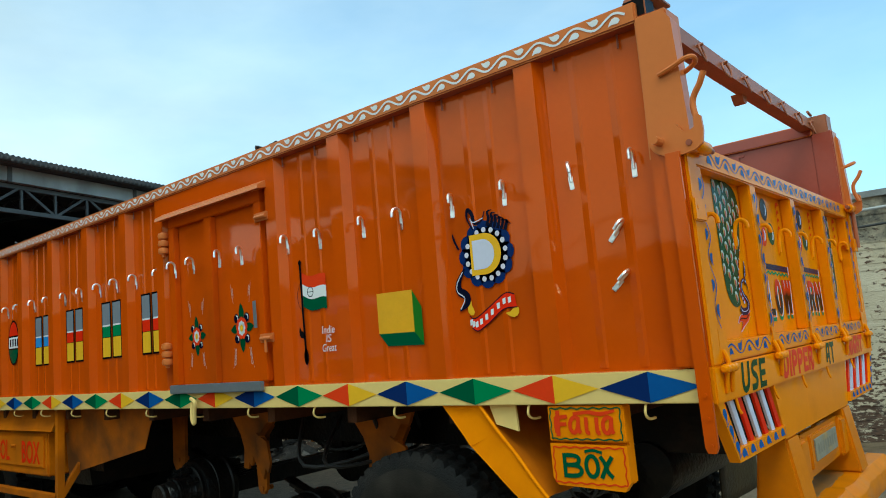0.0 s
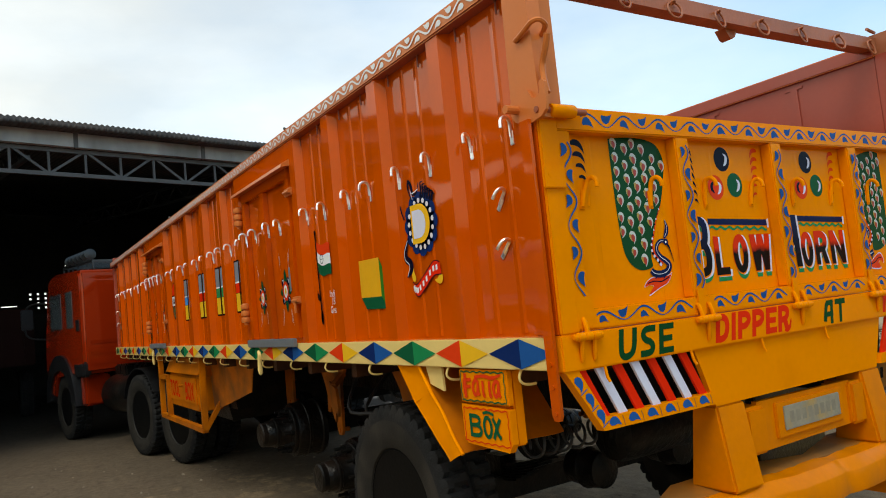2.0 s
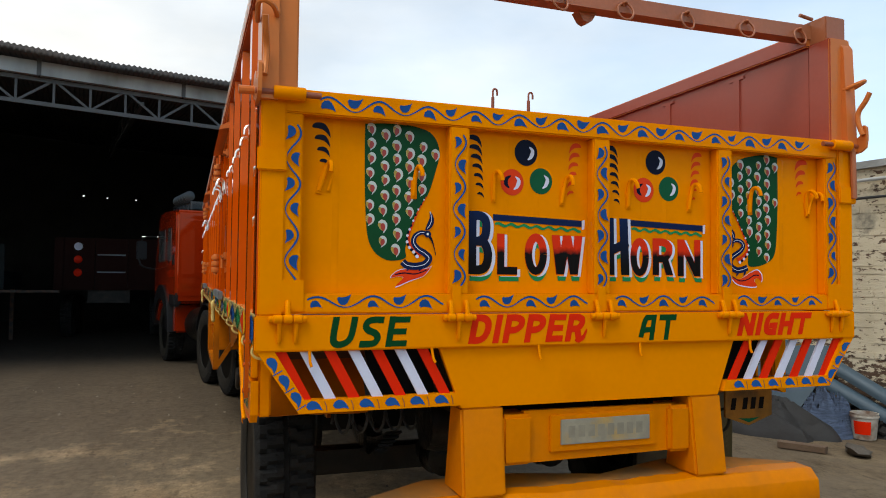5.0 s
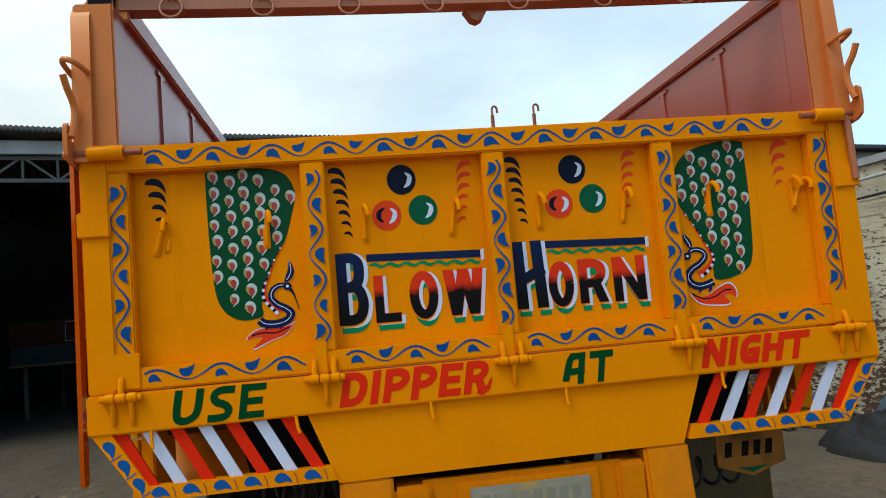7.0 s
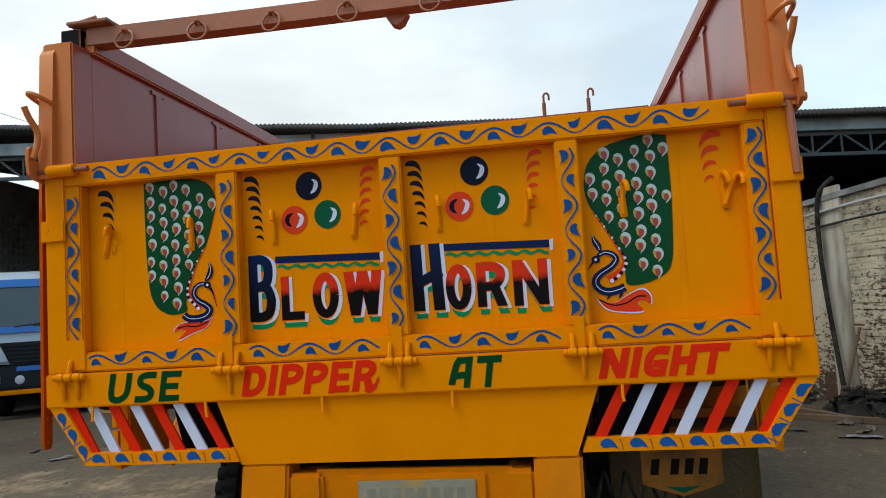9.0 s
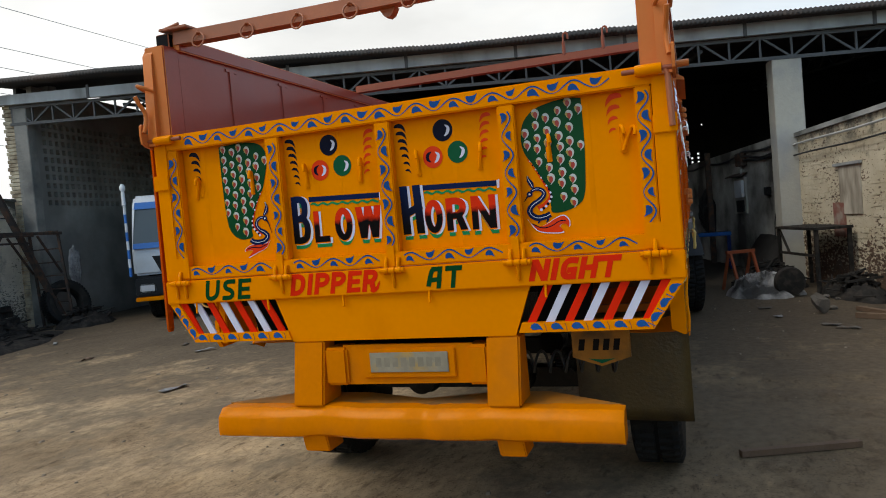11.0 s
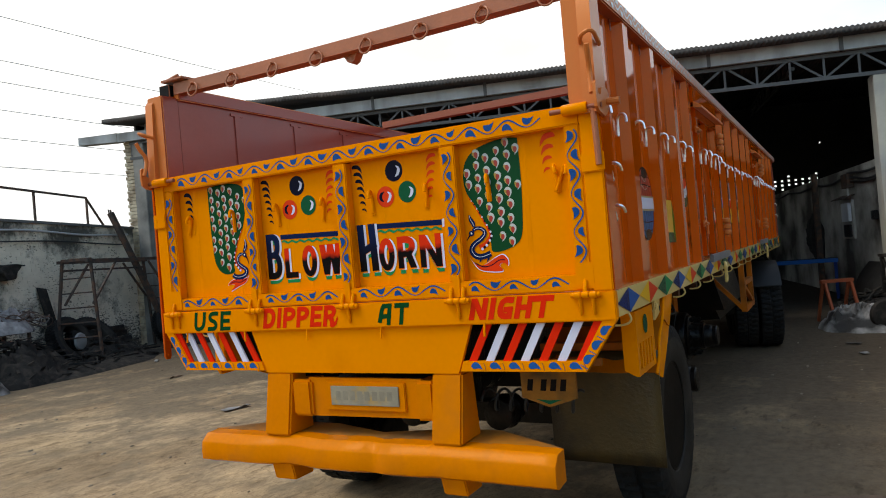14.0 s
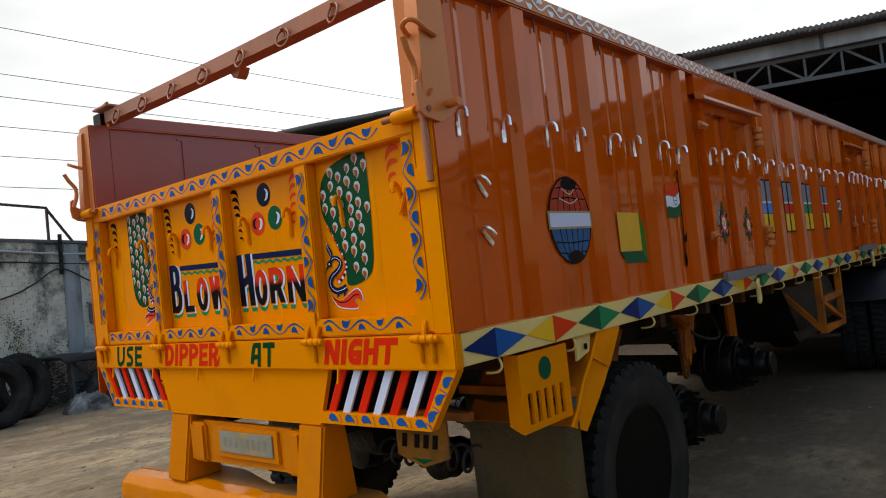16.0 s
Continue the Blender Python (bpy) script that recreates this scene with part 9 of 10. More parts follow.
# grit and pebbles strewn over the yard
rng = random.Random(91)
verts, faces = [], []
for i in range(900):
    x, y = rng.uniform(-8.5, 1.2), rng.uniform(-10.0, 3.4)
    if x < -4 and y > 0.26 * (x + 5) + 4.0:
        continue
    r = 0.004 + 0.016 * rng.random() ** 3
    z = 0.05 * (noise.noise((x * 0.35, y * 0.35, 0)) + 0.35 * noise.noise((x * 1.3, y * 1.3, 4))) * 0.25 - 0.004
    k, t0 = len(verts), rng.uniform(0, 6)
    e = rng.uniform(1.0, 2.2)
    for j in range(5):
        t = t0 + 1.2566 * j
        q = r * rng.uniform(0.7, 1.2)
        verts.append((x + e * q * math.cos(t), y + q * math.sin(t), z - 0.002))
        verts.append((x + 0.6 * e * q * math.cos(t), y + 0.6 * q * math.sin(t), z + r * rng.uniform(0.35, 0.7)))
    for j in range(5):
        a, b = k + 2 * j, k + 2 * ((j + 1) % 5)
        faces.append((a, b, b + 1, a + 1))
    faces.append(tuple(k + 2 * j + 1 for j in range(5)))
me = bpy.data.meshes.new("grit")
me.from_pydata(verts, [], faces)
me.materials.append(surface("yard_grit", (0.20, 0.165, 0.125), rough=0.9, vary=0.8, grain=6, patch=3, bump=0.2, spec=0.2))
grit = tagged(new("grit", me), "loose grit and pebbles strewn over the yard", "grit", kind="stuff")


def timber(p0, p1, w, h, label):
    bm = bmesh.new()
    bar(bm, p0, p1, w, h)
    ob = part("timber", bm, wood_mat)
    return tagged(ob, label, "timber")


timber((-1.50, 1.44, 0.018), (-1.74, 2.10, 0.018), 0.05, 0.035, "thin dark batten lying on the ground")
timber((-6.45, 2.98, 0.03), (-5.72, 4.0, 0.03), 0.08, 0.06, "weathered beam lying by the wall")
timber((-7.0, 3.1, 0.03), (-6.0, 3.55, 0.03), 0.07, 0.05, "weathered beam lying by the wall")
timber((-2.72, 3.50, 0.03), (-2.40, 3.70, 0.03), 0.10, 0.05, "short plank beside the tarpaulin")
ob = part("stone", stone_bm(5, 0.10), stone_mat, smooth=40)
ob.matrix_world = pose(-2.27, 3.9, 0.04)
tagged(ob, "small dark clod on the yard", "stone")
for p0, p1 in (((0.12, -1.75, 0.008), (0.17, -1.66, 0.03)), ((0.13, -1.72, 0.008), (0.24, -1.79, 0.012))):
    ob = timber(p0, p1, 0.012, 0.008, "dry split stick on the ground")

for i, (a, b, rx, ry, h) in enumerate(((2.9, -0.34, 0.85, 0.30, 0.30), (4.75, -0.30, 0.70, 0.26, 0.24), (6.2, -0.26, 0.95, 0.24, 0.20), (8.0, -0.24, 0.9, 0.22, 0.18))):
    heap("scrap_mound", at_r(a, b), rx, ry, h, scrap_black, "black litter and scrap swept against the wall", "scrap", 41.0 + 3 * i, 9.0, 26)
# drain pipe, conduits, spade
pipe = thing("drain_pipe", "rusty bent iron pipe against the wall", "pipe", m=RW)
bm = bmesh.new()
tube(bm, curve([(4.20, -0.17, 0.0), (4.05, -0.14, 0.75), (3.92, -0.12, 1.6), (3.89, -0.10, 2.35), (3.93, -0.06, 2.64), (4.04, 0.06, 2.80)], 6), 0.029, 12)
part("pipe_run", bm, scrap_black, pipe)
cond = thing("wall_conduits", "grey conduits and black cable along the wall", "conduit", m=RW)
for z0, r, mt in ((2.30, 0.018, pvc), (2.12, 0.014, cable_mat)):
    bm = bmesh.new()
    tube(bm, [(a, -0.065, z0 + 0.02 * a + 0.012 * math.sin(a * 1.7)) for a in np.linspace(-0.3, 14, 60)], r, 8)
    part("conduit", bm, mt, cond)
bm = bmesh.new()
tube(bm, curve([(0.35, -0.06, 2.12), (0.42, -0.06, 1.7), (0.45, -0.06, 1.2)], 5), 0.03, 8)
part("down_pipe", bm, rusty, cond)
spade = thing("spade", "old spade leaning on the wall", "spade", m=at_r(4.42, -0.30))
bm = bmesh.new()
rod(bm, (0, 0, 0.25), (0.02, 0.22, 0.95), 0.018, 8)
bar(bm, (-0.05, 0.22, 0.98), (0.09, 0.22, 0.98), 0.025, 0.025)
part("handle", bm, wood_mat, spade)
bm = bmesh.new()
slab(bm, [(-0.12, -0.08, 0.0), (0.12, -0.08, 0.0), (0.10, 0.0, 0.28), (-0.10, 0.0, 0.28)], (0, 0.015, 0))
part("blade", bm, rusty, spade)

# blue-grey sheet, foam bolsters, tarpaulins, bucket
bm = bmesh.new()
slab(bm, [(-4.40, 4.42, 0.0), (-3.42, 4.30, 0.0), (-3.30, 4.94, 0.78), (-3.72, 4.90, 0.86), (-4.0, 4.86, 0.95)], (0, 0.02, 0.01))
ob = part("blue_sheet", bm, sheet_blue)
tagged(ob, "dull blue-grey board leaning against the wall", "board")
for p, q in (((-2.62, 4.96, 0.06), (-3.26, 4.56, 0.47)), ((-2.52, 5.04, 0.15), (-3.20, 4.68, 0.60))):
    p, q = Vector(p), Vector(q)
    d = (q - p).normalized()
    side_v = d.cross(Vector((0, 0, 1))).normalized()
    up_v = side_v.cross(d)
    bm = bmesh.new()
    sec = [(0.095 * math.cos(t), 0.085 * math.sin(t)) for t in np.linspace(-0.35, math.pi + 0.35, 12)]
    slab(bm, [p + side_v * a + up_v * b for a, b in sec], q - p)
    bmesh.ops.bevel(bm, geom=[e for e in bm.edges if abs((e.verts[0].co - e.verts[1].co).length - (q - p).length) > 0.01], offset=0.012, segments=2, affect="EDGES")
    ob = part("foam_bolster", bm, sheet_blue)
    tagged(ob, "long blue-grey bolster lying against the wall", "bolster", "bolsters by the wall")
heap("tarpaulin", pose(-3.45, 3.98, 0, 0, 0, 15), 0.72, 0.42, 0.40, tarp_mat, "crumpled dark grey tarpaulin on the ground", "tarpaulin", 9.0, 4.0)
heap("tarpaulin", pose(-2.15, 5.02, 0, 0, 0, 15), 0.62, 0.20, 0.24, surface("black_tarpaulin", (0.018, 0.018, 0.019), rough=0.5, vary=0.25, bump=0.3, bump_scale=20), "black tarpaulin lying along the wall", "tarpaulin", 2.0, 4.0)
heap("striped_cloth", pose(-3.05, 4.40, 0), 0.30, 0.26, 0.52, surface("blue_striped_cloth", (0.06, 0.085, 0.14), rough=0.9, vary=0.7, patch=16, grain=40, stretch=(0.4, 0.4, 3.0), bump=0.4), "bundle of faded blue striped cloth", "cloth", 6.0)
bucket = thing("paint_bucket", "white plastic paint bucket with a red label", "bucket", m=pose(-2.74, 4.54, 0))
bm = bmesh.new()
lathe(bm, [(0.0, 0.0), (0.096, 0.0), (0.116, 0.20), (0.123, 0.202), (0.123, 0.216), (0.118, 0.218), (0.121, 0.24), (0.110, 0.24), (0.09, 0.02), (0.0, 0.02)], 24, "z")
pail = part("pail", bm, surface("smeared_white_plastic", (0.46, 0.42, 0.36), rough=0.5, vary=0.3, grain=18, stain=(0.20, 0.12, 0.08), stain_amount=0.3, stain_scale=9, bump=0.1), bucket)
bm = bmesh.new()
for z0, z1 in ((0.05, 0.17),):
    for i in range(8):
        t0, t1 = -1.75 + 0.17 * i, -1.58 + 0.17 * i
        r0, r1 = 0.098 + 0.1 * z0, 0.098 + 0.1 * z1
        slab(bm, [(r0 * math.cos(t0), r0 * math.sin(t0), z0), (r0 * math.cos(t1), r0 * math.sin(t1), z0), (r1 * math.cos(t1), r1 * math.sin(t1), z1), (r1 * math.cos(t0), r1 * math.sin(t0), z1)], (0, 0, 0.0005))
part("label", bm, red, pail, "faded red label")
ball = part("plastic_can", (lambda b: (lathe(b, [(0.0, 0.0), (0.10, 0.0), (0.12, 0.05), (0.12, 0.2), (0.05, 0.25), (0.04, 0.3), (0.0, 0.3)], 18, "z"), b)[1])(bmesh.new()), truck_blue)
ball.matrix_world = pose(-4.95, 4.25, 0.0)
tagged(ball, "blue plastic can by the wall", "can")

# ---- -y side ----
scaf = thing("steel_trestle", "tall rusty trestle with ladder ends beside the wall", "trestle", m=LW)
A0, A1, B0, B1, ZT = 0.55, 3.20, 0.55, 1.15, 1.97
for b in (B0, B1):
    bm = bmesh.new()
    bar(bm, (A0 - 0.12, b, ZT), (A1 + 0.12, b, ZT), 0.06, 0.06)
    part("top_beam", bm, rusty, scaf)
    for a, s in ((A0, -1), (A1, 1)):
        bm = bmesh.new()
        bar(bm, (a, b, ZT), (a + s * (0.04 if b == B1 else 0.30), b + (0.14 if b == B1 else -0.05), 0.0), 0.045, 0.045, up=(1, 0, 0))
        part("leg", bm, rusty, scaf)
        bm = bmesh.new()
        bar(bm, (a - s * 0.75, b, ZT - 0.05), (a + s * 0.01, b, 1.15), 0.035, 0.035, up=(0, 1, 0))
        part("brace", bm, rusty, scaf)
for a in (A0, A1):
    bm = bmesh.new()
    bar(bm, (a, B0, ZT + 0.03), (a, B1, ZT + 0.03), 0.06, 0.05)
    part("end_beam", bm, rusty, scaf)
    for i in range(6):
        bm = bmesh.new()
        bar(bm, (a + (1 if a == A1 else -1) * 0.30 * (1 - (0.25 + 0.28 * i) / ZT), B0 - 0.02, 0.25 + 0.28 * i), (a, B1 + 0.10 - 0.016 * i, 0.25 + 0.28 * i), 0.026, 0.026)
        part("rung", bm, rusty, scaf)
bm = bmesh.new()
bar(bm, (A0, B0, ZT - 0.16), (A1, B0, ZT - 0.16), 0.03, 0.04)
part("rail", bm, rusty, scaf)
beam = thing("leaning_beam", "long rusty steel beam leaning on the wall", "beam", m=LW)
bm = bmesh.new()
bar(bm, (0.32, 1.05, 0.0), (1.02, 0.15, 3.06), 0.11, 0.10, up=(1, 0, 0))
for k in (-1, 1):
    bar(bm, (1.02 + k * 0.035, 0.15, 3.03), (1.035 + k * 0.035, 0.14, 3.13), 0.02, 0.03, up=(1, 0, 0))
part("shaft", bm, rusty, beam)


def loose_tyre(m, label):
    e = thing("loose_tyre", label, "tyre", "old tyres by the wall", m=m)
    o = again(tyre_ob, e, Matrix.Identity(4))
    return e


loose_tyre(at_l(6.80, 0.62, 0.49) @ pose(0, 0, 0, -12, 0, 180), "worn truck tyre leaning against the wall")
loose_tyre(at_l(7.55, 1.10, 0.49) @ pose(0, 0, 0, -10, 30, 170), "worn truck tyre leaning on another tyre")
loose_tyre(at_l(3.08, 0.52, 0.44) @ pose(0, 0, 0, -26, 0, 180), "worn truck tyre behind the trestle")
loose_tyre(at_l(2.52, 0.56, 0.40) @ pose(0, 0, 0, -34, 0, 168), "worn truck tyre leaning at the foot of the wall")
loose_tyre(at_l(0.18, 0.98, 0.47) @ pose(0, 0, 0, -14, 0, 150), "worn truck tyre by the shed corner")
ob = part("hub_disc", (lambda b: (lathe(b, [(0.0, 0.02), (0.15, 0.015), (0.17, -0.02), (0.0, -0.03)], 22, "y"), b)[1])(bmesh.new()), plaster_grey)
ob.matrix_world = at_l(3.17, 0.80, 0.45)
tagged(ob, "pale round hub plate in the old tyre", "hub")
rope_table = thing("work_table", "rusty steel table with a sagging dark cover", "table", m=LW)
bm = bmesh.new()
box(bm, 4.28, 6.0, 0.15, 0.75, 0.77, 0.81, 0.005)
part("top", bm, rusty, rope_table)
for a in (4.36, 5.95):
    for b in (0.2, 0.7):
        bm = bmesh.new()
        bar(bm, (a, b, 0), (a, b, 0.77), 0.045, 0.045, up=(1, 0, 0))
        part("leg", bm, rusty, rope_table)
bm = bmesh.new()
bar(bm, (5.95, 0.72, 0.76), (5.4, 0.72, 0.3), 0.03, 0.03, up=(0, 1, 0))
part("brace", bm, rusty, rope_table)
bm = bmesh.new()
bar(bm, (5.1, 0.72, 0.78), (4.5, 0.72, 0.36), 0.03, 0.03, up=(0, 1, 0))
part("brace", bm, rusty, rope_table)
bm = bmesh.new()
rows = [[bm.verts.new((a, b, 0.825 + 0.05 * abs(noise.noise((a * 3, b * 4, 2))) - (0.10 if b > 0.8 else 0))) for b in (0.1, 0.3, 0.5, 0.7, 0.82)] for a in np.linspace(5.25, 6.1, 10)]
for A, B in zip(rows, rows[1:]):
    for j in range(4):
        bm.faces.new((A[j], B[j], B[j + 1], A[j + 1]))
ob = part("cover", bm, tarp_mat, rope_table, "dark tarpaulin cover", smooth=60)
ob.modifiers.new("thick", "SOLIDIFY").thickness = 0.03
rope = thing("rope_coil", "tangled heap of brown rope on the table", "rope", m=LW)
bm = bmesh.new()
rng = random.Random(17)
for k in range(30):
    f = k / 29
    c = (4.12 + 0.60 * rng.random(), 0.55 + rng.uniform(-0.15, 0.20), 0.98 + 0.16 * f)
    rx, ry, ph = rng.uniform(0.12, 0.36), rng.uniform(0.08, 0.24), rng.uniform(0, 6)
    tube(bm, [(c[0] + rx * math.cos(t + ph), c[1] + ry * math.sin(t + ph), c[2] + 0.05 * math.sin(2 * t + k) - 0.45 * max(0.0, 4.25 - c[0] - rx * math.cos(t + ph)) - max(0, abs(ry * math.sin(t + ph)) - 0.2) * 0.4) for t in np.linspace(0, 5.9, 22)], 0.010, 6, mi=k % 3 // 2)
part("strands", bm, [surface("brown_rope", (0.10, 0.065, 0.05), rough=0.9, vary=0.4, grain=60, bump=0.5), dirty_cloth], rope)
heap("sacking", at_l(4.78, 0.50, 0.81), 0.62, 0.40, 0.50, dirty_cloth, "pale sacking on the table", "sacking", 8.0)
heap("bundled_cloth", at_l(6.25, 1.40), 0.46, 0.34, 0.32, sooty_cloth, "bundle of grey and blue rags on the ground", "rags", 12.0, 7.0)
heap("scrap_mound", at_l(2.55, 0.85), 1.2, 0.62, 0.42, scrap_black, "heap of dark scrap timber and iron", "scrap", 14.0, 8.0, 40)
heap("scrap_mound", at_l(4.95, 0.95), 1.05, 0.85, 0.72, scrap_black, "heap of dark scrap under the table", "scrap", 15.0, 8.0, 40)
heap("scrap_mound", at_l(3.6, 1.20), 2.4, 0.80, 0.18, scrap_black, "low litter of black scrap below the trestle", "scrap", 23.0, 9.0, 60)
# stacked black timbers under the trestle, a leaning dark board, a creeper at the foot of the wall
for i, (a, b, z, t) in enumerate(((1.95, 0.45, 0.06, 4), (2.0, 0.62, 0.06, -3), (1.9, 0.50, 0.19, 2), (2.05, 0.60, 0.31, -5), (1.95, 0.52, 0.43, 3), (2.1, 0.55, 0.55, -2))):
    bm = bmesh.new()
    box(bm, -0.62 + 0.03 * (i % 3), 0.60, -0.07, 0.07, -0.055, 0.055, 0.012)
    ob = part("sleeper", bm, scrap_black)
    ob.matrix_world = at_l(a, b, z, t)
    tagged(ob, "blackened timber sleeper stacked by the wall", "timber", "stacked sleepers")
bm = bmesh.new()
slab(bm, [(3.02, 0.42, 0.0), (3.28, 0.42, 0.0), (3.30, 0.06, 1.54), (3.06, 0.06, 1.50)], (0, -0.03, 0))
ob = part("dark_board", bm, scrap_black)
ob.matrix_world = LW
tagged(ob, "blackened board leaning against the wall", "board")
rng = random.Random(61)
verts, faces = [], []
for i in range(420):
    f = rng.random()
    a, z = rng.gauss(6.30, 0.10 + 0.05 * f), 0.70 + 0.85 * f
    b = 0.015 + 0.05 * rng.random()
    r, t, q = rng.uniform(0.012, 0.030), rng.uniform(0, 6.28), rng.uniform(-0.6, 0.6)
    k = len(verts)
    for du, dv in ((-0.5, 0), (0, 0.42), (0.7, 0), (0, -0.42)):
        x, y = r * (du * math.cos(t) - dv * math.sin(t)), r * (du * math.sin(t) + dv * math.cos(t))
        verts.append((a + x, b + q * y * 0.8, z + y))
    faces.append((k, k + 1, k + 2, k + 3))
me = bpy.data.meshes.new("creeper")
me.from_pydata(verts, [], faces)
me.materials.append(surface("creeper_leaf", (0.055, 0.085, 0.030), rough=0.6, vary=0.4, grain=8, bump=0.0))
creeper = tagged(new("creeper", me), "small green creeper growing on the wall", "plant", kind="stuff")
creeper.matrix_world = LW
heap("scrap_mound", at_l(0.35, 1.45), 0.75, 0.55, 0.35, scrap_black, "dark scrap heaped at the shed corner", "scrap", 27.0, 8.0, 30)
heap("hanging_cloth", at_l(-0.22, 1.05, 1.22) @ pose(0, 0, 0, 0, 90, 60), 0.46, 0.15, 0.07, dirty_cloth, "pale cloth hung at the shed corner", "cloth", 19.0)
lw = thing("wall_pipes", "grey pipe and cables along the wall", "pipe", m=LW)
bm = bmesh.new()
tube(bm, [(a, 0.05, 2.60 + 0.01 * a - 0.05 * math.sin(a * 0.9) ** 2) for a in np.linspace(0.3, 16, 70)], 0.022, 8)
part("pipe_run", bm, pvc, lw)
bm = bmesh.new()
tube(bm, [(a, 0.05, 2.40 + 0.012 * a - 0.04 * math.sin(a * 0.8 + 1) ** 2) for a in np.linspace(0.3, 16, 70)], 0.014, 8)
part("cable", bm, cable_mat, lw)
bm = bmesh.new()
tube(bm, curve([(3.6, 0.08, 1.97), (4.0, 0.08, 1.97), (4.7, 0.09, 2.05), (5.44, 0.10, 2.34), (6.0, 0.09, 2.08), (6.55, 0.08, 1.88), (8.5, 0.08, 1.45)], 6), 0.014, 8)
part("cable", bm, cable_mat, lw)
bm = bmesh.new()
rod(bm, (4.62, 0.06, 2.62), (4.62, 0.06, 1.66), 0.020, 8)
part("riser", bm, pvc, lw)
bm = bmesh.new()
rod(bm, (5.40, 0.09, 2.95), (5.42, 0.09, 2.24), 0.034, 10)
part("black_pipe", bm, scrap_black, lw)
bm = bmesh.new()
box(bm, 4.48, 4.84, 0.004, 0.07, 1.34, 1.66, 0.006)
box(bm, 4.54, 4.70, 0.07, 0.085, 1.40, 1.60, 0.003)
slab(bm, [(4.44, 0.0, 1.70), (4.88, 0.0, 1.70), (4.88, 0.12, 1.66), (4.44, 0.12, 1.66)], (0, 0, 0.02))
mb = part("meter_box", bm, plaster_grey)
mb.matrix_world = LW
tagged(mb, "grey switch box on the wall", "switch box")
bm = bmesh.new()
slab(bm, [(4.30, 0.02, 1.86), (4.22, 0.02, 1.95), (3.98, 0.02, 2.00), (3.80, 0.02, 1.98), (3.86, 0.02, 1.90), (3.96, 0.02, 1.86), (3.97, 0.02, 1.72), (4.20, 0.02, 1.70), (4.24, 0.02, 1.80)], (0, 0.20, 0))
bmesh.ops.bevel(bm, geom=bm.edges[:], offset=0.015, segments=2, affect="EDGES")
hood = part("wall_lamp", bm, scrap_black)
hood.matrix_world = LW
tagged(hood, "dark hooded fitting on the wall", "lamp")
rail = thing("wall_railing", "thin steel railing on top of the wall", "railing", m=LW)
for a0, a1 in ((1.43, 4.6), (5.45, 9.5), (9.9, 15.0)):
    bm = bmesh.new()
    bar(bm, (a0, -0.12, lw_top(a0) + 0.64), (a1, -0.12, lw_top(a1) + 0.66), 0.04, 0.04)
    part("top_bar", bm, rusty, rail)
    for a in np.arange(a0, a1 + 0.1, 1.56):
        bm = bmesh.new()
        bar(bm, (a, -0.12, lw_top(a)), (a, -0.12, lw_top(a) + 0.64), 0.035, 0.035, up=(1, 0, 0))
        part("post", bm, rusty, rail)
    bm = bmesh.new()
    bar(bm, (a0, -0.12, lw_top(a0) + 0.62), (a0 - 0.43, -0.05, lw_top(a0) + 0.04), 0.035, 0.035, up=(0, 1, 0))
    part("stay", bm, rusty, rail)
# switchboard, junction box, cables and a post on the wall inside the shed
board_thing = thing("switchboard", "white switchboard with a dark hood on the whitewashed wall", "switchboard", m=RW)
bm = bmesh.new()
box(bm, -2.86, -2.10, -0.05, -0.004, 1.16, 1.92, 0.006)
part("board", bm, pillar_mat, board_thing)
bm = bmesh.new()
box(bm, -2.62, -2.16, -0.11, -0.05, 1.50, 1.86, 0.008)
part("cabinet", bm, truck_white, board_thing, "white metal cabinet")
bm = bmesh.new()
box(bm, -2.60, -2.20, -0.09, -0.05, 1.20, 1.44, 0.006)
part("meter", bm, plastic_black, board_thing, "black meter case")
bm = bmesh.new()
slab(bm, [(-2.92, -0.20, 1.93), (-2.04, -0.20, 1.93), (-2.04, -0.004, 2.0), (-2.92, -0.004, 2.0)], (0, 0, 0.02))
part("hood", bm, rusty, board_thing, "dark rusty hood")
jbox = thing("junction_box", "dark junction box with cables on the wall", "junction box", m=RW)
bm = bmesh.new()
box(bm, -2.42, -2.02, -0.12, -0.004, 2.15, 2.42, 0.01)
part("case", bm, rusty, jbox)
bm = bmesh.new()
rod(bm, (-2.24, -0.06, 2.15), (-2.24, -0.06, 1.94), 0.022, 8)
part("riser", bm, pvc, jbox)
runs = thing("cable_run", "black cables sagging along the whitewashed wall", "cable", m=RW)
for dz, sag, a0, a1 in ((0.0, 0.06, -9.5, -2.4), (-0.02, 0.10, -2.1, 0.2), (0.07, 0.05, -2.2, 0.2), (-0.10, 0.05, -2.1, 0.1)):
    bm = bmesh.new()
    tube(bm, [(a0 + (a1 - a0) * f, -0.06, 2.36 + dz - sag * math.sin(math.pi * f * (3 if a1 - a0 > 4 else 1)) ** 2) for f in np.linspace(0, 1, 28)], 0.024, 7)
    part("cable", bm, cable_mat, runs)
bm = bmesh.new()
tube(bm, curve([(0.12, -0.06, 2.34), (0.06, -0.06, 1.6), (-0.55, -0.05, 1.1), (-0.62, -0.05, 0.45)], 6), 0.010, 6)
part("drop_cable", bm, cable_mat, runs)
bm = bmesh.new()
box(bm, -0.95, -0.80, -0.09, -0.004, 1.50, 1.66, 0.01)
sw = part("wall_switch", bm, plastic_black)
sw.matrix_world = RW
tagged(sw, "black wall switch on the whitewashed wall", "switch")
bm = bmesh.new()
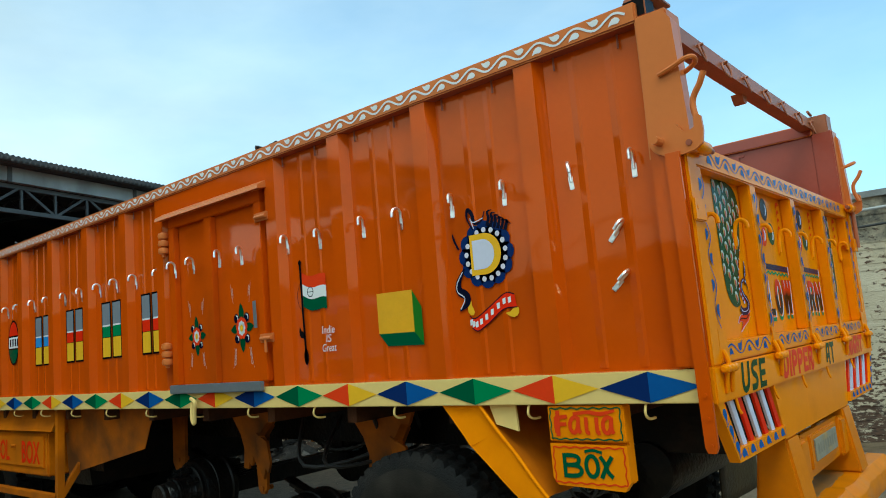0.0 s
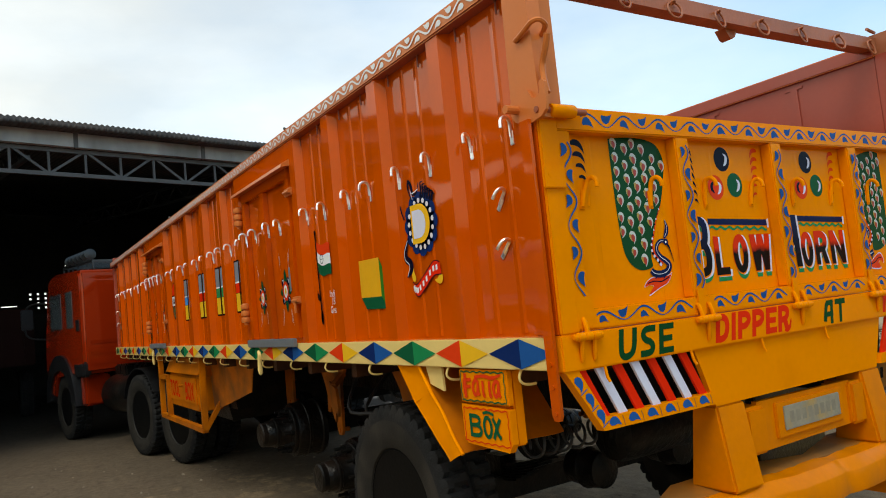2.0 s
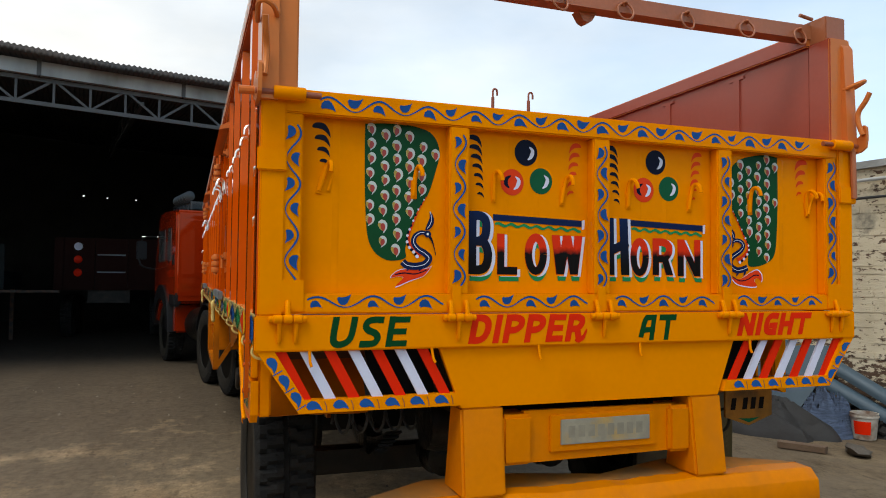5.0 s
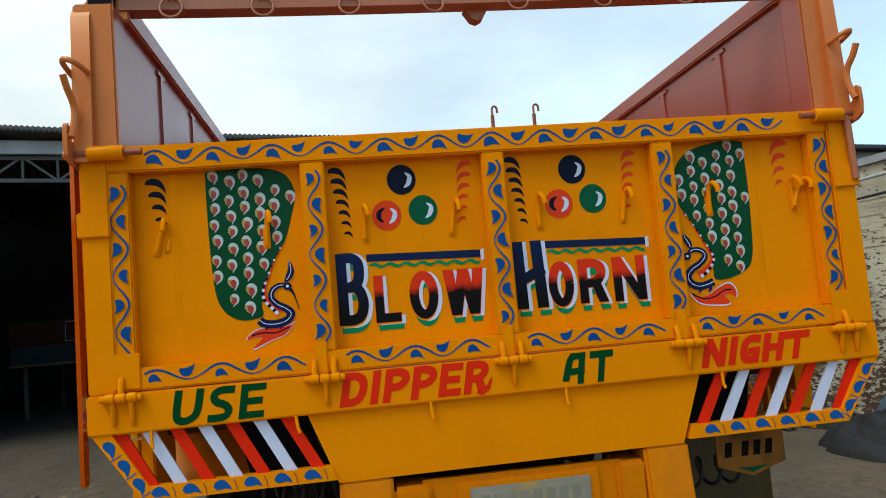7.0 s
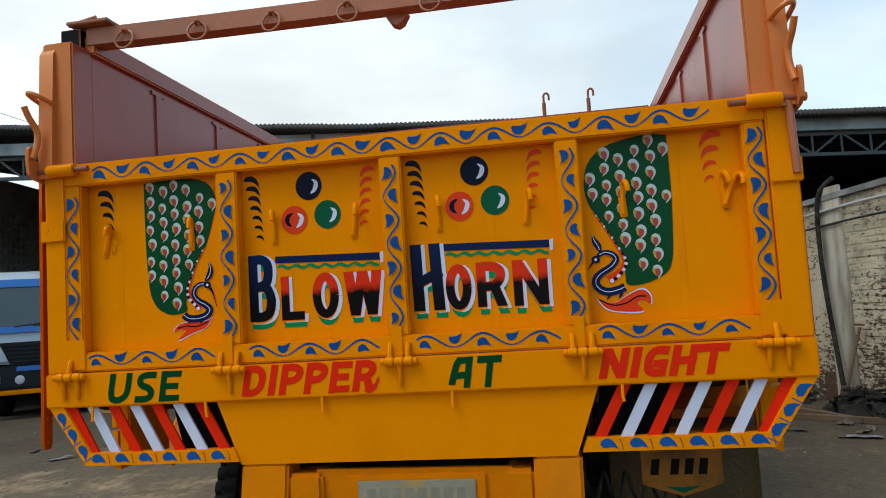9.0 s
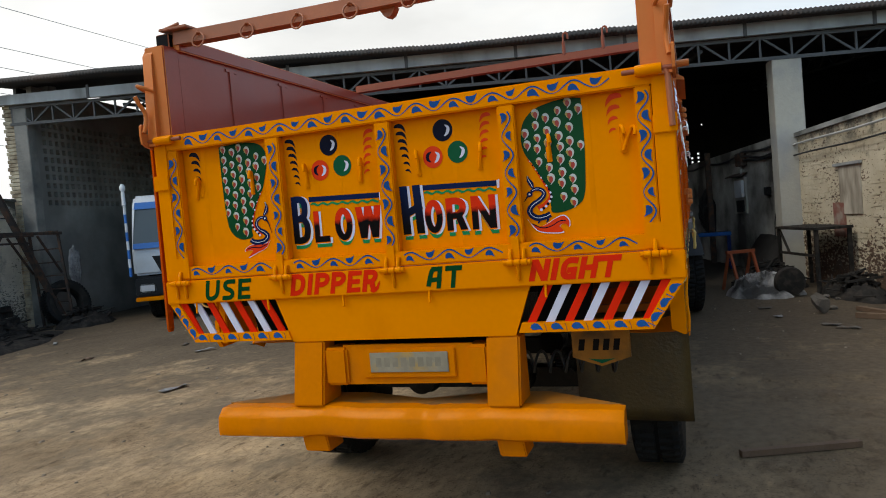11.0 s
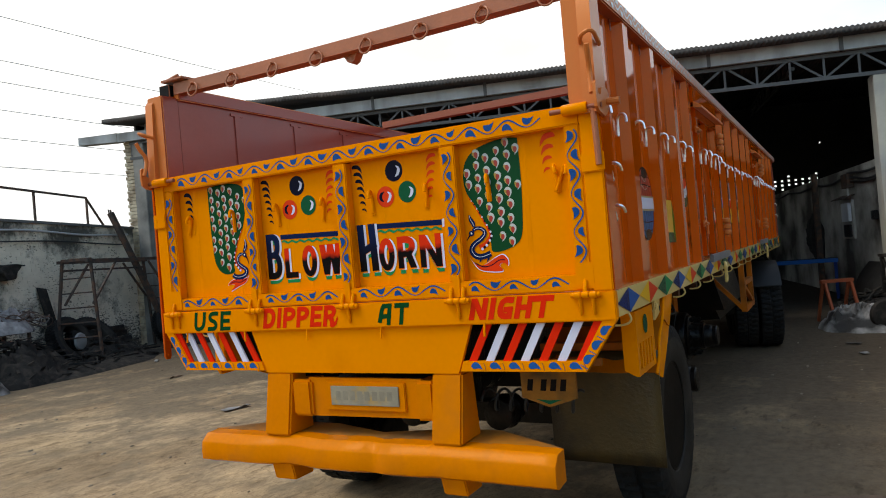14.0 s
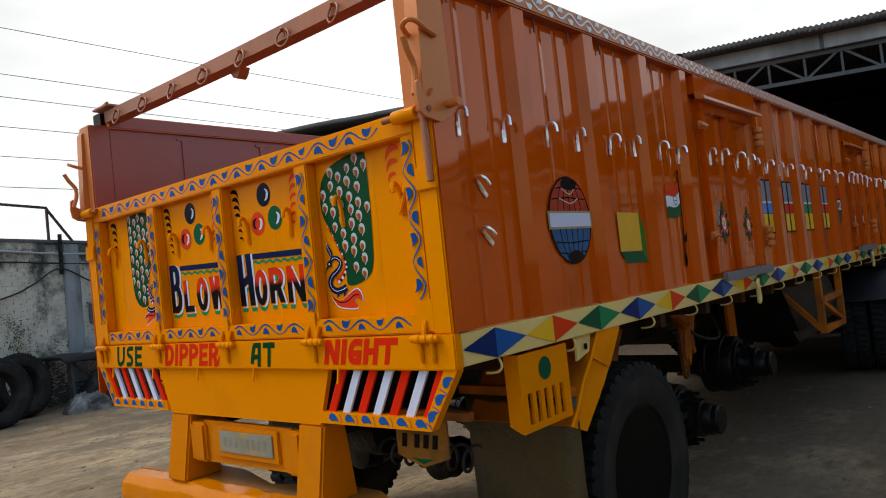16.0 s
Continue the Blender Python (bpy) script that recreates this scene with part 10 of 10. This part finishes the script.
bar(bm, (-4.43, -0.12, -0.02), (-4.40, -0.12, 2.62), 0.11, 0.11, up=(1, 0, 0))
sp = part("shed_post", bm, rusty)
sp.matrix_world = RW
tagged(sp, "dark rusty steel post against the wall", "post")
heap("hanging_tarpaulin", RW @ pose(-4.95, -0.03, 1.18, 90, 0, 0), 0.62, 0.56, 0.22, surface("black_hung_tarpaulin", (0.014, 0.013, 0.013), rough=0.8, vary=0.3, bump=0.3, bump_scale=20), "black tarpaulin hung on the wall by the post", "tarpaulin", 31.0, 4.0)

# overhead lines far beyond the wall
wires = thing("overhead_lines", "thin overhead power lines against the sky", "cable", kind="structure")
for z, y in ((11.9, -25.0), (10.3, -25.3), (9.55, -25.6), (8.3, -25.0), (7.3, -25.3), (6.25, -25.6)):
    bm = bmesh.new()
    tube(bm, [(x, y, z + 0.00045 * (x + 20) ** 2) for x in np.linspace(-90, 60, 50)], 0.014, 5)
    part("line", bm, pvc, wires)


# ---- bricks of the yard walls: a stretch of single pieces, the rest joined ----
BL, BH, BD = 0.228, 0.066, 0.02
brick_bm = bmesh.new()
slab(brick_bm, [(0.003, -0.004, 0.003), (BL - 0.003, -0.004, 0.003), (BL - 0.003, -0.004, BH - 0.003), (0.003, -0.004, BH - 0.003)], (0, BD, 0))
brick_me = bpy.data.meshes.new("brick")
brick_bm.to_mesh(brick_me)
brick_bm.free()


def lay_bricks(wall, material, length, top, singles, blocked, s, seed):
    """s: 1 where the yard lies on the wall's -y side, -1 on its +y side."""
    rng = random.Random(seed)
    one = brick_me.copy()
    one.name = "brick"
    one.materials.append(material)
    verts, faces = [], []
    row, z = 0, 0.0
    while z < 3.2:
        a = -0.12 * (row % 2) + 0.02
        while a < length:
            mid = a + BL / 2
            if z + BH < top(mid) - 0.01 and a > 0 and not any(p < mid + 0.1 and mid - 0.1 < q and r < z + 0.05 and z < w for p, q, r, w in blocked):
                dy = rng.uniform(-0.007, 0.004)
                jz = rng.uniform(-0.003, 0.003)
                if singles[0] < a < singles[1] and z < 2.62:
                    o = new("brick", one)
                    o.parent = wall
                    o.matrix_local = pose(a + (BL if s < 0 else 0), s * (0.005 + dy), z + jz, rng.uniform(-1, 1), rng.uniform(-0.8, 0.8), rng.uniform(-1, 1) + (180 if s < 0 else 0))
                else:
                    k = len(verts)
                    x0, x1, y0, y1, z0, z1 = a + 0.002, a + BL - 0.002, s * (0.005 + dy), s * 0.02, z + jz, z + jz + BH - 0.002
                    verts += [(x0, y0, z0), (x1, y0, z0), (x1, y0, z1), (x0, y0, z1), (x0, y1, z0), (x1, y1, z0), (x1, y1, z1), (x0, y1, z1)]
                    q = [(k, k + 1, k + 2, k + 3), (k, k + 4, k + 5, k + 1), (k + 1, k + 5, k + 6, k + 2), (k + 2, k + 6, k + 7, k + 3), (k + 3, k + 7, k + 4, k)]
                    faces += q if s > 0 else [f[::-1] for f in q]
            a += BL + 0.010
        z += BH + 0.011
        row += 1
    me = bpy.data.meshes.new("brickwork")
    me.from_pydata(verts, [], faces)
    me.materials.append(material)
    rest = new("brickwork", me)
    rest.parent = wall
    tagged(rest, kind="stuff")


lay_bricks(wall_east, whitewash, 17.5, rw_top, (4.05, 6.25), ((3.60, 4.0, -1, 9), (2.14, 2.88, 1.12, 1.96), (1.70, 2.10, 0.76, 1.32)), 1, 33)
lay_bricks(wall_west, grey_wash, 16.0, lw_top, (5.4, 7.4), ((4.98, 5.34, -1, 9),), -1, 34)
